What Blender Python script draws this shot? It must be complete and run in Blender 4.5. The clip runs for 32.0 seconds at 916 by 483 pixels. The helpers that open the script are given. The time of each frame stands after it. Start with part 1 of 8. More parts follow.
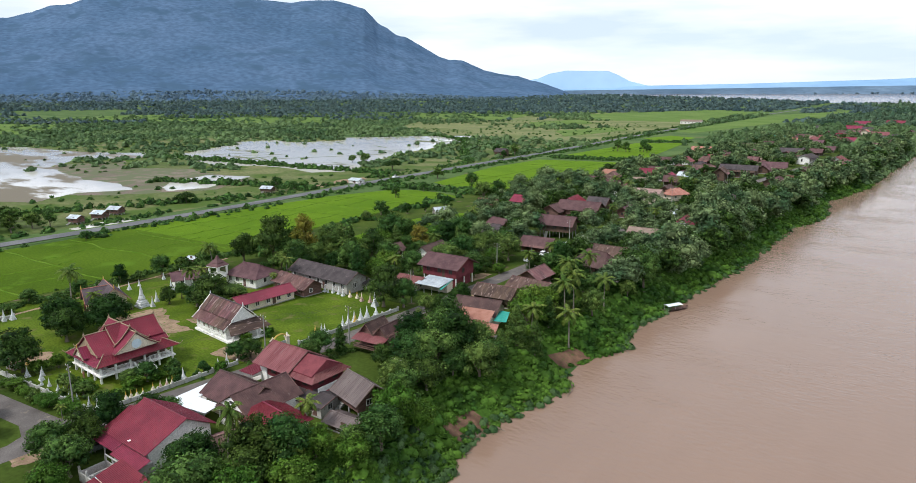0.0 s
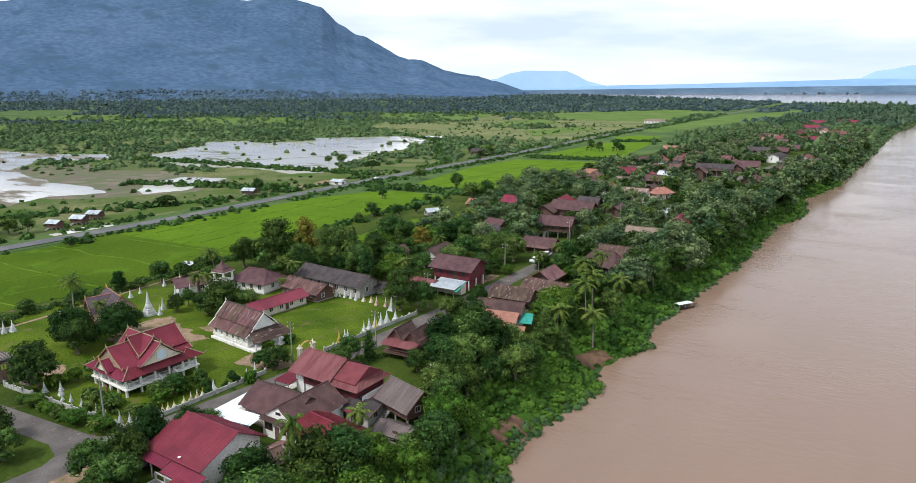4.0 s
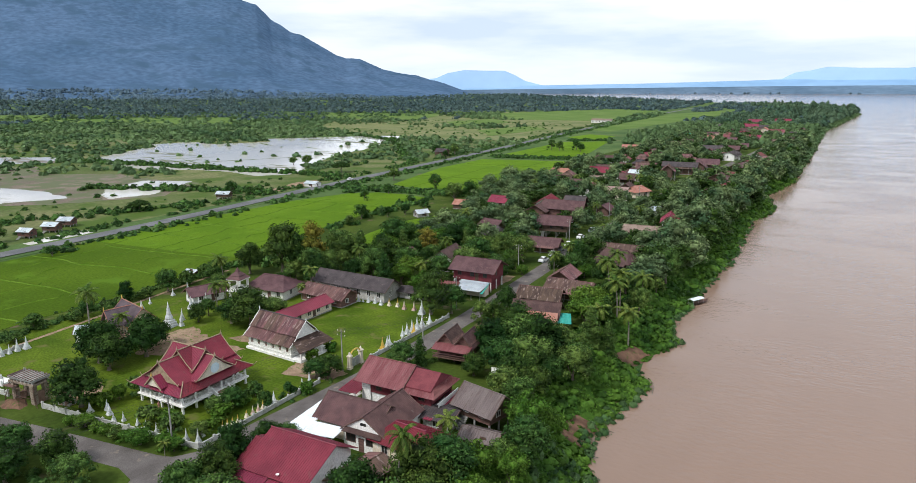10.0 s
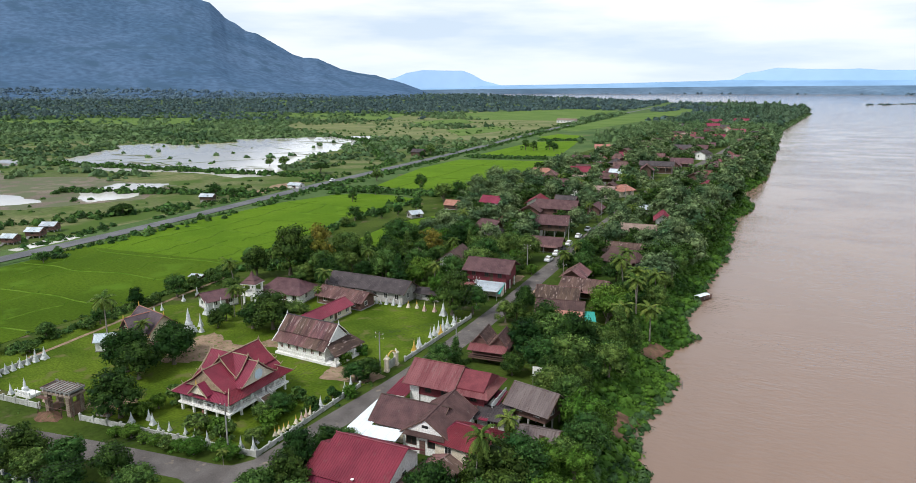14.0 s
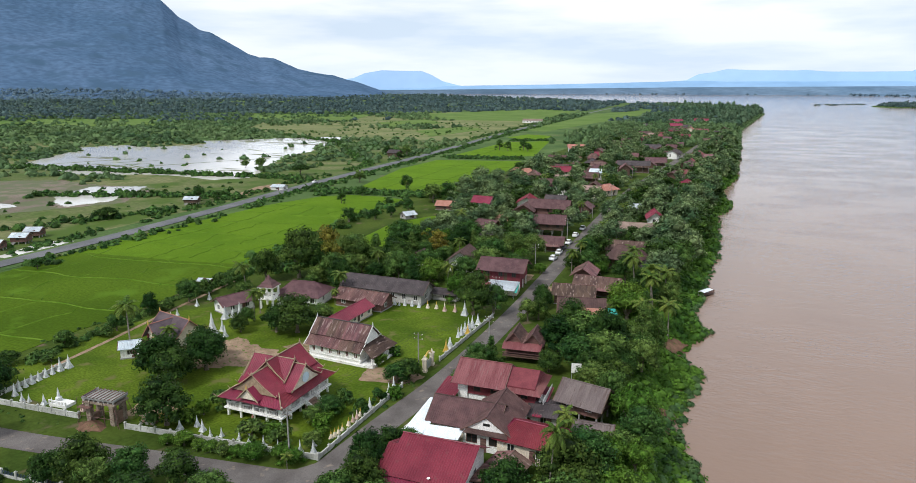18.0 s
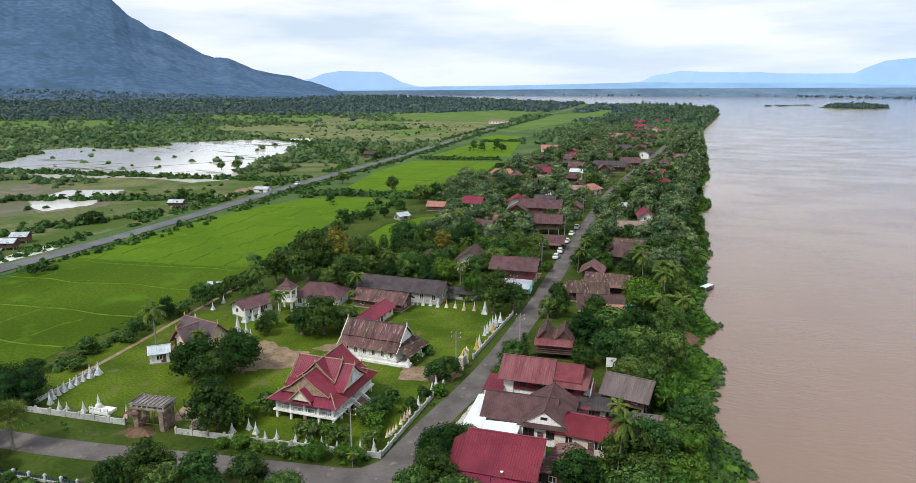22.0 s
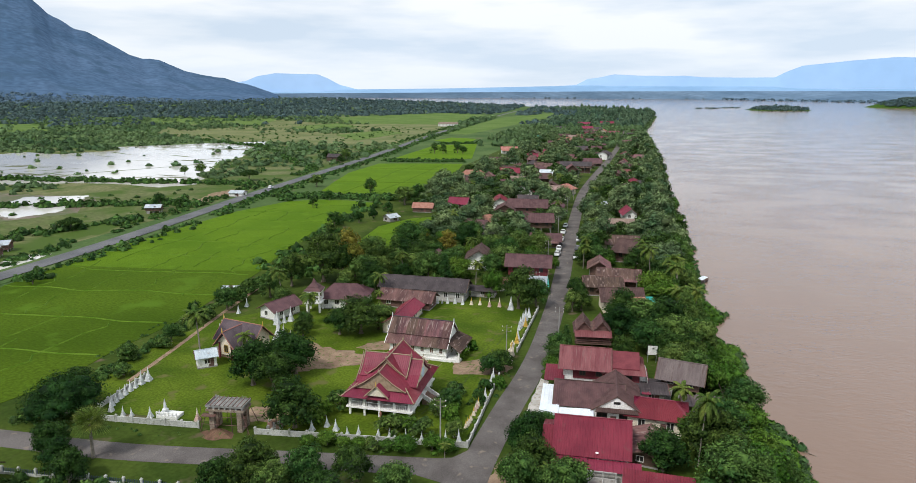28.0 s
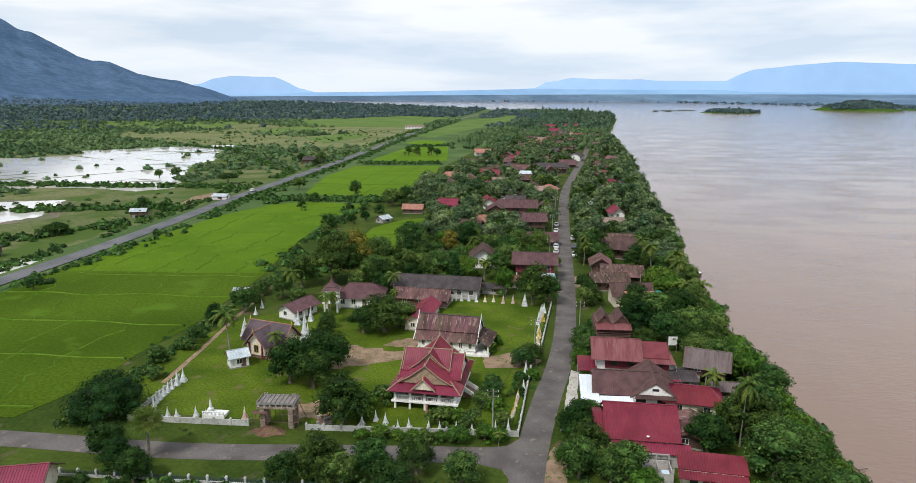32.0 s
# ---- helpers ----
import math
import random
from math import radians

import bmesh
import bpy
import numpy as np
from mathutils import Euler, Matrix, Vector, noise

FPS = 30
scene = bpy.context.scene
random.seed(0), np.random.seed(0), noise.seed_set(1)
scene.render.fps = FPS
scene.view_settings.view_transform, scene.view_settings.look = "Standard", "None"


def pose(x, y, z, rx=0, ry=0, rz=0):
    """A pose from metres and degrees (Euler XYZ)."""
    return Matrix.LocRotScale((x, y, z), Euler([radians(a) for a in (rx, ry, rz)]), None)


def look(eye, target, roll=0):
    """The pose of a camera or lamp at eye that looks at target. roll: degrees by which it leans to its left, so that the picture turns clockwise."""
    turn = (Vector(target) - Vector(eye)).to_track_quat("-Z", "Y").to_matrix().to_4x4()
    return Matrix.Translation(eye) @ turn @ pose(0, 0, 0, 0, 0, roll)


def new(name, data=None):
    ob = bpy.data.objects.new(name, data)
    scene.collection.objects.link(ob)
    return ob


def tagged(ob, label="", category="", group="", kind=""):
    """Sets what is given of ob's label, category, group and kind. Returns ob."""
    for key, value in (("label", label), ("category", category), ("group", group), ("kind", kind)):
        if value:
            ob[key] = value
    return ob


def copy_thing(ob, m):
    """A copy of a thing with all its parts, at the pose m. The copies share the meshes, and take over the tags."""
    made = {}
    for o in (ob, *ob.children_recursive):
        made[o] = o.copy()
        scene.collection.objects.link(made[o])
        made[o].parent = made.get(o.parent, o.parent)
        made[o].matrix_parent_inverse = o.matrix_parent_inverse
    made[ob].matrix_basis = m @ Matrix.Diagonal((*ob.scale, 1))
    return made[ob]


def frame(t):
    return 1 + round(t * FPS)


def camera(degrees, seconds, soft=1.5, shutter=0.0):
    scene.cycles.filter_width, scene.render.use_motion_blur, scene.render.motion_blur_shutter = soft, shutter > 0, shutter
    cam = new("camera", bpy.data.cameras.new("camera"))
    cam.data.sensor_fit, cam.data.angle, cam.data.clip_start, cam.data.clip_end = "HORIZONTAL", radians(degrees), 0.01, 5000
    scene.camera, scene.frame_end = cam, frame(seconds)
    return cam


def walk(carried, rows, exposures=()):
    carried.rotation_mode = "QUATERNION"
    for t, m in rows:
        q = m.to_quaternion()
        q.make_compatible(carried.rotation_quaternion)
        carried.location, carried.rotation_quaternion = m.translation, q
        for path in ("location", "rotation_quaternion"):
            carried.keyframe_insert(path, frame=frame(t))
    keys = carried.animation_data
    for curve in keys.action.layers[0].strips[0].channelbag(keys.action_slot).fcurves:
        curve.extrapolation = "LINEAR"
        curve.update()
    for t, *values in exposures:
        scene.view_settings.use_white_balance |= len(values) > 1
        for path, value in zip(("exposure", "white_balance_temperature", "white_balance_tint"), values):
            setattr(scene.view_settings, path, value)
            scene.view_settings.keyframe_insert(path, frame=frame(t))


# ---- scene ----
# ---- camera ----
cam = camera(69.1, 32.0, soft=0.6)
PATH = [  # seconds, x, y, z, turn, tilt, roll
    (0, 103.82, -39.02, 49.09, 38.42, 12.79, -0.23),
    (2, 98.12, -42.36, 49.21, 36.65, 12.81, -0.19),
    (4, 92.35, -45.75, 49.36, 34.88, 12.83, -0.16),
    (6, 86.49, -49.18, 49.52, 33.10, 12.85, -0.13),
    (8, 80.56, -52.64, 49.70, 31.30, 12.87, -0.09),
    (10, 74.57, -56.12, 49.88, 29.51, 12.89, -0.05),
    (12, 68.53, -59.60, 50.06, 27.70, 12.89, -0.02),
    (14, 62.44, -63.07, 50.23, 25.90, 12.90, 0.02),
    (16, 56.31, -66.52, 50.38, 24.09, 12.89, 0.06),
    (18, 50.14, -69.93, 50.51, 22.28, 12.87, 0.09),
    (20, 43.96, -73.30, 50.60, 20.47, 12.84, 0.12),
    (22, 37.75, -76.61, 50.65, 18.67, 12.79, 0.15),
    (24, 31.54, -79.85, 50.66, 16.86, 12.73, 0.18),
    (26, 25.33, -83.01, 50.60, 15.07, 12.64, 0.21),
    (28, 19.12, -86.07, 50.49, 13.27, 12.54, 0.23),
    (30, 12.93, -89.02, 50.31, 11.49, 12.42, 0.25),
    (32, 6.75, -91.85, 50.04, 9.71, 12.27, 0.26),
]
walk(cam, [(t, pose(x, y, z, 90 - tilt, 0, turn) @ pose(0, 0, 0, 0, 0, roll)) for t, x, y, z, turn, tilt, roll in PATH],
     exposures=[(0.0, 0.18, 6150, 10), (8.0, 0.13, 6150, 10), (16.0, 0.07, 6150, 10), (24.0, 0.02, 6200, 10), (32.0, -0.04, 6250, 10)])

# ---- light ----
SUN_EL, SUN_AZ = 52.0, 205.0          # degrees above the horizon; clockwise from +y
world = bpy.data.worlds.new("overcast_sky")
scene.world = world
world.use_nodes = True
wn, wl = world.node_tree.nodes, world.node_tree.links
wn.clear()
w_out, w_bg = wn.new("ShaderNodeOutputWorld"), wn.new("ShaderNodeBackground")
w_sky, w_cloud, w_fine = wn.new("ShaderNodeTexSky"), wn.new("ShaderNodeTexNoise"), wn.new("ShaderNodeTexNoise")
w_sky.sky_type, w_sky.sun_disc = "NISHITA", False
w_sky.sun_elevation, w_sky.sun_rotation = radians(SUN_EL), radians(SUN_AZ)
w_sky.air_density, w_sky.dust_density = 1.0, 2.0
w_co, w_map = wn.new("ShaderNodeTexCoord"), wn.new("ShaderNodeMapping")
w_map.inputs["Scale"].default_value = (1.0, 1.0, 6.0)
wl.new(w_co.outputs["Generated"], w_map.inputs["Vector"])
for n, sc, det in ((w_cloud, 3.2, 8.0), (w_fine, 1.3, 4.0)):
    n.inputs["Scale"].default_value, n.inputs["Detail"].default_value = sc, det
    wl.new(w_map.outputs["Vector"], n.inputs["Vector"])
w_ramp = wn.new("ShaderNodeValToRGB")           # cloud shade: bright overcast with greyer bellies
w_ramp.color_ramp.elements[0].position, w_ramp.color_ramp.elements[0].color = 0.40, (6.9, 7.9, 9.0, 1)
w_ramp.color_ramp.elements[1].position, w_ramp.color_ramp.elements[1].color = 0.60, (10.6, 10.6, 10.5, 1)
wl.new(w_cloud.outputs["Fac"], w_ramp.inputs["Fac"])
w_cover = wn.new("ShaderNodeMapRange")
w_cover.inputs["From Min"].default_value, w_cover.inputs["From Max"].default_value = 0.30, 0.55
w_cover.inputs["To Min"].default_value, w_cover.inputs["To Max"].default_value = 0.80, 0.98
wl.new(w_fine.outputs["Fac"], w_cover.inputs["Value"])
w_mix = wn.new("ShaderNodeMixRGB")
wl.new(w_cover.outputs["Result"], w_mix.inputs["Fac"])
wl.new(w_sky.outputs["Color"], w_mix.inputs["Color1"])
wl.new(w_ramp.outputs["Color"], w_mix.inputs["Color2"])
w_sep, w_low, w_veil = wn.new("ShaderNodeSeparateXYZ"), wn.new("ShaderNodeMapRange"), wn.new("ShaderNodeMixRGB")
wl.new(w_co.outputs["Generated"], w_sep.inputs["Vector"])            # bluer veil low over the horizon
w_low.inputs["From Min"].default_value, w_low.inputs["From Max"].default_value = 0.0, 0.16
w_low.inputs["To Min"].default_value, w_low.inputs["To Max"].default_value = 0.5, 0.0
wl.new(w_sep.outputs["Z"], w_low.inputs["Value"])
wl.new(w_low.outputs["Result"], w_veil.inputs["Fac"]), wl.new(w_mix.outputs["Color"], w_veil.inputs["Color1"])
w_veil.inputs["Color2"].default_value = (7.6, 8.6, 9.6, 1)
wl.new(w_veil.outputs["Color"], w_bg.inputs["Color"])
w_bg.inputs["Strength"].default_value = 0.10
wl.new(w_bg.outputs["Background"], w_out.inputs["Surface"])
sun = new("sun", bpy.data.lights.new("sun", "SUN"))
sun.data.energy, sun.data.angle, sun.data.color = 2.8, radians(10), (1.0, 0.95, 0.87)
sun.matrix_world = look((0, 0, 0), (-math.sin(radians(SUN_AZ)) * math.cos(radians(SUN_EL)), -math.cos(radians(SUN_AZ)) * math.cos(radians(SUN_EL)), -math.sin(radians(SUN_EL))))
scene.view_settings.exposure = 0.0


# ---- materials ----
def mat(name, a, b, scale=1.0, rough=0.8, bump=0.25, grain=14.0, vary=0.0, metal=0.0, dirt=None, dirt_at=0.62, stretch=(1, 1, 1), low=0.38, high=0.62, spec=0.3, var=0.21):
    """Two colours mixed by broad noise, fine grain over it, optional dirt patches, bump; vary: value change from object to object."""
    m = bpy.data.materials.new(name)
    m.use_nodes = True
    nt = m.node_tree
    nd, lk = nt.nodes, nt.links
    p = nd["Principled BSDF"]
    co, mp = nd.new("ShaderNodeTexCoord"), nd.new("ShaderNodeMapping")
    mp.inputs["Scale"].default_value = stretch
    lk.new(co.outputs["Object"], mp.inputs["Vector"])

    def noise_at(s, det=4.0):
        n = nd.new("ShaderNodeTexNoise")
        n.inputs["Scale"].default_value, n.inputs["Detail"].default_value = s, det
        lk.new(mp.outputs["Vector"], n.inputs["Vector"])
        return n

    broad, fine = noise_at(scale), noise_at(scale * grain, 6.0)
    r = nd.new("ShaderNodeValToRGB")
    r.color_ramp.elements[0].position, r.color_ramp.elements[0].color = low, (*a, 1)
    r.color_ramp.elements[1].position, r.color_ramp.elements[1].color = high, (*b, 1)
    lk.new(broad.outputs["Fac"], r.inputs["Fac"])
    g = nd.new("ShaderNodeMapRange")
    g.inputs["From Min"].default_value, g.inputs["From Max"].default_value = 0.3, 0.7
    g.inputs["To Min"].default_value, g.inputs["To Max"].default_value = 1 - var, 1 + var
    lk.new(fine.outputs["Fac"], g.inputs["Value"])
    hs = nd.new("ShaderNodeHueSaturation")
    lk.new(r.outputs["Color"], hs.inputs["Color"])
    if vary:
        info, vr, mul = nd.new("ShaderNodeObjectInfo"), nd.new("ShaderNodeMapRange"), nd.new("ShaderNodeMath")
        vr.inputs["To Min"].default_value, vr.inputs["To Max"].default_value = 1 - vary, 1 + vary
        lk.new(info.outputs["Random"], vr.inputs["Value"])
        mul.operation = "MULTIPLY"
        lk.new(vr.outputs["Result"], mul.inputs[0]), lk.new(g.outputs["Result"], mul.inputs[1])
        lk.new(mul.outputs["Value"], hs.inputs["Value"])
        hv = nd.new("ShaderNodeMapRange")
        hv.inputs["To Min"].default_value, hv.inputs["To Max"].default_value = 0.5 + 0.09 * vary, 0.5 - 0.09 * vary
        lk.new(info.outputs["Random"], hv.inputs["Value"]), lk.new(hv.outputs["Result"], hs.inputs["Hue"])
    else:
        lk.new(g.outputs["Result"], hs.inputs["Value"])
    colour = hs.outputs["Color"]
    if dirt:
        dn, dr, dm = noise_at(scale * 3.1, 7.0), nd.new("ShaderNodeValToRGB"), nd.new("ShaderNodeMixRGB")
        dr.color_ramp.elements[0].position, dr.color_ramp.elements[1].position = dirt_at - 0.05, dirt_at + 0.06
        lk.new(dn.outputs["Fac"], dr.inputs["Fac"]), lk.new(dr.outputs["Color"], dm.inputs["Fac"])
        lk.new(colour, dm.inputs["Color1"])
        dm.inputs["Color2"].default_value = (*dirt, 1)
        colour = dm.outputs["Color"]
    lk.new(colour, p.inputs["Base Color"])
    p.inputs["Roughness"].default_value, p.inputs["Metallic"].default_value = rough, metal
    p.inputs["Specular IOR Level"].default_value = spec
    if bump:
        bp = nd.new("ShaderNodeBump")
        bp.inputs["Strength"].default_value, bp.inputs["Distance"].default_value = bump, 0.05
        lk.new(fine.outputs["Fac"], bp.inputs["Height"]), lk.new(bp.outputs["Normal"], p.inputs["Normal"])
    return m


def leafy(name, a, b, vary=0.35, scale=0.5, trans=0.14, lo=0.34, hi=1.6):
    """Foliage: colours by noise and from tree to tree, with some light through the leaves."""
    m = mat(name, a, b, scale=scale, rough=0.7, bump=0.0, grain=9.0, vary=vary, spec=0.12)
    nd, lk = m.node_tree.nodes, m.node_tree.links
    p, out = nd["Principled BSDF"], nd["Material Output"]
    geo, isl, mul = nd.new("ShaderNodeNewGeometry"), nd.new("ShaderNodeMapRange"), nd.new("ShaderNodeMixRGB")
    isl.inputs["To Min"].default_value, isl.inputs["To Max"].default_value = lo, hi
    lk.new(geo.outputs["Random Per Island"], isl.inputs["Value"])
    mul.blend_type = "MULTIPLY"
    mul.inputs["Fac"].default_value = 1.0
    src = p.inputs["Base Color"].links[0].from_socket
    lk.new(src, mul.inputs["Color1"]), lk.new(isl.outputs["Result"], mul.inputs["Color2"]), lk.new(mul.outputs["Color"], p.inputs["Base Color"])
    tr, mx = nd.new("ShaderNodeBsdfTranslucent"), nd.new("ShaderNodeMixShader")
    tr.inputs["Color"].default_value = (b[0] * 1.3, b[1] * 1.4, b[2], 1)
    mx.inputs["Fac"].default_value = trans
    lk.new(p.outputs["BSDF"], mx.inputs[1]), lk.new(tr.outputs["BSDF"], mx.inputs[2]), lk.new(mx.outputs["Shader"], out.inputs["Surface"])
    return m


def water(name, deep, shallow, rough, wave, bump, scale=0.02, spec=0.95, ior=1.5, high=0.35):
    m = mat(name, deep, shallow, scale=scale, rough=rough, bump=0.0, grain=20, spec=spec, low=0.3, high=0.7, stretch=(1.6, 0.5, 1), var=0.02)
    m.node_tree.nodes["Principled BSDF"].inputs["IOR"].default_value = ior
    nd, lk = m.node_tree.nodes, m.node_tree.links
    co, mp, n1, n2, add, bp = (nd.new("ShaderNode" + k) for k in ("TexCoord", "Mapping", "TexNoise", "TexNoise", "Math", "Bump"))
    mp.inputs["Scale"].default_value = (0.55, 1.0, 1.0)
    lk.new(co.outputs["Object"], mp.inputs["Vector"])
    for n, s in ((n1, wave * 0.6), (n2, wave * 3.1)):
        n.inputs["Scale"].default_value, n.inputs["Detail"].default_value = s, 6.0
        lk.new(mp.outputs["Vector"], n.inputs["Vector"])
    lk.new(n1.outputs["Fac"], add.inputs[0]), lk.new(n2.outputs["Fac"], add.inputs[1])
    calm, gust = nd.new("ShaderNodeTexNoise"), nd.new("ShaderNodeMapRange")         # calmer and more rippled stretches
    calm.inputs["Scale"].default_value, calm.inputs["Detail"].default_value = 0.045, 7.0
    lk.new(mp.outputs["Vector"], calm.inputs["Vector"]), lk.new(calm.outputs["Fac"], gust.inputs["Value"])
    gust.inputs["From Min"].default_value, gust.inputs["From Max"].default_value = 0.38, 0.62
    gust.inputs["To Min"].default_value, gust.inputs["To Max"].default_value = bump * 0.25, bump
    lk.new(gust.outputs["Result"], bp.inputs["Strength"])
    bp.inputs["Distance"].default_value = high
    lk.new(add.outputs["Value"], bp.inputs["Height"]), lk.new(bp.outputs["Normal"], nd["Principled BSDF"].inputs["Normal"])
    return m


GROUND = mat("scrub_ground", (0.050, 0.092, 0.028), (0.088, 0.132, 0.044), scale=0.02, grain=40, dirt=(0.125, 0.11, 0.06), dirt_at=0.66, rough=0.95, spec=0.05)
VILLAGE = mat("village_earth_and_grass", (0.030, 0.052, 0.008), (0.058, 0.084, 0.014), scale=0.07, grain=20, dirt=(0.11, 0.086, 0.052), dirt_at=0.65, rough=0.95, spec=0.05)
LAWN = mat("mown_lawn", (0.046, 0.080, 0.006), (0.090, 0.130, 0.011), scale=0.09, grain=26, rough=0.9, dirt=(0.110, 0.112, 0.034), dirt_at=0.63, spec=0.05, var=0.32)
EARTH = mat("bare_earth", (0.20, 0.135, 0.092), (0.29, 0.205, 0.142), scale=0.4, dirt=(0.09, 0.13, 0.03), dirt_at=0.60, rough=0.95, spec=0.05)
RICE = mat("young_rice", (0.018, 0.034, 0.002), (0.037, 0.060, 0.004), scale=0.03, grain=50, rough=0.85, bump=0.8, spec=0.04, var=0.5, dirt=(0.050, 0.092, 0.008), dirt_at=0.64)
RICE_YOUNG = mat("bright_young_rice", (0.026, 0.054, 0.003), (0.048, 0.082, 0.005), scale=0.05, grain=40, rough=0.85, bump=0.8, spec=0.04, var=0.5, dirt=(0.056, 0.100, 0.008), dirt_at=0.62)
for m in (RICE, RICE_YOUNG):
    m.node_tree.nodes["Principled BSDF"].inputs["Sheen Weight"].default_value = 0.31 if m is RICE_YOUNG else 0.22
    m.node_tree.nodes["Principled BSDF"].inputs["Sheen Tint"].default_value = (0.50, 0.88, 0.03, 1)
RICE_PALE = mat("pale_rice", (0.078, 0.135, 0.026), (0.112, 0.165, 0.042), scale=0.02, grain=45, rough=0.85, bump=0.5, spec=0.04)
BUND = mat("grassy_bund", (0.062, 0.122, 0.009), (0.100, 0.168, 0.018), scale=0.4, rough=0.9, spec=0.05)
MARSH = mat("flooded_grass", (0.074, 0.100, 0.030), (0.142, 0.146, 0.064), scale=0.016, grain=34, rough=0.8, dirt=(0.060, 0.098, 0.018), dirt_at=0.52, spec=0.05, var=0.3)
MEADOW = mat("pale_wet_meadow", (0.108, 0.132, 0.046), (0.168, 0.176, 0.078), scale=0.02, grain=30, rough=0.9, dirt=(0.165, 0.165, 0.085), dirt_at=0.6, spec=0.05, var=0.28)
ASPHALT = mat("worn_asphalt", (0.092, 0.081, 0.076), (0.142, 0.127, 0.119), scale=0.18, grain=40, rough=0.9, dirt=(0.22, 0.18, 0.145), dirt_at=0.66, spec=0.1)
TARMAC = mat("highway_tarmac", (0.105, 0.106, 0.112), (0.145, 0.145, 0.150), scale=0.1, grain=40, rough=0.9, spec=0.1)
BANK = mat("overgrown_bank", (0.030, 0.070, 0.010), (0.055, 0.110, 0.016), scale=0.35, rough=0.95, dirt=(0.16, 0.095, 0.06), dirt_at=0.70, spec=0.05)
SCAR = mat("eroded_red_earth", (0.095, 0.055, 0.038), (0.165, 0.098, 0.066), scale=0.6, rough=0.95, stretch=(1, 1, 0.4), dirt=(0.06, 0.10, 0.02), dirt_at=0.64, spec=0.05)
RIVER = water("muddy_river", (0.212, 0.138, 0.100), (0.250, 0.164, 0.120), 0.10, 0.34, 1.0, scale=0.006, spec=0.5, ior=1.36, high=0.20)
# Near-white base holds the sky's reflection; the flood water itself is muddy.
POND = water("flood_water", (0.64, 0.61, 0.56), (0.73, 0.70, 0.65), 0.06, 0.9, 0.05)
LEAF = leafy("broad_leaves", (0.027, 0.068, 0.015), (0.088, 0.152, 0.032))
# The raised blue here stands in for thin haze over the village trees.
LEAF_GROVE = leafy("village_leaves", (0.030, 0.070, 0.033), (0.100, 0.156, 0.064), scale=0.11, lo=0.36, hi=1.6)
LEAF_DARK = leafy("dark_leaves", (0.014, 0.040, 0.008), (0.042, 0.084, 0.014))
LEAF_LIGHT = leafy("light_leaves", (0.042, 0.102, 0.009), (0.090, 0.160, 0.022), vary=0.2)
LEAF_YELLOW = leafy("yellowing_leaves", (0.11, 0.12, 0.015), (0.20, 0.17, 0.03), vary=0.15)
LEAF_BANK = leafy("bank_creepers", (0.026, 0.074, 0.010), (0.074, 0.156, 0.018), vary=0.1, scale=0.16, lo=0.5, hi=1.4)
# Far leaves are made paler and bluer to carry the haze of distance.
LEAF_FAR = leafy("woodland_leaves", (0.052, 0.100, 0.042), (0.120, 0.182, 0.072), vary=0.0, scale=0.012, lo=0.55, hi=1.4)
# Leaf colours for distant woods and islands, with haze mixed in as blue.
LEAF_HAZE = leafy("distant_woodland", (0.044, 0.077, 0.086), (0.078, 0.118, 0.106), vary=0.0, scale=0.01, lo=0.55, hi=1.4)
# Blue is added to the point's leaves for the haze before them.
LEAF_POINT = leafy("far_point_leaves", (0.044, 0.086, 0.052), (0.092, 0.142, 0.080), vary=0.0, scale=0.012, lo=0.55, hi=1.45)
# Foothill and far shore leaves take the mountain's painted haze blue.
LEAF_FOOT_HAZE = leafy("foothill_forest", (0.078, 0.124, 0.170), (0.100, 0.152, 0.190), vary=0.0, scale=0.006, lo=0.75, hi=1.3)
FROND = leafy("palm_fronds", (0.055, 0.100, 0.014), (0.12, 0.155, 0.03), vary=0.2)
BARK = mat("grey_bark", (0.10, 0.08, 0.06), (0.19, 0.16, 0.12), scale=1.5, stretch=(1, 1, 0.25), bump=0.6)
PALM_BARK = mat("palm_bark", (0.17, 0.15, 0.12), (0.27, 0.24, 0.20), scale=2.0, stretch=(0.3, 0.3, 3), bump=0.6)
# Haze over the mountain is painted into its base colour as blue.
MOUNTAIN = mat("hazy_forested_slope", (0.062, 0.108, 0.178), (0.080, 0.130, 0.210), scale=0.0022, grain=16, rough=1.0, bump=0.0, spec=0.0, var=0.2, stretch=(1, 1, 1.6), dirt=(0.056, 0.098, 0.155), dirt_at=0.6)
# Pale blue of the air before the far hills, put into their colour.
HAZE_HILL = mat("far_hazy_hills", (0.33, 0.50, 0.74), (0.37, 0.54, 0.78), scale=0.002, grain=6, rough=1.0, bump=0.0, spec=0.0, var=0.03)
# Plain and valley carry distance haze as blue in the base colour.
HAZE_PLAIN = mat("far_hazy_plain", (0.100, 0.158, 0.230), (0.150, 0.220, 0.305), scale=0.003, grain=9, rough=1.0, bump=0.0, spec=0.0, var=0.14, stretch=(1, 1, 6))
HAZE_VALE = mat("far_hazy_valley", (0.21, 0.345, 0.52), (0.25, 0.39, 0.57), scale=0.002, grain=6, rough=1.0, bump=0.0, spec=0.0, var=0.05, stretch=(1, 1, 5))
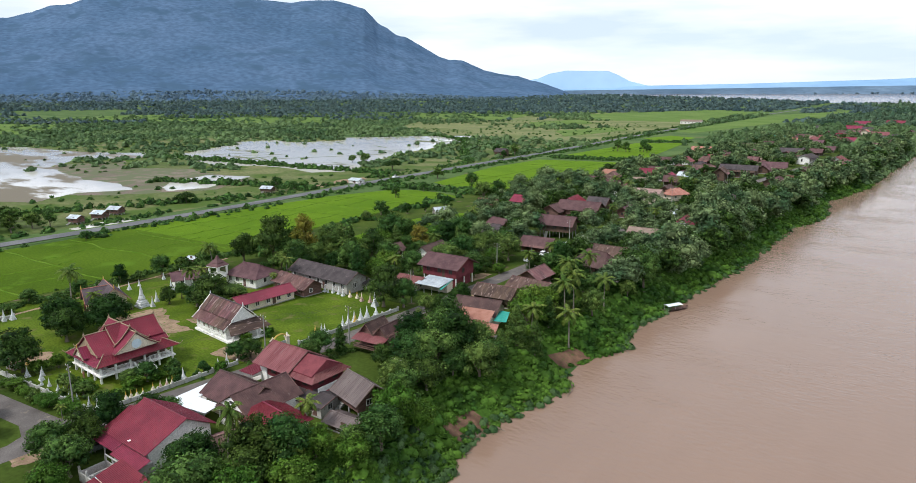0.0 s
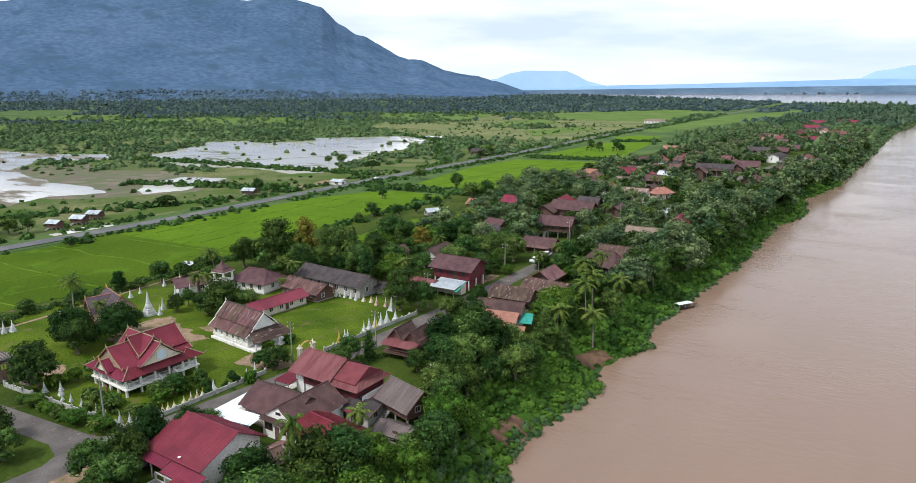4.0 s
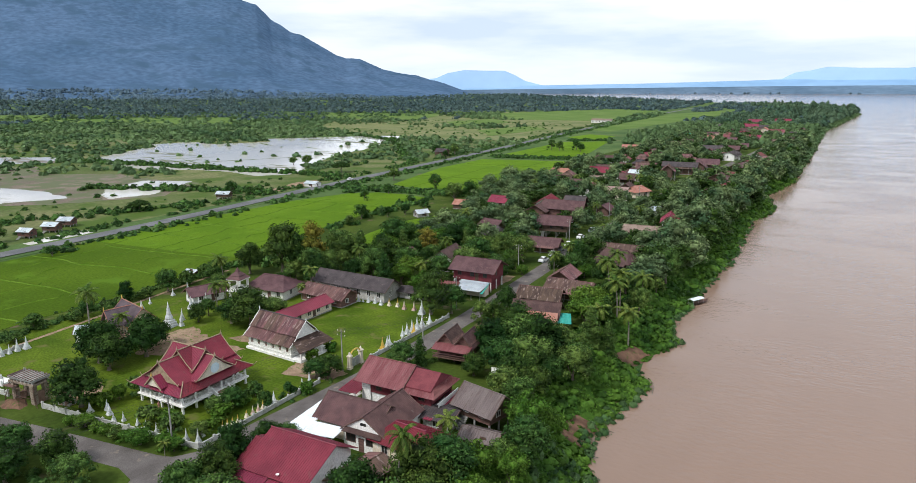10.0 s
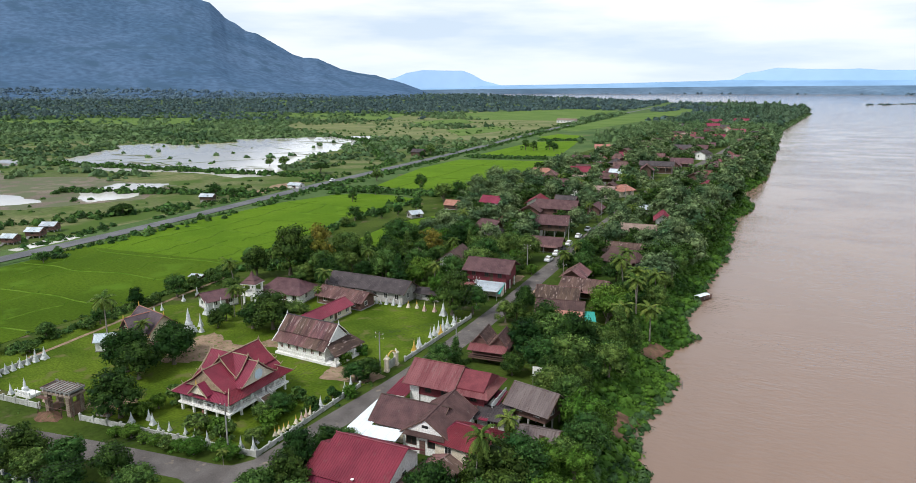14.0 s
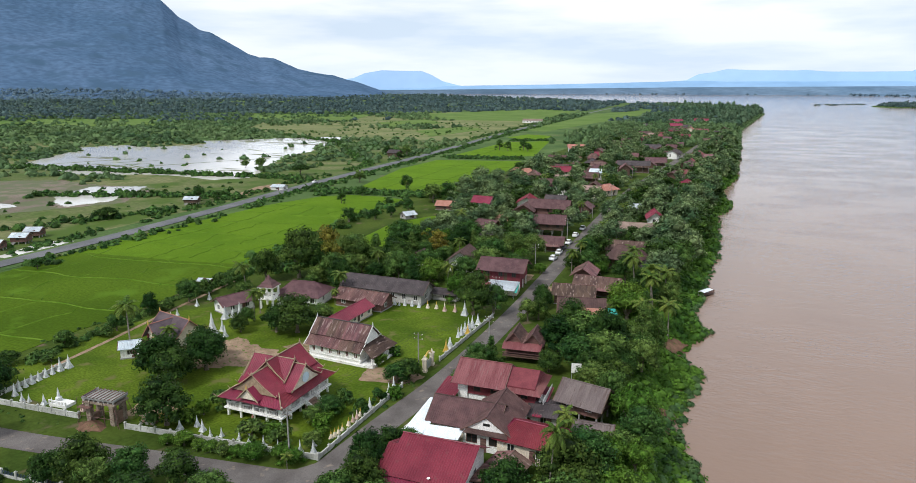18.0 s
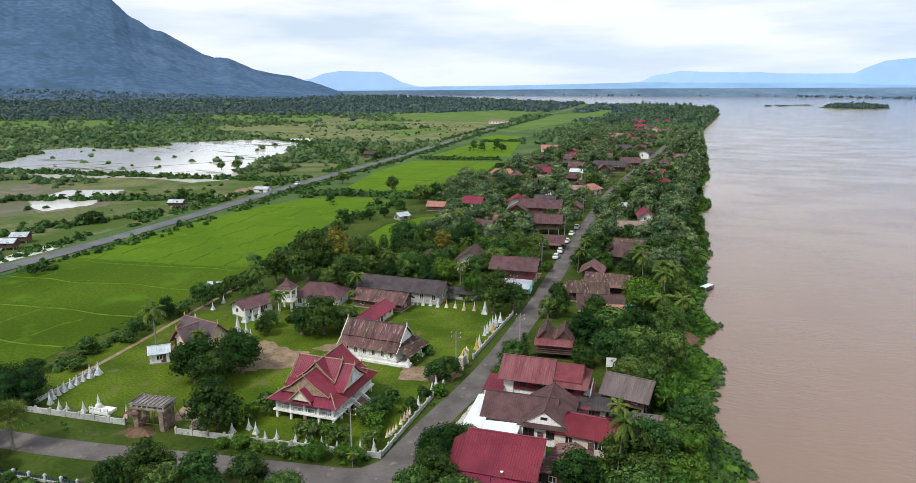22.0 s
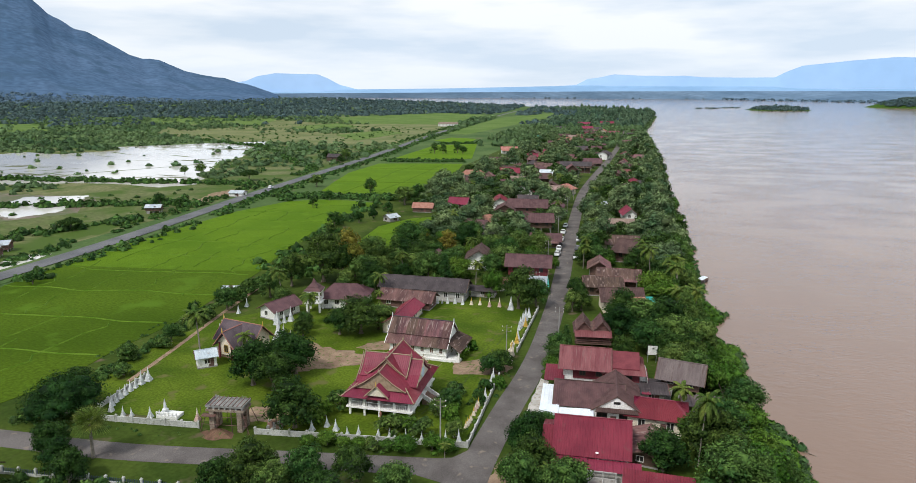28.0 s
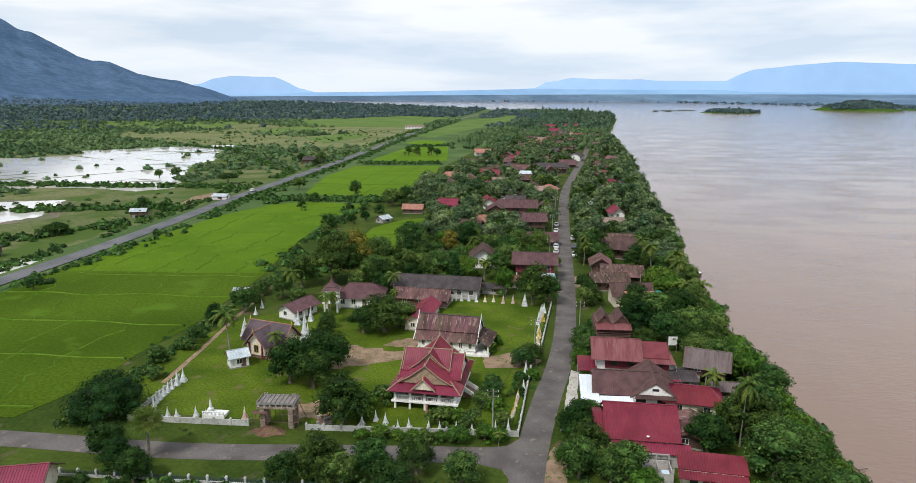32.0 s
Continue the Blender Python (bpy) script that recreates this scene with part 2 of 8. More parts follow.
CRIMSON = mat("crimson_roof_sheet", (0.140, 0.012, 0.030), (0.195, 0.022, 0.044), scale=0.35, grain=20, rough=0.5, vary=0.12, dirt=(0.15, 0.04, 0.045), dirt_at=0.66, stretch=(1, 1, 0.4))
RUST_RED = mat("faded_red_roof", (0.140, 0.038, 0.040), (0.195, 0.072, 0.070), scale=0.45, grain=18, rough=0.7, vary=0.08, dirt=(0.20, 0.105, 0.10), dirt_at=0.65, stretch=(2.4, 0.4, 0.4))
BROWN_ROOF = mat("brown_tile_roof", (0.062, 0.033, 0.031), (0.098, 0.054, 0.049), scale=0.6, grain=20, rough=0.75, vary=0.22, dirt=(0.125, 0.085, 0.076), dirt_at=0.66)
MAROON_ROOF = mat("maroon_roof_tiles", (0.080, 0.038, 0.043), (0.118, 0.060, 0.063), scale=0.6, grain=20, rough=0.7, vary=0.12, dirt=(0.15, 0.08, 0.075), dirt_at=0.66)
PAVING = mat("pale_concrete_apron", (0.40, 0.375, 0.335), (0.50, 0.47, 0.43), scale=0.5, grain=16, rough=0.9, dirt=(0.27, 0.23, 0.18), dirt_at=0.6)
RUST_ROOF = mat("rusty_patched_roof", (0.072, 0.036, 0.034), (0.150, 0.082, 0.070), scale=0.55, grain=14, rough=0.8, stretch=(1.6, 0.35, 0.35), dirt=(0.27, 0.20, 0.18), dirt_at=0.63, vary=0.35)
GREY_ROOF = mat("grey_roof_sheet", (0.044, 0.035, 0.037), (0.070, 0.056, 0.058), scale=0.5, grain=18, rough=0.75, vary=0.15, dirt=(0.165, 0.135, 0.125), dirt_at=0.68)
PALE_ROOF = mat("pale_zinc_roof", (0.38, 0.43, 0.47), (0.52, 0.56, 0.58), scale=0.4, grain=16, rough=0.45, vary=0.15, dirt=(0.30, 0.24, 0.20), dirt_at=0.66)
WHITE_ROOF = mat("white_sheet_roof", (0.62, 0.66, 0.70), (0.70, 0.74, 0.78), scale=0.5, rough=0.5)
TAN_ROOF = mat("tan_roof", (0.20, 0.14, 0.115), (0.28, 0.20, 0.165), scale=0.5, grain=18, rough=0.8, vary=0.2)
FADED_PINK = mat("faded_pink_plaster", (0.46, 0.30, 0.25), (0.56, 0.42, 0.36), scale=1.0, rough=0.85, dirt=(0.36, 0.32, 0.28), dirt_at=0.6)
SALMON = mat("salmon_roof_tiles", (0.30, 0.125, 0.092), (0.38, 0.18, 0.14), scale=0.7, grain=18, rough=0.75, vary=0.15)
TEAL = mat("teal_sheet", (0.03, 0.26, 0.21), (0.05, 0.34, 0.28), scale=0.5, rough=0.5)
PLASTER = mat("white_plaster", (0.70, 0.69, 0.65), (0.80, 0.79, 0.76), scale=0.4, grain=12, rough=0.8, dirt=(0.52, 0.48, 0.42), dirt_at=0.68, vary=0.04)
OLD_WALL = mat("stained_old_plaster", (0.36, 0.36, 0.33), (0.50, 0.50, 0.47), scale=0.5, grain=14, rough=0.9, dirt=(0.24, 0.25, 0.20), dirt_at=0.6)
CREAM = mat("cream_plaster", (0.60, 0.52, 0.40), (0.70, 0.62, 0.50), scale=0.4, rough=0.8, dirt=(0.45, 0.38, 0.29), dirt_at=0.68, vary=0.05)
WOOD = mat("weathered_boards", (0.085, 0.050, 0.040), (0.145, 0.086, 0.066), scale=0.8, stretch=(1, 1, 6), rough=0.8, vary=0.25)
MAROON_WALL = mat("maroon_painted_wall", (0.12, 0.022, 0.030), (0.165, 0.036, 0.044), scale=0.6, rough=0.75)
GREY_WALL = mat("raw_cement", (0.34, 0.33, 0.31), (0.44, 0.42, 0.39), scale=0.5, rough=0.9, dirt=(0.25, 0.22, 0.19), vary=0.1)
BRICK_MAT = mat("raw_brick", (0.20, 0.125, 0.095), (0.28, 0.18, 0.135), scale=1.5, rough=0.9)
TRIM = mat("carved_tan_trim", (0.25, 0.185, 0.12), (0.35, 0.27, 0.18), scale=2.0, rough=0.8)
GOLD = mat("gold_paint", (0.52, 0.34, 0.06), (0.66, 0.46, 0.12), scale=1.2, rough=0.4, metal=0.25)
STUPA_WHITE = mat("whitewashed_stupa", (0.50, 0.52, 0.52), (0.68, 0.69, 0.68), scale=1.0, rough=0.85, dirt=(0.40, 0.41, 0.39), dirt_at=0.63, vary=0.1)
DARK = mat("dark_opening", (0.012, 0.012, 0.013), (0.022, 0.021, 0.02), scale=1.0, rough=0.3, spec=0.5)
BLUE_TILE = mat("pale_blue_medallion", (0.50, 0.62, 0.70), (0.60, 0.70, 0.76), scale=1.0, rough=0.6)
CAR_WHITE = mat("car_paint_white", (0.72, 0.73, 0.74), (0.78, 0.79, 0.80), scale=0.3, rough=0.25, bump=0.0, spec=0.5)
CAR_GREY = mat("car_paint_grey", (0.10, 0.11, 0.12), (0.14, 0.15, 0.16), scale=0.3, rough=0.25, bump=0.0, spec=0.5)
CAR_BLUE = mat("dark_blue_paint", (0.025, 0.040, 0.075), (0.045, 0.065, 0.11), scale=0.5, rough=0.5)
RUBBER = mat("tyre_rubber", (0.02, 0.02, 0.02), (0.035, 0.035, 0.035), scale=2, rough=0.9)
METAL = mat("galvanised_metal", (0.42, 0.43, 0.44), (0.52, 0.53, 0.54), scale=2, rough=0.45, metal=0.6)
RAW_RENDER = mat("raw_brown_render", (0.21, 0.165, 0.125), (0.31, 0.255, 0.20), scale=0.9, rough=0.95, dirt=(0.15, 0.10, 0.075), dirt_at=0.58)
WEATHERED_ROOF = mat("weathered_grey_brown_sheet", (0.115, 0.088, 0.085), (0.160, 0.128, 0.122), scale=0.5, grain=18, rough=0.8, stretch=(2.2, 0.4, 0.4), dirt=(0.10, 0.07, 0.062), dirt_at=0.62)
PURPLE_ROOF = mat("purple_brown_tiles", (0.078, 0.056, 0.066), (0.115, 0.086, 0.096), scale=0.6, grain=20, rough=0.75, dirt=(0.14, 0.115, 0.115), dirt_at=0.66)
LEAF_WILLOW = leafy("grey_green_bank_shrubs", (0.032, 0.076, 0.024), (0.084, 0.146, 0.052), vary=0.1, scale=0.3, lo=0.5, hi=1.4)
CONCRETE = mat("grey_concrete", (0.22, 0.215, 0.20), (0.31, 0.30, 0.28), scale=1.0, rough=0.9)


# ---- mesh helpers ----
class Form:
    """Points and faces of one part, gathered by simple shapes."""

    def __init__(self):
        self.v, self.f = [], []

    def add(self, verts, faces):
        k = len(self.v)
        self.v += [tuple(p) for p in verts]
        self.f += [tuple(i + k for i in f) for f in faces]
        return self

    def box(self, x0, y0, z0, x1, y1, z1):
        c = [(x, y, z) for z in (z0, z1) for x, y in ((x0, y0), (x1, y0), (x1, y1), (x0, y1))]
        return self.add(c, [(3, 2, 1, 0), (4, 5, 6, 7), (0, 1, 5, 4), (1, 2, 6, 5), (2, 3, 7, 6), (3, 0, 4, 7)])

    def lathe(self, x, y, profile, n=10, square=False):
        """profile: (radius, height) from the bottom up."""
        n = 4 if square else n
        off = math.pi / 4 if square else 0.0
        k = 1.414 if square else 1.0
        vs = [(x + k * r * math.cos(off + 2 * math.pi * i / n), y + k * r * math.sin(off + 2 * math.pi * i / n), z) for r, z in profile for i in range(n)]
        fs = [(j * n + i, j * n + (i + 1) % n, (j + 1) * n + (i + 1) % n, (j + 1) * n + i) for j in range(len(profile) - 1) for i in range(n)]
        fs += [tuple(range(n - 1, -1, -1)), tuple((len(profile) - 1) * n + i for i in range(n))]
        return self.add(vs, fs)

    def rod(self, a, b, r, n=6):
        a, b = Vector(a), Vector(b)
        d = (b - a).normalized()
        u = d.orthogonal().normalized()
        w = d.cross(u)
        vs = [p + (u * math.cos(2 * math.pi * i / n) + w * math.sin(2 * math.pi * i / n)) * q for p, q in ((a, r), (b, r if not isinstance(r, tuple) else r[1])) for i in range(n)]
        fs = [(i, (i + 1) % n, n + (i + 1) % n, n + i) for i in range(n)] + [tuple(range(n - 1, -1, -1)), tuple(range(n, 2 * n))]
        return self.add(vs, fs)

    def slab(self, a, b, c, d, thick, ribs=0.0, rise=0.05):
        """A roof sheet with corners a, b along the eave and c, d along the ridge (c over b), with raised ribs running up the slope."""
        a, b, c, d = (Vector(p) for p in (a, b, c, d))
        nrm = (b - a).cross(d - a).normalized()
        if nrm.z < 0:
            nrm = -nrm
        w = max((b - a).length, (c - d).length)
        prof = [(0.0, 0.0)]
        if ribs:
            k = max(2, int(w / ribs))
            for i in range(k):
                for q, h in ((0.30, 0.0), (0.40, rise), (0.60, rise), (0.70, 0.0)):
                    prof.append(((i + q) / k, h))
        prof.append((1.0, 0.0))
        n = len(prof)
        vs = [a.lerp(b, s) + nrm * h for s, h in prof] + [d.lerp(c, s) + nrm * h for s, h in prof]
        vs += [a - nrm * thick, b - nrm * thick, c - nrm * thick, d - nrm * thick]
        fs = [(i, i + 1, n + i + 1, n + i) for i in range(n - 1)]
        m = 2 * n
        fs += [(m + 3, m + 2, m + 1, m), (0, m, m + 1, n - 1), (n, 2 * n - 1, m + 2, m + 3), (0, n, m + 3, m), (n - 1, m + 1, m + 2, 2 * n - 1)]
        return self.add(vs, fs)

    def mesh(self, name, material):
        me = bpy.data.meshes.new(name)
        me.from_pydata(self.v, [], self.f)
        me.materials.append(material)
        me.update()
        return me


def part(name, form, material, parent=None, label=""):
    ob = new(name, form.mesh(name, material))
    if parent is not None:
        ob.parent = parent
    if label:
        ob["label"] = label
    return ob


def thing(name, x, y, z=0.0, turn=0.0, label="", category="", group="", kind=""):
    e = new(name)
    e.matrix_basis = pose(x, y, z, 0, 0, turn)
    return tagged(e, label, category, group, kind)


def sheet(name, outline, z, material, label, category="ground"):
    """A flat, slightly thick piece of ground with the given outline."""
    fm = Form()
    n = len(outline)
    fm.add([(x, y, z) for x, y in outline] + [(x, y, z - 0.15) for x, y in outline], [tuple(range(n))] + [(i, i + n, (i + 1) % n + n, (i + 1) % n) for i in range(n)])
    me = fm.mesh(name, material)
    bm = bmesh.new()
    bm.from_mesh(me)
    bmesh.ops.recalc_face_normals(bm, faces=bm.faces)
    bmesh.ops.triangulate(bm, faces=[f for f in bm.faces if len(f.verts) > 4])
    bm.to_mesh(me)
    bm.free()
    return tagged(new(name, me), label, category, kind="structure")


def ribbon(name, line, width, z, material, label, category="road"):
    """A strip of road along a line of (x, y)."""
    pts = [Vector((x, y, 0)) for x, y in line]
    fm = Form()
    vs = []
    for i, p in enumerate(pts):
        d = (pts[min(i + 1, len(pts) - 1)] - pts[max(i - 1, 0)]).normalized()
        s = Vector((d.y, -d.x, 0)) * (width / 2)
        vs += [(p - s) + Vector((0, 0, z)), p + Vector((0, 0, z + 0.03)), (p + s) + Vector((0, 0, z))]
    fm.add(vs, [q for i in range(len(pts) - 1) for q in ((3 * i, 3 * i + 1, 3 * i + 4, 3 * i + 3), (3 * i + 1, 3 * i + 2, 3 * i + 5, 3 * i + 4))])
    return tagged(part(name, fm, material), label, category, kind="structure")


def smooth_line(pts, step):
    """Points along a smooth curve through pts."""
    a = np.array(pts, float)
    out = []
    for i in range(len(a) - 1):
        p0, p1, p2, p3 = a[max(i - 1, 0)], a[i], a[i + 1], a[min(i + 2, len(a) - 1)]
        for k in range(max(1, int(np.linalg.norm(p2 - p1) / step))):
            t = k / max(1, int(np.linalg.norm(p2 - p1) / step))
            out.append(tuple(0.5 * (2 * p1 + (p2 - p0) * t + (2 * p0 - 5 * p1 + 4 * p2 - p3) * t * t + (3 * p1 - p0 - 3 * p2 + p3) * t ** 3)))
    out.append(tuple(a[-1]))
    return out


# ---- ground, river, mountains ----
CX, CY, REACH = 50.0, -65.0, 4880.0
WATER_Z = -5.5
EDGE_Y = (-900, -60, 27, 33, 40, 50, 63, 72, 90, 102, 125, 180, 247, 282, 330, 390, 560, 950, 1715, 1900, 2200, 2700, 3400, 4900)
EDGE_X = (72, 53.5, 50, 46, 44.3, 46.5, 48.5, 43, 48.5, 44.4, 45.8, 48, 46.2, 52.5, 45, 53.5, 56, 58, 114, 95, -60, -500, -1500, -4200)


def bank(y):
    """The river's edge at y."""
    return float(np.interp(y, EDGE_Y, EDGE_X)) + (1.2 * noise.noise((y * 0.11, 3.1, 0)) + 0.6 * noise.noise((y * 0.4, 7.7, 0)) if y < 900 else 0.0)


def ground_z(u):
    return float(np.interp(u, (-15, -10.5, -8, -5, -2, 0, 6, 20), (0, -0.3, -1.3, -3.6, -5.0, -5.5, -8, -9)))


def far_lift(x, y):
    """The plain rises very slightly towards the horizon."""
    q = min(1.0, max(0.0, (math.hypot(x - CX, y - CY) - 1800) / 3050))
    return 26 * q * q * (3 - 2 * q)


def build_ground():
    ys = sorted({*range(-900, -100, 80), *range(-100, 160, 4), *range(160, 420, 8), *range(420, 1000, 30), *range(1000, 5000, 150), 4850})
    us = [-4900, -3500, -2200, -1300, -800, -500, -300, -200, -140, -100, -70, -50, -35, -25, -15, -13, -11.5, -10, -8, -6, -4.5, -3, -1.5, 0, 2, 6, 20, 80, 300, 900, 2000, 3500, 4800]
    fm = Form()
    vs = []
    for y in ys:
        b = bank(y)
        for u in us:
            rough = 0.5 * noise.noise((u * 0.3, y * 0.17, 0)) if -13 < u < -1 and y < 900 else 0.0
            vs.append((b + u, y, ground_z(u) + rough + far_lift(b + u, y)))
    n = len(us)
    fm.add(vs, [(j * n + i, j * n + i + 1, (j + 1) * n + i + 1, (j + 1) * n + i) for j in range(len(ys) - 1) for i in range(n - 1)])
    me = fm.mesh("ground", GROUND)
    for m in (VILLAGE, BANK, SCAR):
        me.materials.append(m)
    for pl in me.polygons:
        u, y = pl.center.x - bank(pl.center.y), pl.center.y
        pl.material_index = 3 if -4.6 < u < -0.2 and (36 < y < 43 or 70 < y < 80) else 2 if -12 < u < 1 and y < 1500 else (1 if -130 < u < 0 and y < 1500 else 0)
        pl.use_smooth = True
    tagged(new("ground", me), "flat green flood plain with scrub and bare earth", "ground", kind="structure")


build_ground()
fm = Form()
vs, fs = [], []
rows_y = [*range(-900, 1000, 20), *range(1000, 4850, 150), 4850]
for y in rows_y:
    b = bank(y) - 1.5
    xs = [b, b + 60] + [b + 60 + (max(b + 1200, 4300) - b - 60) * i / 18 for i in range(1, 19)]
    vs += [(x, y, WATER_Z + far_lift(x, y)) for x in xs]
fm.add(vs, [(20 * j + i, 20 * j + i + 1, 20 * j + i + 21, 20 * j + i + 20) for j in range(len(rows_y) - 1) for i in range(19)])
tagged(part("river_water", fm, RIVER), "wide brown muddy river with faint ripples", "river", kind="structure")


def polar(az, r, z):
    return (CX + r * math.sin(radians(az)), CY + r * math.cos(radians(az)), z)


def ridge_land(name, material, prof, near, far, label, steps_az=140, steps_r=14, rough=0.0, power=1.0):
    """A hill seen from afar: prof gives (azimuth, height of the crest); it climbs from near (a distance, or rows of azimuth and distance) to far."""
    az = np.linspace(prof[0][0], prof[-1][0], steps_az)
    hs = np.interp(az, [p[0] for p in prof], [p[1] for p in prof])
    ns = np.interp(az, [p[0] for p in near], [p[1] for p in near]) if isinstance(near, list) else np.full(steps_az, float(near))
    fm = Form()
    vs = []
    for j in range(steps_r):
        s = j / (steps_r - 1)
        for a, h, nr in zip(az, hs, ns):
            x, y, _ = polar(a, nr + (far - nr) * s, 0)
            base = far_lift(x, y) - 6
            g = noise.fractal((x * 0.0016, y * 0.0016, 5.0), 0.9, 2.0, 5) if rough else 0.0
            fine = noise.fractal((x * 0.009, y * 0.009, 1.0), 0.8, 2.0, 4) if rough else 0.0
            z = base + (h - base) * s ** power + (rough * (g * math.sin(math.pi * s) + 0.22 * fine) * min(1, max(h, 0) / 120) if s > 0 else 0.0)
            vs.append((x, y, z))
    n = steps_az
    fm.add(vs, [(j * n + i, j * n + i + 1, (j + 1) * n + i + 1, (j + 1) * n + i) for j in range(steps_r - 1) for i in range(n - 1)])
    ob = part(name, fm, material)
    for pl in ob.data.polygons:
        pl.use_smooth = True
    return tagged(ob, label, "hill", kind="structure")


def crest(rows, r):
    return [(a, 50 + e * r) for a, e in rows]


MOUNTAIN_CREST = crest([(-92, 0.03), (-84, 0.06), (-76, 0.077), (-70.7, 0.0882), (-69.2, 0.0962), (-68, 0.1043), (-66.7, 0.1083), (-65.9, 0.1146), (-62, 0.122), (-57, 0.124), (-52.2, 0.1218), (-51, 0.120), (-50.2, 0.1226), (-47.8, 0.1245), (-46.6, 0.1205), (-45.3, 0.113), (-44.6, 0.102), (-44.2, 0.094), (-43.3, 0.085), (-42.8, 0.079), (-41.9, 0.0742), (-40.6, 0.061), (-39.35, 0.049), (-38.4, 0.0435), (-37.3, 0.0428), (-36.2, 0.0345), (-35.4, 0.028), (-34.2, 0.024), (-32.6, 0.0195), (-31.5, 0.0143), (-30.3, 0.0085), (-28.7, -0.002), (-28.1, -0.008)], 4700)
ridge_land("mountain", MOUNTAIN, MOUNTAIN_CREST, 2900, 4700, "long forested mountain, haze painted in as blue", 480, 60, rough=26.0, power=1.3)
ridge_land("distant_hill", HAZE_HILL, crest([(-36, 0.004), (-31.0, 0.0160), (-30.1, 0.0228), (-28.7, 0.0272), (-27.0, 0.0265), (-25.3, 0.0262), (-24.5, 0.0205), (-23.6, 0.0120), (-22.2, 0.0058), (-19, 0.002)], 4840), 4780, 4840, "flat-topped far mountain, haze painted in as pale blue", 110, 6, rough=3.0)
ridge_land("distant_range", HAZE_HILL, crest([(-12, 0.004), (-3.9, 0.0130), (-3.0, 0.0212), (-2.0, 0.0235), (-0.9, 0.0278), (1.2, 0.0258), (2.3, 0.0257), (4.0, 0.0250), (4.5, 0.0258), (6.0, 0.0235), (9, 0.0228), (11.2, 0.0228), (12.0, 0.0303), (13.0, 0.0373), (13.9, 0.039), (16.1, 0.0428), (18.9, 0.0462), (20, 0.0451), (24, 0.041), (30, 0.035), (45, 0.02), (60, 0.01)], 4840), 4790, 4840, "long far plateau, haze painted in as pale blue", 240, 6, rough=4.0)
ridge_land("far_valley", HAZE_VALE, crest([(-40, 0.002), (-30, 0.0035), (-21, 0.0058), (-14.7, 0.0074), (-8.2, 0.0102), (-3.8, 0.0122), (2, 0.0118), (8, 0.0112), (14, 0.0105), (22, 0.0100), (60, 0.008)], 4820), 4720, 4820, "distant valley floor below the plateau, coloured blue for haze", 200, 5, rough=3.0)
SHORE = [(-95, 4700), (-20, 4700), (6, 4680), (11.5, 4150), (17, 3850), (30, 3550), (60, 3300)]
ridge_land("far_plain", HAZE_PLAIN, crest([(-95, -0.002), (-30, -0.001), (-18, 0.0010), (-8, 0.0030), (-1.5, 0.0040), (8, 0.0048), (17, 0.0052), (60, 0.005)], 4710), SHORE, 4710, "distant wooded plain, coloured blue for haze", 240, 6, rough=2.0)

# ---- roads, fields, flood water ----
ROAD = smooth_line([(3.6, -120), (3.0, -50), (2.4, -12), (3.8, 11), (5.6, 27), (6.5, 42), (6.7, 60), (6.6, 79), (5.8, 110), (4.8, 150), (3.8, 200), (3.3, 245), (4.2, 290), (8.6, 368), (14, 456), (22, 624), (30, 900)], 4)
ribbon("village_road", ROAD, 4.7, 0.03, ASPHALT, "narrow worn grey asphalt village street")
SIDE = smooth_line([(-230, -24), (-120, -17.5), (-76, -14), (-48, -12.6), (-23, -8.8), (-8, -6.6), (2.4, -5)], 4)
ribbon("side_road", SIDE, 4.4, 0.024, ASPHALT, "narrow grey asphalt side road by the temple wall")
fm = Form()
fm.add([(-6, -4.6, 0.04), (-1.2, -3.0, 0.045), (0.6, -0.5, 0.045), (1.5, 4, 0.04), (4.9, -2, 0.045), (4.6, -12, 0.04), (0.8, -13, 0.04), (-1.2, -9.4, 0.045), (-6, -8.2, 0.04)], [(0, 1, 2, 3, 4, 5, 6, 7, 8)])
tagged(part("road_junction", fm, ASPHALT), "worn asphalt at the widening of the junction", "road", kind="structure")
HIGHWAY = smooth_line([(-152, -400), (-146, -60), (-145.5, 20), (-147, 89), (-152, 152), (-158.5, 212), (-165, 297), (-176, 440), (-204, 726), (-235, 1153), (-288, 2144)], 14)
ribbon("highway", HIGHWAY, 7.0, 0.35, TARMAC, "straight grey tarmac highway on a low bank")
ribbon("highway_verge", HIGHWAY, 13.0, 0.12, GROUND, "rough grass verge along the highway", "verge")


def field(outline, material, label, z=0.06):
    sheet("rice_field", outline, z, material, label, "rice field")


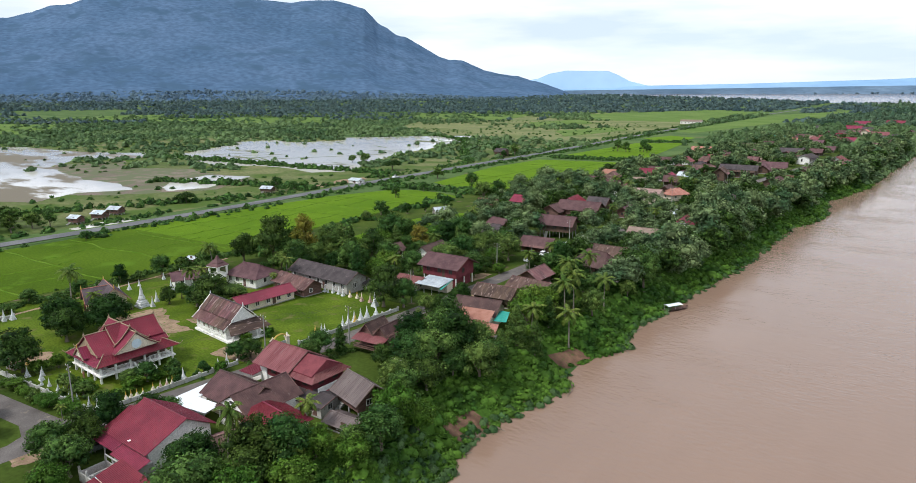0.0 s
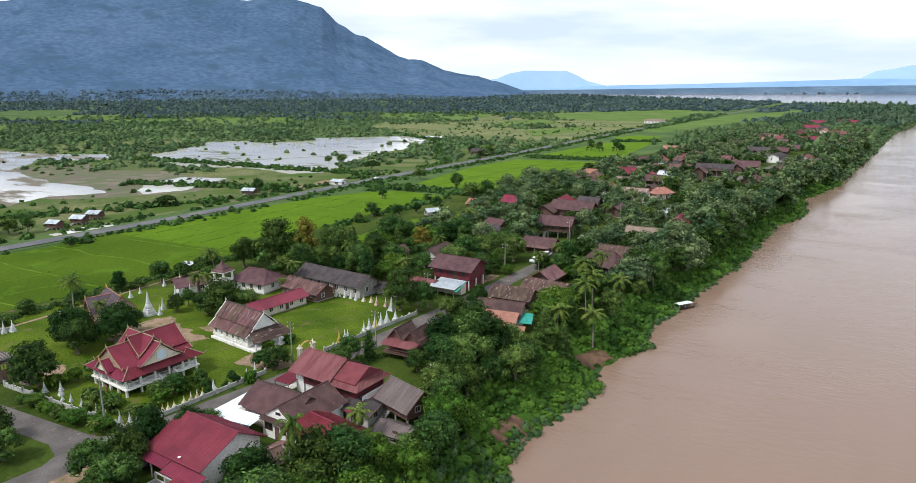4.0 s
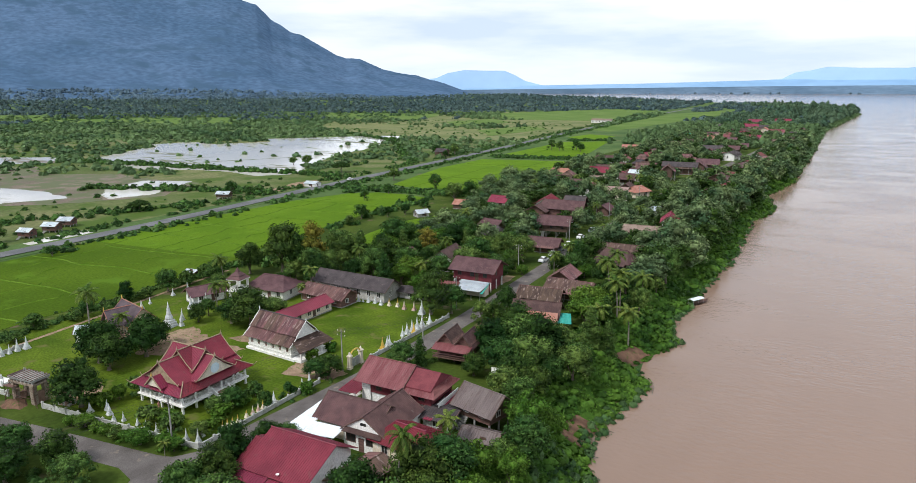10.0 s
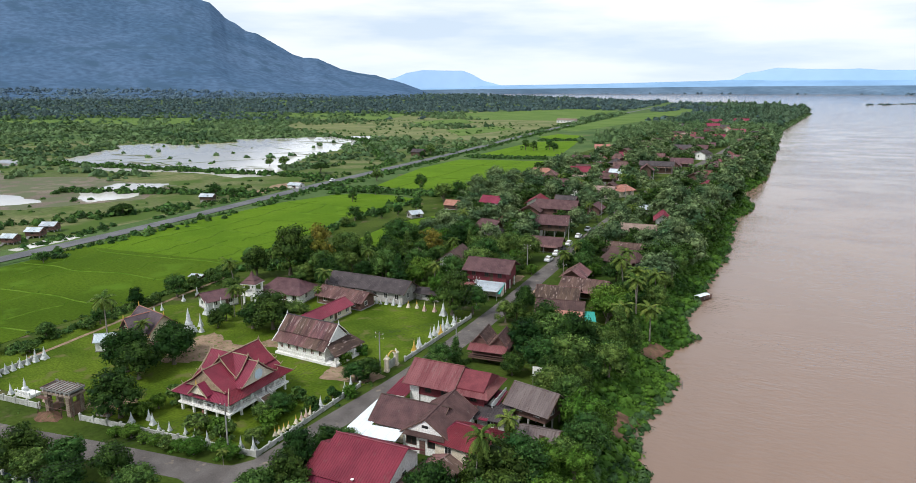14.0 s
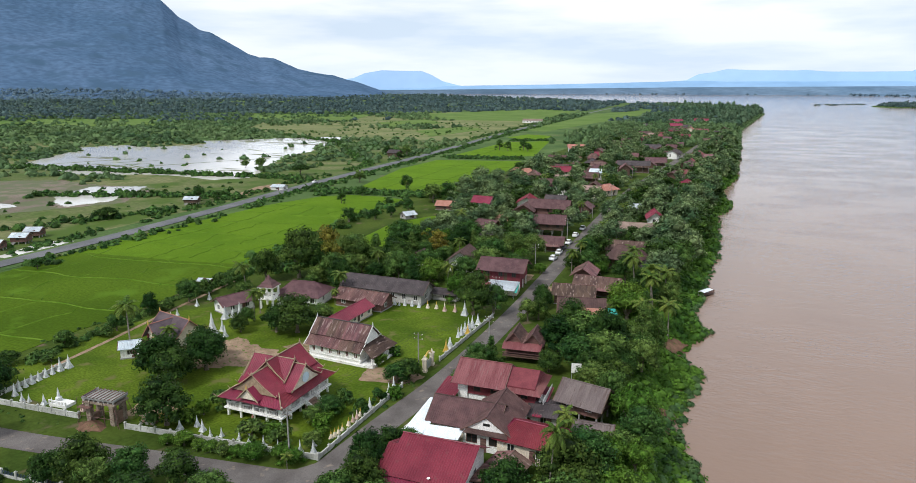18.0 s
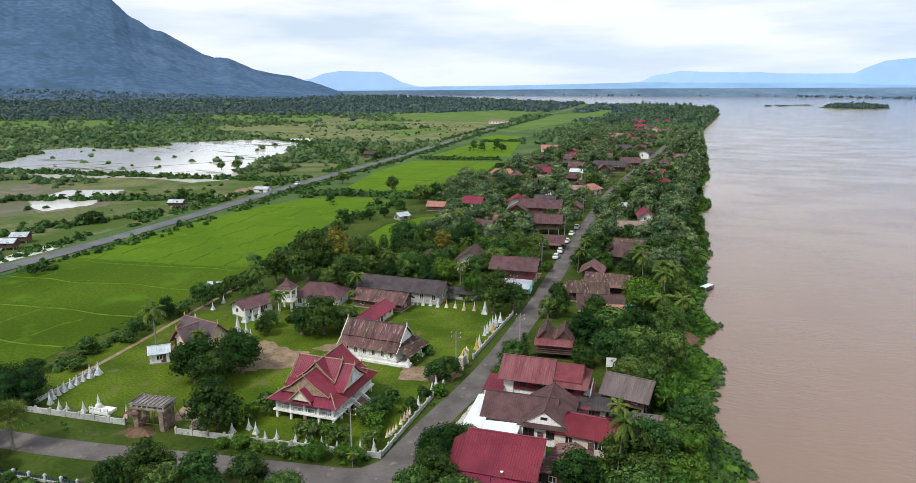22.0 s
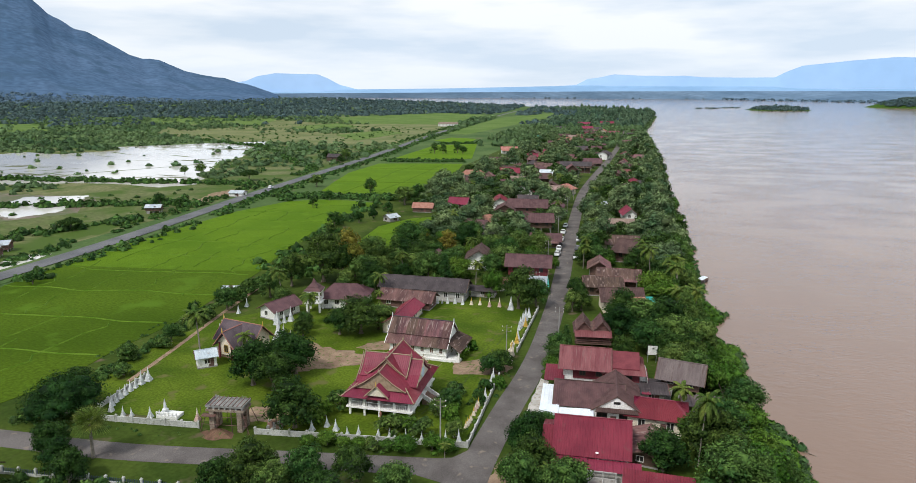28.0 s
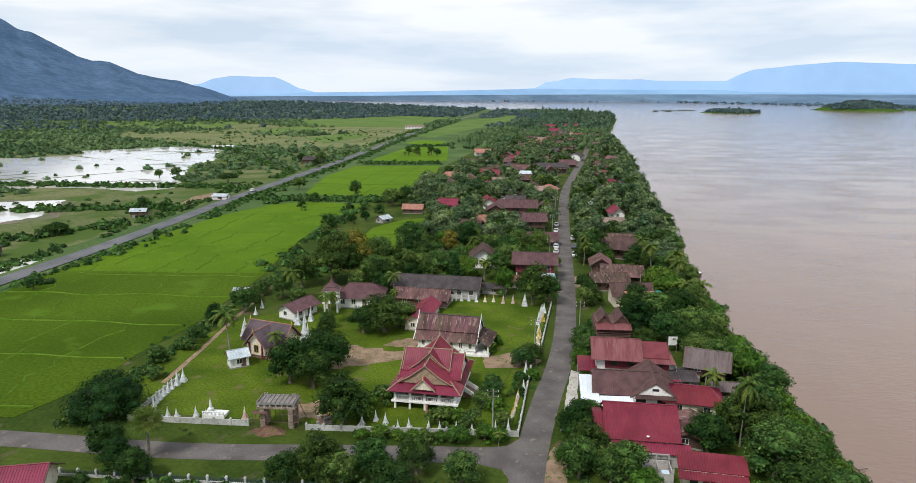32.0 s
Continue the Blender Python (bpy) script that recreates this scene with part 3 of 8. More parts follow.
FIELDS = [
    ([(-138, -30), (-137.5, 51), (-141, 78), (-141, 133), (-140, 170), (-132, 199), (-121, 209), (-105, 210), (-88, 206), (-91, 161), (-86, 117), (-79, 80), (-77, 57), (-75, 36), (-76.5, 21), (-75.5, 5), (-79, -8), (-110, -13)], RICE, "bright green flooded-season rice field with thin bunds"),
    ([(-62, 104), (-67, 130), (-69, 153), (-62, 172), (-53, 179), (-48, 160), (-43.5, 130), (-44, 108), (-51, 95)], RICE_YOUNG, "small bright green rice plot behind the village"),
    ([(-131, 236), (-139, 270), (-149, 317), (-150, 377), (-118, 386), (-90, 392), (-81, 331), (-80, 286), (-87, 237), (-109, 228)], RICE_YOUNG, "bright green rice field beside the highway"),
    ([(-152, 404), (-157, 560), (-120, 588), (-92, 432), (-120, 415)], RICE_YOUNG, "bright green rice field with clumps of bushes"),
    ([(-176, 622), (-170, 680), (-136, 664), (-131, 592), (-150, 600)], RICE_YOUNG, "distant bright green rice field"),
    ([(-196, 760), (-203, 880), (-226, 1350), (-146, 1750), (-127, 1400), (-156, 880), (-166, 740)], RICE_PALE, "far pale green rice fields along the highway"),
    ([(-250, 1000), (-430, 980), (-560, 1250), (-420, 1650), (-290, 1500)], RICE_PALE, "far pale green rice fields beyond the highway"),
    ([(-700, 640), (-860, 560), (-1050, 700), (-880, 830)], RICE_PALE, "pale green field among the scrub"),
    ([(-800, 260), (-1050, 180), (-1250, 300), (-980, 400)], RICE_PALE, "pale green clearing among the scrub"),
    ([(-1000, 480), (-1200, 440), (-1500, 640), (-1250, 700)], RICE_PALE, "pale green clearing among far woods"),
    ([(-540, 900), (-720, 860), (-900, 1100), (-640, 1150)], RICE_PALE, "pale green field among far woods"),
    ([(-465, 1145), (-420, 1540), (-330, 1250), (-369, 1010)], RICE_PALE, "far pale green rice plain"),
    ([(-465, 858), (-445, 990), (-364, 885), (-385, 747)], RICE_PALE, "pale green plot beyond the highway"),
    ([(-318, 685), (-298, 800), (-250, 754), (-257, 603)], RICE_PALE, "pale green plot beside the highway"),
    ([(-1228, 623), (-927, 660), (-790, 576), (-1002, 529)], RICE_PALE, "pale green strip among the scrub"),
    ([(-1480, 460), (-1510, 643), (-1218, 561), (-1201, 397)], RICE_PALE, "pale green strip among far woods"),
]
FIELDS.append(([(-140.6, 74), (-141, 133), (-140, 170), (-132, 199), (-121, 209), (-105, 210), (-88.5, 205), (-91.5, 161), (-86.5, 117), (-80, 82), (-100, 78)], RICE_YOUNG, "plots of brighter green young rice"))
for k, (out, m, lab) in enumerate(FIELDS):
    field(out, m, lab, z=0.06 + 0.012 * (k % 15))


def inside(x, y, poly):
    hit = False
    for (x0, y0), (x1, y1) in zip(poly, poly[1:] + poly[:1]):
        if (y0 > y) != (y1 > y) and x < (x1 - x0) * (y - y0) / (y1 - y0) + x0:
            hit = not hit
    return hit


def bund(a, b, wob=2.6):
    """A low earth bank between two plots of the big field."""
    n = max(2, int(math.hypot(b[0] - a[0], b[1] - a[1]) / 3))
    fm = Form()
    vs = []
    for i in range(n + 1):
        s = i / n
        x, y = a[0] + (b[0] - a[0]) * s, a[1] + (b[1] - a[1]) * s
        x += wob * noise.noise((s * 4, a[0], a[1]))
        y += wob * noise.noise((s * 4, a[1] + 9, a[0]))
        d = Vector((b[1] - a[1], a[0] - b[0])).normalized() * 0.26
        vs += [(x - d.x, y - d.y, 0.05), (x, y, 0.24), (x + d.x, y + d.y, 0.05)]
    fm.add(vs, [q for i in range(n) for q in ((3 * i, 3 * i + 1, 3 * i + 4, 3 * i + 3), (3 * i + 1, 3 * i + 2, 3 * i + 5, 3 * i + 4))])
    return fm


BUNDS = [((-145, 345), (-85, 350)), ((-118, 232), (-122, 384)), ((-140, 275), (-84, 280)), ((-100, 232), (-103, 388)), ((-65, 140), (-47, 142)), ((-66, 120), (-46, 122)), ((-56, 100), (-58, 174)), ((-152, 480), (-105, 500)), ((-135, 410), (-138, 570))]
b_rng = random.Random(3)
for k in range(11):                                             # plots of the big field, about 14 by 22 metres
    y = -6 + 20 * k
    BUNDS.append(((float(np.interp(y, (-30, 51, 78, 170, 209), (-137, -137, -140, -139, -122))), y - 2), (float(np.interp(y, (-8, 36, 80, 117, 161, 206), (-79, -76, -80, -87, -92, -90))), y + 3 + b_rng.uniform(-2, 2))))
for k in range(4):
    x = -88 - 13 * k
    for m in range(9):
        if b_rng.random() < 0.85:
            y0 = -6 + 20 * m + (k % 2) * 7
            if inside(x, y0, FIELDS[0][0]) and inside(x - 3, y0 + 20, FIELDS[0][0]):
                BUNDS.append(((x + b_rng.uniform(-3, 3), y0), (x - 2 + b_rng.uniform(-3, 3), y0 + 20)))
for a, b in BUNDS:
    tagged(part("field_bund", bund(a, b), BUND), "thin grassy earth bund dividing the rice", "bund", "rice field bunds", "structure")

WET = [
    ([(-236, 74), (-250, 100), (-238, 122), (-262, 130), (-300, 124), (-352, 134), (-395, 144), (-430, 178), (-398, 214), (-436, 232), (-486, 206), (-590, 196), (-640, 150), (-520, 96), (-350, 62), (-262, 62)], "shallow flood water over drowned grass"),
    ([(-312, 214), (-395, 234), (-418, 262), (-455, 330), (-486, 345), (-474, 386), (-432, 376), (-412, 425), (-442, 448), (-404, 500), (-362, 545), (-334, 560), (-318, 520), (-290, 440), (-262, 350), (-228, 275), (-212, 242), (-220, 224), (-252, 232), (-282, 230)], "broad sheet of flood water, coloured pale like reflected sky, with grassy islets"),
]


def ragged(outline, amp, step=0.8, seed=0.0):
    """The outline with uneven, worn edges."""
    out = []
    for i, (x, y) in enumerate(outline):
        x1, y1 = outline[(i + 1) % len(outline)]
        m = max(2, int(math.hypot(x1 - x, y1 - y) / step))
        for j in range(m):
            px, py = x + (x1 - x) * j / m, y + (y1 - y) * j / m
            out.append((px + amp * noise.noise((px * 0.5, py * 0.5, seed)), py + amp * noise.noise((px * 0.5, py * 0.5, seed + 5))))
    return out


def wetland(outline, label, k):
    shore = []
    for i, (x, y) in enumerate(outline):
        x1, y1 = outline[(i + 1) % len(outline)]
        m = max(2, int(math.hypot(x1 - x, y1 - y) / 5))
        for j in range(m):
            px, py = x + (x1 - x) * j / m, y + (y1 - y) * j / m
            shore.append((px + 5 * noise.fractal((px * 0.05, py * 0.05, k + 0.5), 1.0, 2.0, 3), py + 4 * noise.fractal((px * 0.05, py * 0.05, k + 7.5), 1.0, 2.0, 3)))
    ob = sheet("flood_water", shore, 0.05, POND, label, "water")
    m = POND.copy()
    m.name = "flood_water_and_grass"
    nd, lk = m.node_tree.nodes, m.node_tree.links
    p, out = nd["Principled BSDF"], nd["Material Output"]
    gr, mx, n, r, co, mp = (nd.new("ShaderNode" + q) for q in ("BsdfPrincipled", "MixShader", "TexNoise", "ValToRGB", "TexCoord", "Mapping"))
    mp.inputs["Location"].default_value, mp.inputs["Scale"].default_value = (k * 13.0, k * 7.0, 0), (0.4, 1.1, 1.0)
    lk.new(co.outputs["Object"], mp.inputs["Vector"]), lk.new(mp.outputs["Vector"], n.inputs["Vector"])
    n.inputs["Scale"].default_value, n.inputs["Detail"].default_value, n.inputs["Roughness"].default_value = 0.022, 13.0, 0.66
    r.color_ramp.elements[0].position, r.color_ramp.elements[1].position = (0.585, 0.61) if k else (0.50, 0.54)
    gr.inputs["Base Color"].default_value, gr.inputs["Roughness"].default_value = ((0.092, 0.098, 0.042, 1), 0.9) if k else ((0.120, 0.098, 0.062, 1), 0.75)
    lk.new(n.outputs["Fac"], r.inputs["Fac"]), lk.new(r.outputs["Color"], mx.inputs["Fac"])
    lk.new(p.outputs["BSDF"], mx.inputs[1]), lk.new(gr.outputs["BSDF"], mx.inputs[2]), lk.new(mx.outputs["Shader"], out.inputs["Surface"])
    ob.data.materials[0] = m


MUD = mat("wet_trampled_mud", (0.105, 0.078, 0.054), (0.160, 0.122, 0.088), scale=0.03, grain=30, rough=0.7, dirt=(0.080, 0.092, 0.032), dirt_at=0.47, spec=0.3, var=0.3)
for k, (out, lab) in enumerate(WET):
    wetland(out, lab, k)
g_rng = random.Random(8)
for _ in range(26):                                             # old field banks standing out of the flood
    x, y = g_rng.uniform(-400, -235), g_rng.uniform(235, 500)
    if not inside(x, y, WET[1][0]):
        continue
    L, a = g_rng.uniform(8, 30), radians(g_rng.choice((62, 62, -20)) + g_rng.uniform(-8, 8))
    dx, dy, w = L * math.cos(a), L * math.sin(a), g_rng.uniform(0.5, 1.6)
    nx, ny = -math.sin(a) * w, math.cos(a) * w
    sheet("grass_strip", ragged([(x - dx, y - dy), (x + nx, y + ny), (x + dx, y + dy), (x - nx, y - ny)], 0.45, 2.0, x), 0.12, MARSH, "strip of drowned grass standing out of the flood", "marsh")
sheet("marsh", [(-158, 40), (-205, 30), (-640, 60), (-650, 200), (-560, 380), (-350, 520), (-190, 560), (-172, 330), (-163, 200)], 0.02, MARSH, "olive flooded grassland beyond the highway", "marsh")
PLAIN = [(-176, 500), (-190, 560), (-350, 530), (-540, 640), (-700, 900), (-560, 1350), (-300, 1500), (-232, 1000), (-205, 740)]
sheet("meadow", PLAIN, 0.03, MEADOW, "pale wet meadows beyond the highway", "meadow")
sheet("roadside_pool", ragged([(-151.5, 60), (-157, 60), (-161, 74), (-160.5, 82), (-154.5, 85), (-152.5, 72)], 0.7, 1.0, 3.0), 0.06, POND, "narrow muddy roadside pool", "water")
sheet("mud_flat", ragged([(-226, 108), (-204, 150), (-228, 190), (-262, 186), (-300, 192), (-345, 170), (-390, 192), (-400, 150), (-330, 112), (-250, 92)], 3.0, 3.0, 4.0), 0.035, MUD, "brown wet mud with thin grass", "mud")
sheet("flood_water", ragged([(-219, 132), (-213, 150), (-236, 192), (-262, 180), (-250, 150), (-232, 136)], 2.0, 1.5, 6.0), 0.055, POND, "small shallow pool in the drowned grass", "water")
sheet("lawn", [(-74, -3.5), (-0.6, 0.6), (1.0, 30), (2.2, 70), (-30, 70), (-50, 60), (-68, 40)], 0.012, LAWN, "bright mown lawn of the temple compound", "lawn")
for out in ([(6.6, 3), (8.6, 3), (9.6, 26), (8.0, 27)],):
    sheet("paved_apron", ragged(out, 0.25), 0.034, PAVING, "pale concrete apron beside the street", "pavement")
for out, k in (([(-30, 33), (-25, 32.5), (-21, 36), (-24, 38.5), (-29, 36)], 1.0), ([(-36, -0.2), (-30, 0.5), (-29, 5), (-33, 7), (-37, 4)], 2.0), ([(3.0, -13), (7.5, -13), (8, -3), (5.6, -2)], 3.0), ([(7.6, 84), (11, 84), (10.5, 95), (7.9, 95)], 4.0), ([(-174, 188), (-167.5, 186), (-170, 222), (-178, 232), (-182, 215)], 6.0), ([(1.8, 92), (-1.5, 96), (-1, 104), (2.4, 104)], 5.0)):
    sheet("bare_yard", ragged(out, 1.0, 0.8, k), 0.03, EARTH, "worn patch of bare sandy earth", "yard")
sheet("bare_yard", ragged([(-44, 22), (-38, 18), (-31, 22), (-24, 27), (-22, 30), (-33, 31), (-42, 34)], 1.4, 0.8, 7.0), 0.03, EARTH, "patch of bare sandy earth in the compound", "yard")
ribbon("field_path", smooth_line([(-63.5, 8), (-65.5, 24), (-68.5, 45), (-71.5, 70)], 2), 1.0, 0.05, EARTH, "worn earth path beside the rice field", "path")
sheet("gate_path", ragged([(-8, 25), (1.5, 27), (2.4, 31), (-4, 33.5), (-9, 30)], 0.8, 0.8, 9.0), 0.032, EARTH, "worn sandy path from the road gate", "path")


# ---- trees ----
def leaf_cloud(rng, lobes, count, size, flat=0.0):
    """Corners and faces of many small leaf sprays on the skins of the lobes (x, y, z, rx, ry, rz)."""
    L = np.array(lobes, float)
    area = L[:, 3] * L[:, 4] + L[:, 3] * L[:, 5]
    which = rng.choice(len(L), count, p=area / area.sum())
    d = rng.normal(size=(count, 3))
    d[:, 2] = d[:, 2] * 0.9 + 0.22
    d /= np.linalg.norm(d, axis=1)[:, None]
    rad = rng.uniform(0.72, 1.24, (count, 1))
    c = L[which, :3] + d * L[which, 3:] * rad
    nrm = d + rng.normal(scale=0.55, size=(count, 3))
    nrm[:, 2] += 0.35 + flat
    nrm /= np.linalg.norm(nrm, axis=1)[:, None]
    t = np.cross(nrm, rng.normal(size=(count, 3)))
    t /= np.linalg.norm(t, axis=1)[:, None]
    b = np.cross(nrm, t)
    s = size * rng.uniform(0.6, 1.35, (count, 1))
    droop = nrm * s * 0.25
    v = np.stack([c - t * s, c - b * s * 0.55 + droop, c + t * s - droop * 0.6, c + b * s * 0.55 + droop], 1).reshape(-1, 3)
    return v, np.arange(count * 4).reshape(-1, 4)


def core(lobes, k=0.64, n=6, rings=3):
    """Rough dark insides of the lobes, so that the crown is not see-through."""
    fm = Form()
    for x, y, z, rx, ry, rz in lobes:
        prof = []
        for j in range(rings + 1):
            a = math.pi * j / rings - math.pi / 2
            prof.append((math.cos(a), math.sin(a)))
        vs = [(x + k * rx * max(c, 0.03) * math.cos(6.283 * i / n + j), y + k * ry * max(c, 0.03) * math.sin(6.283 * i / n + j), z + k * rz * s) for j, (c, s) in enumerate(prof) for i in range(n)]
        fm.add(vs, [(j * n + i, j * n + (i + 1) % n, (j + 1) * n + (i + 1) % n, (j + 1) * n + i) for j in range(rings) for i in range(n)])
    return fm


def quick_mesh(name, v, f, material):
    me = bpy.data.meshes.new(name)
    me.vertices.add(len(v)), me.loops.add(f.size), me.polygons.add(len(f))
    me.vertices.foreach_set("co", np.asarray(v, np.float32).ravel())
    me.loops.foreach_set("vertex_index", np.asarray(f, np.int32).ravel())
    me.polygons.foreach_set("loop_start", np.arange(0, f.size, f.shape[1], dtype=np.int32))
    me.materials.append(material)
    me.update(calc_edges=True)
    return me


def crown_mesh(name, rng, lobes, count, size, material, flat=0.0):
    v, f = leaf_cloud(rng, lobes, count, size, flat)
    fm = core(lobes)
    cv = np.array(fm.v)
    quads = np.array(fm.f)
    return quick_mesh(name, np.vstack([v, cv]), np.vstack([f, quads + len(v)]), material)


def trunk_form(rng, h, r, lobes):
    """A tapered, bent trunk with limbs that reach into the lobes."""
    fm = Form()
    n, segs = 7, 5
    lean = rng.uniform(-0.07, 0.07, 2)
    pts = [Vector((lean[0] * h * s + 0.12 * math.sin(5 * s) * s, lean[1] * h * s, h * s)) for s in (i / segs for i in range(segs + 1))]
    vs = [(p.x + r * (1 - 0.55 * i / segs) * (1.35 if i == 0 else 1) * math.cos(6.283 * k / n), p.y + r * (1 - 0.55 * i / segs) * (1.35 if i == 0 else 1) * math.sin(6.283 * k / n), p.z) for i, p in enumerate(pts) for k in range(n)]
    fm.add(vs, [(i * n + k, i * n + (k + 1) % n, (i + 1) * n + (k + 1) % n, (i + 1) * n + k) for i in range(segs) for k in range(n)])
    for x, y, z, rx, ry, rz in lobes[:12:2]:
        b = pts[2 + int(rng.integers(0, segs - 2))]
        e = Vector((x, y, z))
        fm.rod(b, b.lerp(e, 0.9), r * 0.32, 5)
    return fm


TREES = {}


def make_tree(kind, seed, h, spread, lobes_n, count, size, material, trunk=0.35, flat=0.8, bare=0.32, shape="round", label="", category="tree"):
    """One tree at the origin, far below ground as a model to copy; h its height, spread its crown's radius."""
    rng = np.random.default_rng(seed)
    lobes = []
    for i in range(lobes_n):
        a = 2.4 * i + rng.uniform(-0.6, 0.6)
        if shape == "round":
            q = math.sqrt((i + 0.5) / lobes_n) * rng.uniform(0.75, 1.15)
            rr, zz = spread * 0.72 * q, h * (bare + (1 - bare) * (0.74 - 0.42 * q * q + rng.uniform(-0.22, 0.14)))
            s = spread * rng.uniform(0.24, 0.46) * (1.1 - 0.3 * q)
        elif shape == "tall":
            q = (i + 0.5) / lobes_n
            rr, zz = spread * 0.5 * math.sin(math.pi * min(1, 0.25 + q * 0.8)) * rng.uniform(0.3, 1.0), h * (bare + (0.93 - bare) * q)
            s = spread * rng.uniform(0.28, 0.46) * (1.15 - 0.5 * q)
        else:                                                   # umbrella
            q = math.sqrt((i + 0.5) / lobes_n)
            rr, zz = spread * 0.78 * q, h * (0.82 - 0.22 * q * q + rng.uniform(-0.06, 0.05))
            s = spread * rng.uniform(0.2, 0.32)
        zz = max(zz, s * 0.7)
        lobes.append((rr * math.cos(a), rr * math.sin(a), zz, s, s, s * flat * rng.uniform(0.75, 1.15)))
    lobes.sort(key=lambda p: -p[2])
    t = thing(category.replace(" ", "_") if category != "tree" else "tree", 0, 0, 0, 0, label, category)
    tr = part("trunk", trunk_form(rng, h * (bare + 0.25), trunk, lobes), BARK, t)
    cr = new("crown", crown_mesh("crown", rng, lobes, count, size, material))
    cr.parent = t
    TREES.setdefault(kind, []).append(t)
    return t


def frond_palm(kind, seed, h, n, length, label, lean=0.5, fan=False):
    rng = np.random.default_rng(seed)
    t = thing("palm_tree", 0, 0, 0, 0, label, "palm tree")
    fm = Form()
    seg, m = 8, 7
    pts = [Vector((lean * (i / seg) ** 2, 0.3 * lean * (i / seg) ** 2, h * i / seg)) for i in range(seg + 1)]
    r0 = 0.24 if fan else 0.15
    vs = [(p.x + r0 * (1.3 if i == 0 else 1 - 0.4 * i / seg) * math.cos(6.283 * k / m), p.y + r0 * (1.3 if i == 0 else 1 - 0.4 * i / seg) * math.sin(6.283 * k / m), p.z) for i, p in enumerate(pts) for k in range(m)]
    fm.add(vs, [(i * m + k, i * m + (k + 1) % m, (i + 1) * m + (k + 1) % m, (i + 1) * m + k) for i in range(seg) for k in range(m)])
    part("trunk", fm, PALM_BARK, t)
    top = pts[-1]
    for j in range(n):
        a, up = 2.4 * j, radians(68 - 100 * j / n + rng.uniform(-6, 6))
        out = Vector((math.cos(a), math.sin(a), 0))
        fr = Form()
        L = length * rng.uniform(0.85, 1.1)
        if fan:                                                 # a bare stalk with a round fan of stiff leaflets
            d = (out * math.cos(up) + Vector((0, 0, math.sin(up)))).normalized()
            hub, sd = top + d * L * 0.45, Vector((-out.y, out.x, 0.25)).normalized()
            fr.rod(top, hub, 0.035, 3)
            for q in range(17):
                w = radians(-125 + 250 * q / 16)
                v = d * math.cos(w) + sd * math.sin(w)
                n2 = (d * -math.sin(w) + sd * math.cos(w)) * 0.055
                e = hub + v * L * 0.55 - Vector((0, 0, 0.12 * L * rng.uniform(0.3, 1.2)))
                fr.add([hub - n2 * 0.3, hub + v * L * 0.3 - n2, e, hub + v * L * 0.3 + n2], [(0, 1, 2, 3)])
            part("frond", fr, FROND, t)
            continue
        spine = []
        p, el = top.copy(), up
        k = 7
        for i in range(k + 1):
            spine.append(p.copy())
            p = p + (out * math.cos(el) + Vector((0, 0, math.sin(el)))) * (L / k)
            el -= radians(15 if not fan else 9)
        side = Vector((-out.y, out.x, 0))
        for i in range(k):
            mid, nxt = spine[i], spine[i + 1]
            for q in range(5):
                b = mid.lerp(nxt, q / 5)
                w = L * (0.16 if not fan else 0.24) * math.sin(math.pi * min(0.97, (i + q / 3) / k * 0.85 + 0.12))
                d = (nxt - mid).normalized()
                for sg in (-1, 1):
                    tip = b + side * sg * w + d * w * 0.7 - Vector((0, 0, w * 0.55))
                    fr.add([b - d * 0.03, b + d * 0.06, tip + d * 0.03, tip - d * 0.03], [(0, 1, 2, 3)])
        fr.rod(spine[0], spine[-2], 0.03, 3)
        part("frond", fr, FROND, t)
    TREES.setdefault(kind, []).append(t)
    return t


R_ = np.random.default_rng
make_tree("broad", 1, 9.0, 4.4, 26, 3600, 0.225, LEAF, bare=0.08, label="leafy green broadleaf tree with a rounded crown")
make_tree("broad", 2, 8.0, 4.0, 22, 3300, 0.225, LEAF, bare=0.06, label="dense green broadleaf tree with an uneven crown")
make_tree("broad", 3, 10.0, 4.6, 30, 3900, 0.23, LEAF, bare=0.12, label="tall green broadleaf tree with several limbs")
make_tree("dark", 4, 7.5, 4.2, 24, 3600, 0.22, LEAF_DARK, bare=0.04, label="dark green mango tree with a dense round crown")
make_tree("dark", 5, 9.5, 4.6, 28, 3900, 0.225, LEAF_DARK, bare=0.08, label="tall dark green tree with a dense crown")
make_tree("light", 6, 7.0, 3.6, 24, 3500, 0.20, LEAF_LIGHT, bare=0.0, label="pale yellow-green feathery tree")
make_tree("yellow", 7, 9.5, 3.6, 15, 1500, 0.26, LEAF_YELLOW, bare=0.15, label="thin tree with yellowing leaves")
make_tree("tall", 8, 11.0, 3.2, 22, 3400, 0.205, LEAF, bare=0.08, shape="tall", label="tall slender green tree")
make_tree("umbrella", 9, 8.0, 7.5, 34, 5200, 0.28, LEAF_DARK, trunk=0.45, flat=0.55, shape="umbrella", label="wide dark rain tree with a flat spreading crown")
make_tree("dome", 19, 7.6, 7.6, 70, 12000, 0.20, LEAF_DARK, trunk=0.45, flat=0.75, bare=0.0, label="wide dark rain tree with a domed crown to the ground")
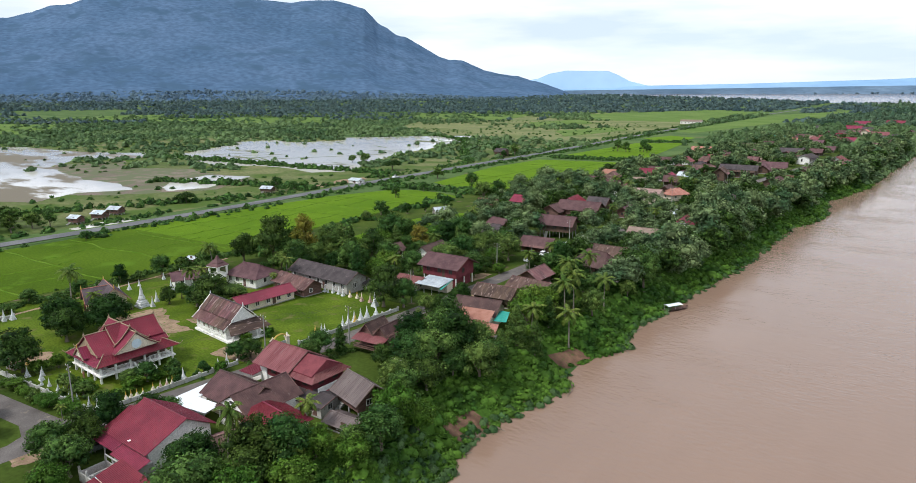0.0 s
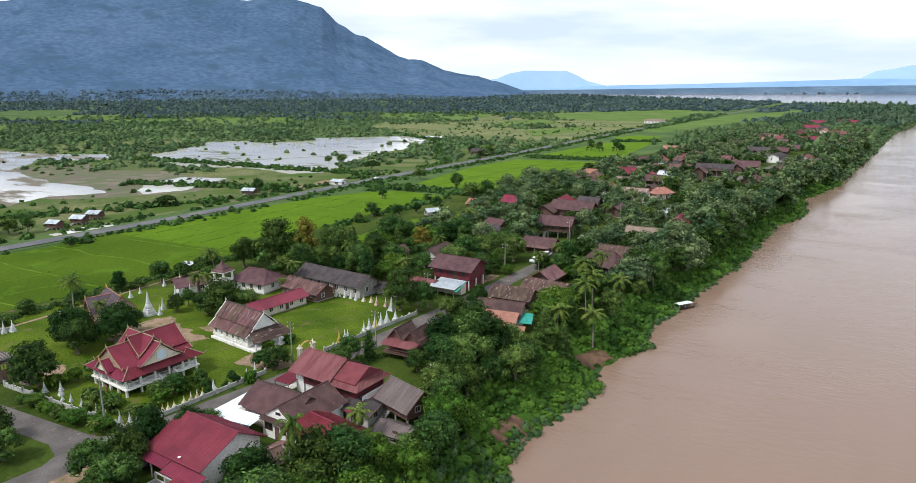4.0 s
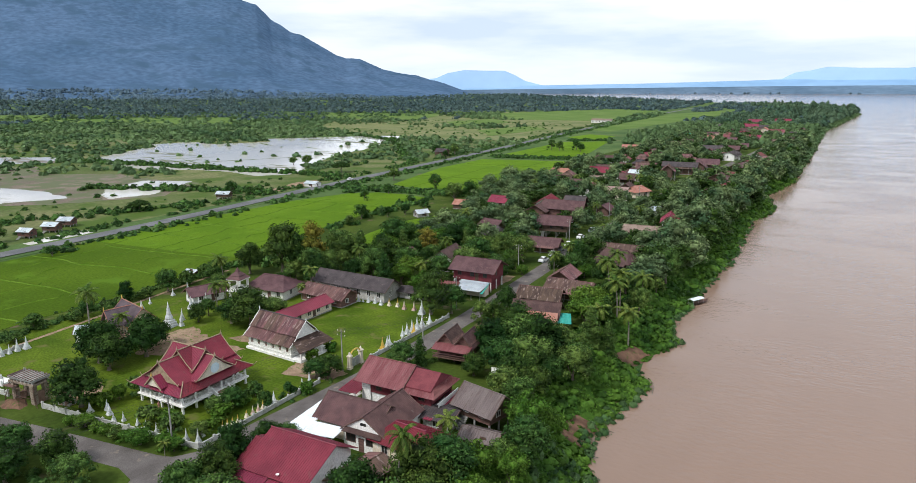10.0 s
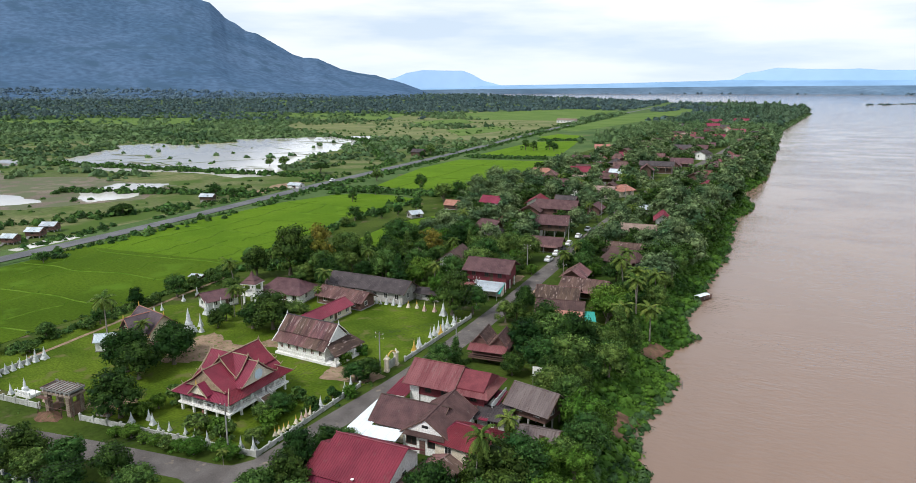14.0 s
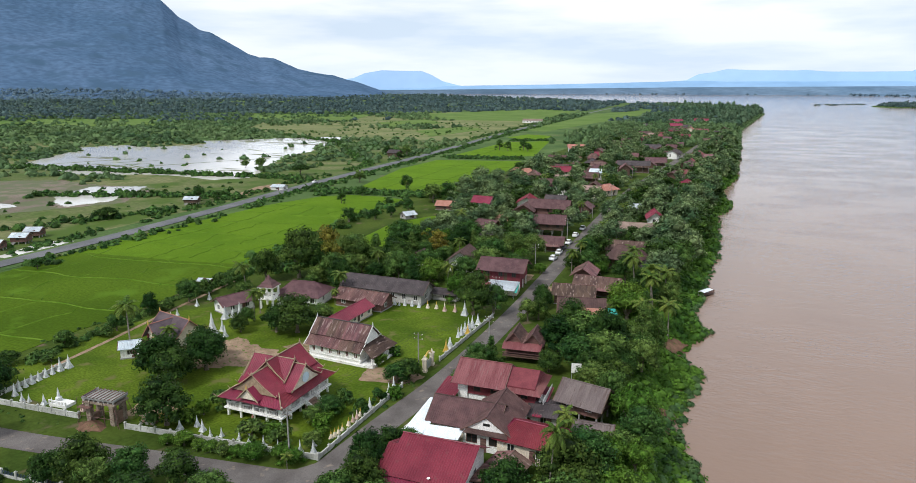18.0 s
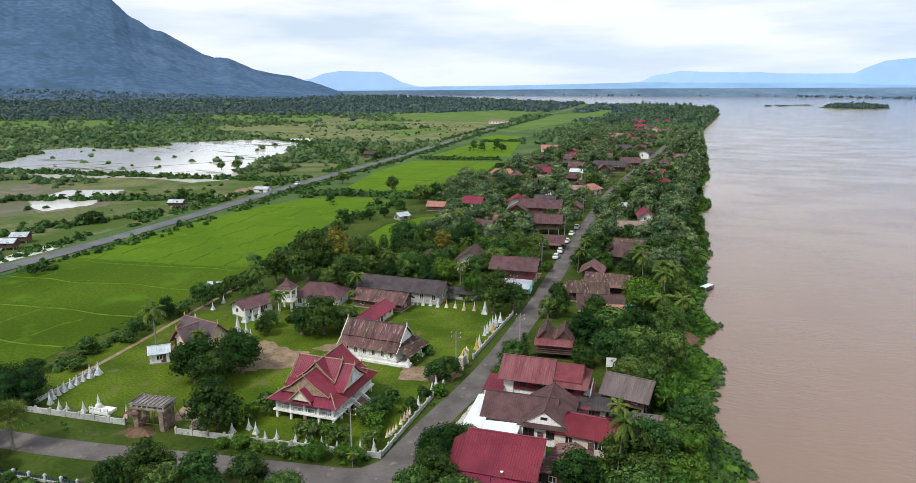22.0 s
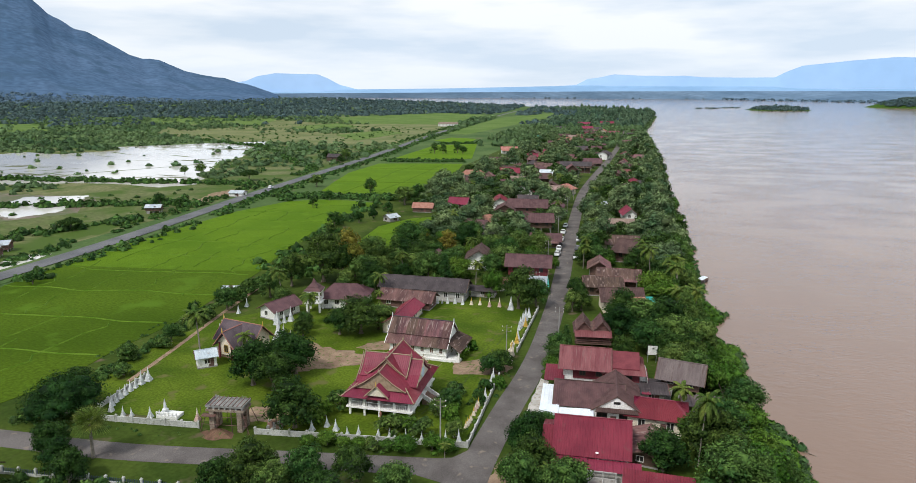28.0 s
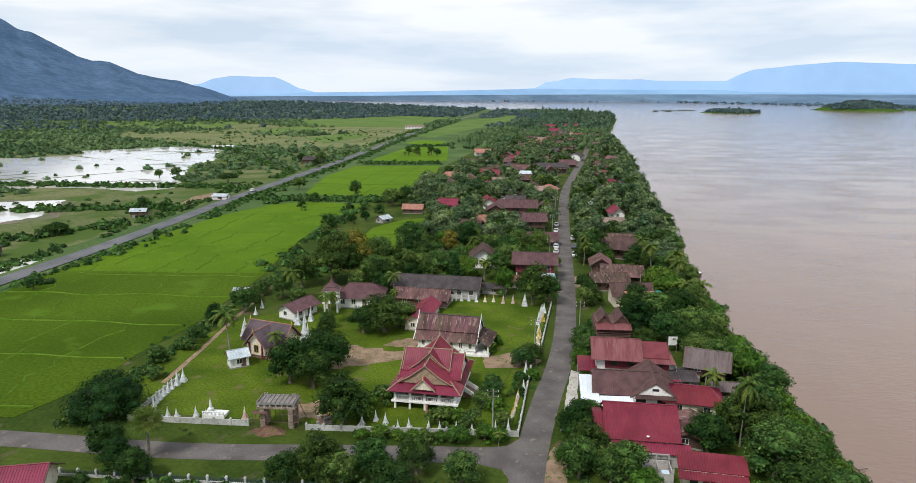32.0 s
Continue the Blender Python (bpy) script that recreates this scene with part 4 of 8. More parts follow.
make_tree("bush", 10, 2.6, 1.7, 11, 750, 0.2, LEAF, trunk=0.08, bare=0.0, label="rounded green shrub with dense leaves", category="shrub")
make_tree("bush", 11, 2.0, 1.5, 10, 650, 0.2, LEAF_LIGHT, trunk=0.06, bare=0.0, label="loose light green leafy shrub", category="shrub")
make_tree("mid", 12, 9.0, 4.6, 14, 1000, 0.34, LEAF, bare=0.06, label="green broadleaf tree standing by the fields")
make_tree("mid", 13, 8.0, 4.2, 13, 950, 0.34, LEAF_DARK, bare=0.06, label="dark green tree standing by the fields")
make_tree("mid", 14, 10.0, 4.4, 15, 1050, 0.34, LEAF, bare=0.08, label="tall green tree standing by the fields")
for k, (h, s, n, c) in enumerate(((9.0, 4.6, 11, 330), (8.0, 4.2, 10, 300), (10.0, 4.4, 11, 340))):
    make_tree("far", 24 + k, h, s, n, c, 0.58, LEAF, bare=0.06, label="far village tree")
frond_palm("coco", 15, 8.0, 17, 3.1, "coconut palm with arching green fronds", lean=0.9)
frond_palm("coco", 16, 6.5, 16, 3.0, "young coconut palm with full fronds", lean=0.3)
frond_palm("sugar", 17, 5.0, 38, 2.7, "sugar palm with a round head of stiff fronds", lean=0.1, fan=True)
PLANTED, USED = [], set()
t_rng = random.Random(5)


def plant(kind, x, y, h=1.0, wide=None, z=None, turn=None, pick=None):
    """Plants a tree of that kind; h and wide scale its height and spread. The first of each model stands for itself."""
    ms = TREES[kind]
    src = ms[pick if pick is not None else t_rng.randrange(len(ms))]
    wide = h if wide is None else wide
    if z is None:
        z = ground_z(x - bank(y))
    a = t_rng.uniform(0, 360) if turn is None else turn
    m = pose(x, y, z - 0.05, 0, 0, a) @ Matrix.Diagonal((wide, wide, h, 1))
    PLANTED.append((x, y, 3.4 * wide))
    if src.name not in USED:
        USED.add(src.name)
        src.matrix_basis = m
        return src
    return copy_thing(src, m @ Matrix.Diagonal((1 / src.scale.x, 1 / src.scale.y, 1 / src.scale.z, 1)))


GROVE = []


def grove_tree(x, y, h, wide):
    """Notes a tree of the far village; they are joined into one mesh at the end."""
    GROVE.append((t_rng.randrange(3), x, y, ground_z(x - bank(y)) - 0.05, h, wide, t_rng.uniform(0, 6.283)))
    PLANTED.append((x, y, 3.4 * wide))


def build_grove(name, label, which, material):
    vs, fs, n = [], [], 0
    for k, x, y, z, h, w, a in GROVE:
        if k not in which:
            continue
        me = next(c for c in TREES["mid" if y < 270 else "far"][k].children if c.name.startswith("crown")).data
        co = np.empty(len(me.vertices) * 3, np.float32)
        me.vertices.foreach_get("co", co)
        co = co.reshape(-1, 3)
        ix = np.empty(len(me.loops), np.int32)
        me.loops.foreach_get("vertex_index", ix)
        c, s = math.cos(a) * w, math.sin(a) * w
        vs.append(np.stack([x + c * co[:, 0] - s * co[:, 1], y + s * co[:, 0] + c * co[:, 1], z + h * co[:, 2]], 1))
        fs.append(ix.reshape(-1, 4) + n)
        n += len(co)
    tagged(new(name, quick_mesh(name, np.vstack(vs), np.vstack(fs), material)), label, "trees", kind="stuff")


# ---- houses ----
HOUSES = []


def window(parent, x, y, z, w, h, turn, frame_mat=PLASTER, shut=DARK):
    """A window on a wall whose outside looks along -y before the turn."""
    fm = Form()
    b = 0.08
    fm.box(-w / 2 - b, -0.07, -h / 2 - b, w / 2 + b, 0.02, -h / 2).box(-w / 2 - b, -0.05, h / 2, w / 2 + b, 0.02, h / 2 + b)
    fm.box(-w / 2 - b, -0.05, -h / 2, -w / 2, 0.02, h / 2).box(w / 2, -0.05, -h / 2, w / 2 + b, 0.02, h / 2).box(-0.03, -0.04, -h / 2, 0.03, 0.02, h / 2)
    wi = part("window", fm, frame_mat, parent)
    wi.matrix_basis = pose(x, y, z, 0, 0, turn)
    part("pane", Form().box(-w / 2, -0.02, -h / 2, w / 2, 0.015, h / 2), shut, wi)
    return wi


def gable_roof(parent, L, W, z0, rise, over, material, ribs=0.42, hip=0.0, x0=0.0, y0=0.0, cap=None, name="roof_panel", along="x"):
    """Two sloping sheets, their ridge cap and barge boards; hip > 0 cuts the ends back by that much."""
    def P(x, y, z):
        return (x0 + x, y0 + y, z) if along == "x" else (x0 - y, y0 + x, z)
    hw, hl = W / 2 + over, L / 2 + over
    drop = rise * over / (W / 2)
    for s in (-1, 1):
        fm = Form()
        fm.slab(P(-s * hl, s * hw, z0 - drop), P(s * hl, s * hw, z0 - drop), P(s * (hl - hip), 0, z0 + rise), P(-s * (hl - hip), 0, z0 + rise), 0.07, ribs)
        part(name, fm, material, parent)
        if hip:
            fm = Form()
            fm.slab(P(s * hl, -s * hw, z0 - drop), P(s * hl, s * hw, z0 - drop), P(s * (hl - hip), 0.05 * s, z0 + rise), P(s * (hl - hip), -0.05 * s, z0 + rise), 0.07, ribs)
            part("hip_panel", fm, material, parent)
    part("ridge_cap", Form().rod(P(-hl + hip - 0.05, 0, z0 + rise + 0.02), P(hl - hip + 0.05, 0, z0 + rise + 0.02), 0.11, 6), cap or material, parent)
    if not hip:
        for s in (-1, 1):
            fm = Form()
            for q in (-1, 1):
                a, b = Vector(P(s * (hl + 0.02), q * hw, z0 - drop - 0.05)), Vector(P(s * (hl + 0.02), 0, z0 + rise - 0.02))
                fm.rod(a, b, 0.09, 4)
            part("barge_board", fm, cap or WOOD, parent)


def body(parent, L, W, z0, z1, rise, material, x0=0.0, y0=0.0, gable=True, along="x", name="wall"):
    """Walls with gable ends as one closed block of plaster or boards."""
    def P(x, y, z):
        return (x0 + x, y0 + y, z) if along == "x" else (x0 - y, y0 + x, z)
    fm = Form()
    l, w = L / 2, W / 2
    vs = [P(-l, -w, z0), P(l, -w, z0), P(l, w, z0), P(-l, w, z0), P(-l, -w, z1), P(l, -w, z1), P(l, w, z1), P(-l, w, z1)]
    fs = [(3, 2, 1, 0), (0, 1, 5, 4), (2, 3, 7, 6)]
    if gable:
        vs += [P(-l, 0, z1 + rise), P(l, 0, z1 + rise)]
        fs += [(1, 2, 6, 9, 5), (3, 0, 4, 8, 7), (4, 5, 9, 8), (6, 7, 8, 9)]
    else:
        fs += [(1, 2, 6, 5), (3, 0, 4, 7), (4, 5, 6, 7)]
    fm.add(vs, fs)
    return part(name, fm, material, parent)


def house(x, y, turn, L, W, h, rise, roof, wall, label, lift=0.0, hip=0.0, over=0.75, wins=2, porch=0, ribs=0.42, shed=None, group="", low=None, name="house", frame_mat=PLASTER):
    """A house with its ridge along local x. lift: height of its posts; porch: depth of a lean-to on the -y side."""
    t = thing(name, x, y, 0.0, turn, label, "house", group)
    HOUSES.append((x, y, math.hypot(L, W) / 2 + 0.5))
    z0, z1 = lift, lift + h
    body(t, L, W, z0, z1, rise * 0.93, wall, gable=not hip)
    gable_roof(t, L, W, z1, rise, over, roof, ribs, hip)
    if lift > 0.5:
        for px in np.linspace(-L / 2 + 0.25, L / 2 - 0.25, max(3, int(L / 3) + 1)):
            for py in (-W / 2 + 0.25, 0, W / 2 - 0.25):
                part("post", Form().box(px - 0.12, py - 0.12, 0, px + 0.12, py + 0.12, z0), CONCRETE if not low else PLASTER, t)
        if low:
            part("lower_wall", Form().box(-L / 2 + 0.6, -W / 2 + 0.6, 0, L / 2 - 0.6, W / 2 - 0.6, z0 - 0.01), low, t)
        for k in range(6):
            part("step", Form().box(-L / 4 - 0.5, -W / 2 - 1.7 + 0.28 * k, z0 * k / 6, -L / 4 + 0.5, -W / 2 - 1.42 + 0.28 * k, z0 * (k + 1) / 6), CONCRETE, t)
    else:
        part("plinth", Form().box(-L / 2 - 0.12, -W / 2 - 0.12, 0, L / 2 + 0.12, W / 2 + 0.12, 0.22), CONCRETE, t)
    zs = z0 + h * 0.56
    for k in range(wins):
        px = -L / 2 + L * (k + 0.5) / wins
        window(t, px, -W / 2, zs, 0.95, h * 0.38, 0, frame_mat)
        window(t, px, W / 2, zs, 0.95, h * 0.38, 180, frame_mat)
    window(t, -L / 2, 0.1 * W, zs, 0.9, h * 0.38, 270, frame_mat)
    window(t, L / 2, -0.1 * W, zs, 0.9, h * 0.38, 90, frame_mat)
    part("door", Form().box(L * 0.08, -W / 2 - 0.05, z0, L * 0.08 + 0.9, -W / 2 + 0.02, z0 + 2.0), WOOD, t)
    if porch:
        fm = Form()
        fm.slab((-L / 2, -W / 2 - porch, z0 + h * 0.72), (L / 2, -W / 2 - porch, z0 + h * 0.72), (L / 2, -W / 2 + 0.1, z1 - 0.1), (-L / 2, -W / 2 + 0.1, z1 - 0.1), 0.06, ribs)
        part("porch_roof", fm, shed or roof, t)
        for px in np.linspace(-L / 2 + 0.2, L / 2 - 0.2, max(2, int(L / 3))):
            part("porch_post", Form().box(px - 0.08, -W / 2 - porch + 0.15, 0, px + 0.08, -W / 2 - porch + 0.31, z0 + h * 0.72), CONCRETE, t)
    return t


# homes strung along the street: x, y, turn, length, width, wall, rise, roof, wall material, label, lift
VILLAGE_HOMES = [
    (20.9, 249.6, 95, 12, 9, 3.0, 2.2, GREY_ROOF, GREY_WALL, "house with a grey sheet roof among trees", 0),
    (13.1, 216, 20, 5, 4, 2.4, 1.0, PALE_ROOF, PLASTER, "small shop with a pale zinc roof", 0),
    (21.3, 166.4, 5, 13, 8, 3.0, 2.0, TAN_ROOF, WOOD, "wide house with a tan weathered roof", 0),
    (21.8, 136.1, 2, 11, 7, 3.0, 1.9, RUST_ROOF, CREAM, "low house with a faded brown-red roof", 0),
    (16.1, 104, 92, 7, 5, 2.8, 1.6, RUST_ROOF, WOOD, "small wooden house with a rusty roof", 0),
    (21.5, 94, 0, 10, 6, 2.8, 1.5, RUST_ROOF, WOOD, "low wooden house with a rusty brown roof", 0),
    (36.6, 586, 95, 14, 8, 3.0, 2.2, RUST_RED, CREAM, "far house with a red-brown roof", 0),
    (23.6, 387, 80, 15, 9, 3.0, 2.4, MAROON_ROOF, WOOD, "house with a faded red roof beside the street", 0),
    (-18.8, 103.4, 97, 9, 7, 3.6, 2.4, BROWN_ROOF, PLASTER, "white two-storey house with a brown gable roof", 0),
    (-31.9, 101, 85, 4, 4, 3.2, 1.4, BROWN_ROOF, PLASTER, "small white outbuilding with a gable", 0),
    (-15.5, 187, 5, 15, 8, 3.0, 2.4, MAROON_ROOF, WOOD, "large raised wooden house with a brown roof", 2.4),
    (-8.5, 158, 10, 11, 7, 2.8, 2.2, MAROON_ROOF, WOOD, "raised wooden house with a brown roof", 2.2),
    (-2.5, 135.7, 5, 9, 6, 2.8, 1.6, MAROON_ROOF, WOOD, "low street house with a faded maroon roof", 0),
    (-24, 182.4, 95, 9, 7, 2.8, 2.0, BROWN_ROOF, WOOD, "brown-roofed wooden house behind the street", 1.8),
    (-31, 209, 100, 11, 8, 3.0, 2.4, CRIMSON, PLASTER, "house with a crimson roof behind the street", 0),
    (-27.8, 167, 30, 6, 5, 2.6, 1.6, SALMON, CREAM, "small house with an orange-red roof", 0),
    (-23.5, 240, 85, 9, 8, 4.8, 2.6, CRIMSON, PLASTER, "white two-storey house with a crimson roof", 0),
    (-12.8, 242.6, 5, 13, 9, 5.0, 1.4, TAN_ROOF, CREAM, "long two-storey shophouse with a tan roof", 0),
    (-5.5, 258, 60, 9, 7, 3.4, 2.0, SALMON, CREAM, "house with an orange tiled hip roof", 0),
    (-5.0, 206, 90, 7, 5, 2.8, 1.6, MAROON_ROOF, WOOD, "street house with a red sheet roof", 0),
    (-33.4, 288, 0, 9, 7, 3.0, 2.0, TAN_ROOF, PLASTER, "house with a tan roof and white gable", 0),
    (-45, 326, 10, 11, 8, 3.0, 2.4, CRIMSON, CREAM, "house with a bright crimson roof", 0),
    (-66, 315, 5, 13, 7, 2.6, 2.0, SALMON, CREAM, "long house with an orange roof by the fields", 0),
    (-53.5, 275.6, 0, 16, 8, 3.0, 2.4, BROWN_ROOF, PLASTER, "brown-roofed house with white gable by the fields", 0),
    (-6.5, 360, 5, 19, 9, 5.0, 2.0, GREY_ROOF, WOOD, "long dark two-storey wooden house", 0),
    (2.0, 404, 10, 13, 9, 3.0, 2.4, MAROON_ROOF, WOOD, "house with a rust-red roof near the street", 0),
    (-71, 487, 15, 13, 9, 4.0, 2.0, SALMON, PLASTER, "white house with a pinkish roof", 0),
    (-65, 399, 0, 11, 8, 3.0, 2.0, BROWN_ROOF, PLASTER, "white house with a brown roof", 0),
    (-55, 408, 90, 9, 7, 3.0, 2.0, RUST_RED, PLASTER, "house with a red-brown roof and white gable", 0),
    (-41.8, 434, 15, 12, 8, 3.0, 2.2, CRIMSON, WOOD, "house with a dark crimson roof", 0),
    (-51.5, 549, 5, 16, 9, 3.2, 2.2, BROWN_ROOF, PLASTER, "long house with a brown roof", 0),
    (-58, 659, 0, 15, 9, 3.2, 2.4, TEAL, PLASTER, "far house with a teal roof", 0),
    (-33.5, 624, 0, 16, 10, 3.4, 3.0, SALMON, CREAM, "far house with a bright orange roof", 0),
    (9.6, 457, 80, 13, 8, 5.0, 1.8, GREY_ROOF, PLASTER, "two-storey house with a grey roof beside the street", 0),
    (0.3, 662, 5, 16, 9, 3.4, 2.6, CRIMSON, WOOD, "far house with a crimson roof", 0),
    (-33, 1010, 5, 18, 11, 4, 3.0, CRIMSON, CREAM, "far large house with a red roof", 0),
    (2, 1040, 0, 20, 12, 4, 3.4, CRIMSON, PLASTER, "far white house with a red roof", 0),
    (-23, 873, 10, 16, 10, 4, 3.0, CRIMSON, CREAM, "far house with a red roof", 0),
    (-14, 521, 0, 15, 8, 3.2, 2.0, GREY_ROOF, PLASTER, "house with a grey roof among trees", 0),
    (26, 470, 85, 12, 8, 3.0, 2.2, RUST_RED, PLASTER, "house with a faded red roof beside the street", 0),
    (20, 330, 85, 11, 8, 3.0, 2.0, BROWN_ROOF, WOOD, "house with a brown roof behind trees", 0),
    (-28, 365, 10, 11, 8, 3.0, 2.0, RUST_ROOF, WOOD, "wooden house with a rusty roof among trees", 0),
    (-40, 700, 10, 14, 9, 3.2, 2.4, BROWN_ROOF, PLASTER, "far house with a brown roof among trees", 0),
    (14, 780, 10, 14, 9, 3.2, 2.4, RUST_RED, PLASTER, "far house with a red-brown roof among trees", 0),
    (-58, 880, 10, 14, 9, 3.2, 2.4, GREY_ROOF, PLASTER, "far house with a grey roof among trees", 0),
]
for x, y, turn, L, W, h, rise, roof, wall, lab, lift in VILLAGE_HOMES:
    house(x, y, turn, L, W, h, rise, roof, wall, lab, lift=lift, wins=3 if L > 9 else 2, ribs=0.6, porch=1.9 if wall in (WOOD, PLASTER) and not lift and L > 7 else 0, shed=RUST_ROOF if wall is WOOD else None, over=0.95, group="village houses", frame_mat=WOOD if wall is WOOD else PLASTER, hip=0.0 if wall is not CREAM or roof is not SALMON else W * 0.4)

# more homes between those, smaller or half hidden
h_rng = random.Random(17)
MORE = ((BROWN_ROOF, WOOD, "wooden house with a dark brown roof", 6), (MAROON_ROOF, WOOD, "wooden house with a maroon roof", 6), (RUST_RED, CREAM, "house with a faded red roof", 1.5), (RUST_ROOF, WOOD, "wooden house with a rusty roof", 4), (CRIMSON, PLASTER, "white house with a crimson roof", 2), (GREY_ROOF, WOOD, "house with a dark grey roof", 3), (PALE_ROOF, GREY_WALL, "shed with a pale zinc roof", 0.6), (TAN_ROOF, CREAM, "cream house with a tan roof", 0.6), (SALMON, CREAM, "cream house with an orange roof", 0.5))
made = 0
for _ in range(1600):
    y = 96 + 760 * h_rng.random() ** 1.15
    mid = float(np.interp(y, (100, 245, 456, 900), (5.5, 3.3, 14, 30)))
    x = mid + (h_rng.uniform(9, 24) if h_rng.random() < 0.35 else -h_rng.uniform(10, 62))
    L, W = h_rng.uniform(5.5, 9.5), h_rng.uniform(4.5, 6.5)
    if made > 44 and y < 230 or x > bank(y) - 15 or x < (-48 if y < 190 else -72) or any(inside(x, y, f[0]) for f in FIELDS):
        continue
    if any((x - a) ** 2 + (y - b) ** 2 < (q + 0.5 * math.hypot(L, W) + 1.0) ** 2 for a, b, q in HOUSES):
        continue
    roof, wall, lab, _w = h_rng.choices(MORE, [m[3] for m in MORE])[0]
    house(x, y, h_rng.choice((0, 90)) + h_rng.uniform(-12, 12), L, W, h_rng.choice((2.6, 2.8, 4.6)), h_rng.uniform(1.5, 2.3), roof, wall, lab, lift=h_rng.choice((0, 0, 1.8)), wins=2, ribs=0.6, hip=h_rng.choice((0.0, 0.0, W * 0.42)), porch=h_rng.choice((0, 0, 1.8)), over=0.95, group="village houses", frame_mat=WOOD if wall is WOOD else PLASTER)
    if h_rng.random() < 0.4:                                     # a lower wing with its own roof
        house(x + L * 0.55, y - W * 0.35, h_rng.choice((0, 90)) + h_rng.uniform(-10, 10), L * 0.6, W * 0.6, 2.3, 1.2, h_rng.choice((RUST_ROOF, BROWN_ROOF, GREY_ROOF, MAROON_ROOF)), WOOD, "low wing with a weathered roof beside a house", wins=1, ribs=0.6, over=0.5, name="outhouse", frame_mat=WOOD)
    made += 1
    if made >= 84:
        break


# ---- temple hall ----
def temple_hall():
    t = thing("temple_hall", -15.4, 12.6, 0, 0, "raised temple hall with tiered crimson roofs and white balustrades", "temple")
    HOUSES.append((-15.4, 12.6, 10.5))
    W2, F, B = 5.3, -7.0, 7.0                      # half width, front and back in local y
    part("floor_slab", Form().box(-W2 - 0.5, F - 0.3, 1.25, W2 + 0.5, B + 0.3, 1.5), PLASTER, t)
    for x in np.linspace(-W2 + 0.1, W2 - 0.1, 5):
        for y in np.linspace(F + 0.1, B - 0.1, 6):
            if abs(x) > W2 - 0.3 or y < F + 0.3 or y > B - 0.3:
                part("column", Form().box(x - 0.17, y - 0.17, 0, x + 0.17, y + 0.17, 3.7), PLASTER, t)
            else:
                part("footing", Form().box(x - 0.2, y - 0.2, 0, x + 0.2, y + 0.2, 1.25), CONCRETE, t)
    # Dark boards replace plaster to give the veranda's shaded depth by colour.
    part("wall", Form().box(-W2 + 1.4, F + 2.6, 1.5, W2 - 1.9, B - 0.6, 4.6), WOOD, t, "inner wall behind the veranda, coloured dark for its shade")
    part("side_room", Form().box(-W2 - 0.2, F + 3.2, 0, -W2 + 1.4, B - 0.6, 3.4), PLASTER, t)
    for y in (-3.4, -0.6, 2.2, 4.8):
        window(t, W2 - 1.9, y, 2.9, 1.0, 1.5, 90, TRIM)
    for x in (-2.4, 0.2, 2.4):
        window(t, x, F + 2.6, 2.7, 1.0, 1.6, 0, TRIM)

    def rail(a, b):
        d = Vector(b) - Vector(a)
        n = max(2, int(d.length / 0.32))
        fm = Form()
        fm.rod((*a, 2.35), (*b, 2.35), 0.07, 4).rod((*a, 1.62), (*b, 1.62), 0.06, 4)
        for i in range(1, n):
            p = Vector(a) + d * i / n
            fm.lathe(p.x, p.y, [(0.045, 1.6), (0.075, 1.85), (0.04, 2.1), (0.06, 2.33)], 5)
        part("balustrade", fm, PLASTER, t)
    rail((-W2, F), (-0.9, F)), rail((0.9, F), (W2, F)), rail((W2, F), (W2, -0.8)), rail((W2, 2.2), (W2, B)), rail((-W2, F), (-W2, F + 3)), rail((-0.9, F), (0.9, F))
    st = Form()
    for k in range(8):
        st.box(W2 + 0.3 * (8 - k), -0.7, 0, W2 + 0.3 * (8 - k) + 0.32, 2.1, 1.5 * (k + 1) / 9)
    part("stairs", st, BRICK_MAT, t, "brick-red stairs")
    for y in (-0.8, 2.2):
        fm = Form()
        fm.add([(W2, y - 0.1, 1.5), (W2 + 2.7, y - 0.1, 0), (W2 + 2.7, y - 0.1, 0.8), (W2, y - 0.1, 2.35), (W2, y + 0.1, 1.5), (W2 + 2.7, y + 0.1, 0), (W2 + 2.7, y + 0.1, 0.8), (W2, y + 0.1, 2.35)],
               [(0, 1, 2, 3), (7, 6, 5, 4), (3, 2, 6, 7), (1, 0, 4, 5), (2, 1, 5, 6), (0, 3, 7, 4)])
        part("stair_wall", fm, PLASTER, t)
    # skirt roof all round
    eo, zo, zi = 6.35, 3.35, 4.75
    ix, iy = 4.2, 5.6
    ey = 8.0
    for a, b, c, d in (((-eo, -ey), (eo, -ey), (ix, -iy), (-ix, -iy)), ((eo, -ey), (eo, ey), (ix, iy), (ix, -iy)), ((eo, ey), (-eo, ey), (-ix, iy), (ix, iy)), ((-eo, ey), (-eo, -ey), (-ix, -iy), (-ix, iy))):
        fm = Form()
        fm.slab((*a, zo), (*b, zo), (*c, zi), (*d, zi), 0.09, 0.34, 0.045)
        part("skirt_roof", fm, CRIMSON, t)
    for sx, sy in ((1, 1), (1, -1), (-1, 1), (-1, -1)):
        fm = Form()
        fm.rod((sx * (eo + 0.05), sy * (ey + 0.05), zo + 0.05), (sx * ix, sy * iy, zi + 0.08), 0.10, 5)
        fm.rod((sx * (eo + 0.05), sy * (ey + 0.05), zo + 0.05), (sx * (eo + 0.45), sy * (ey + 0.45), zo + 0.6), 0.06, 5)
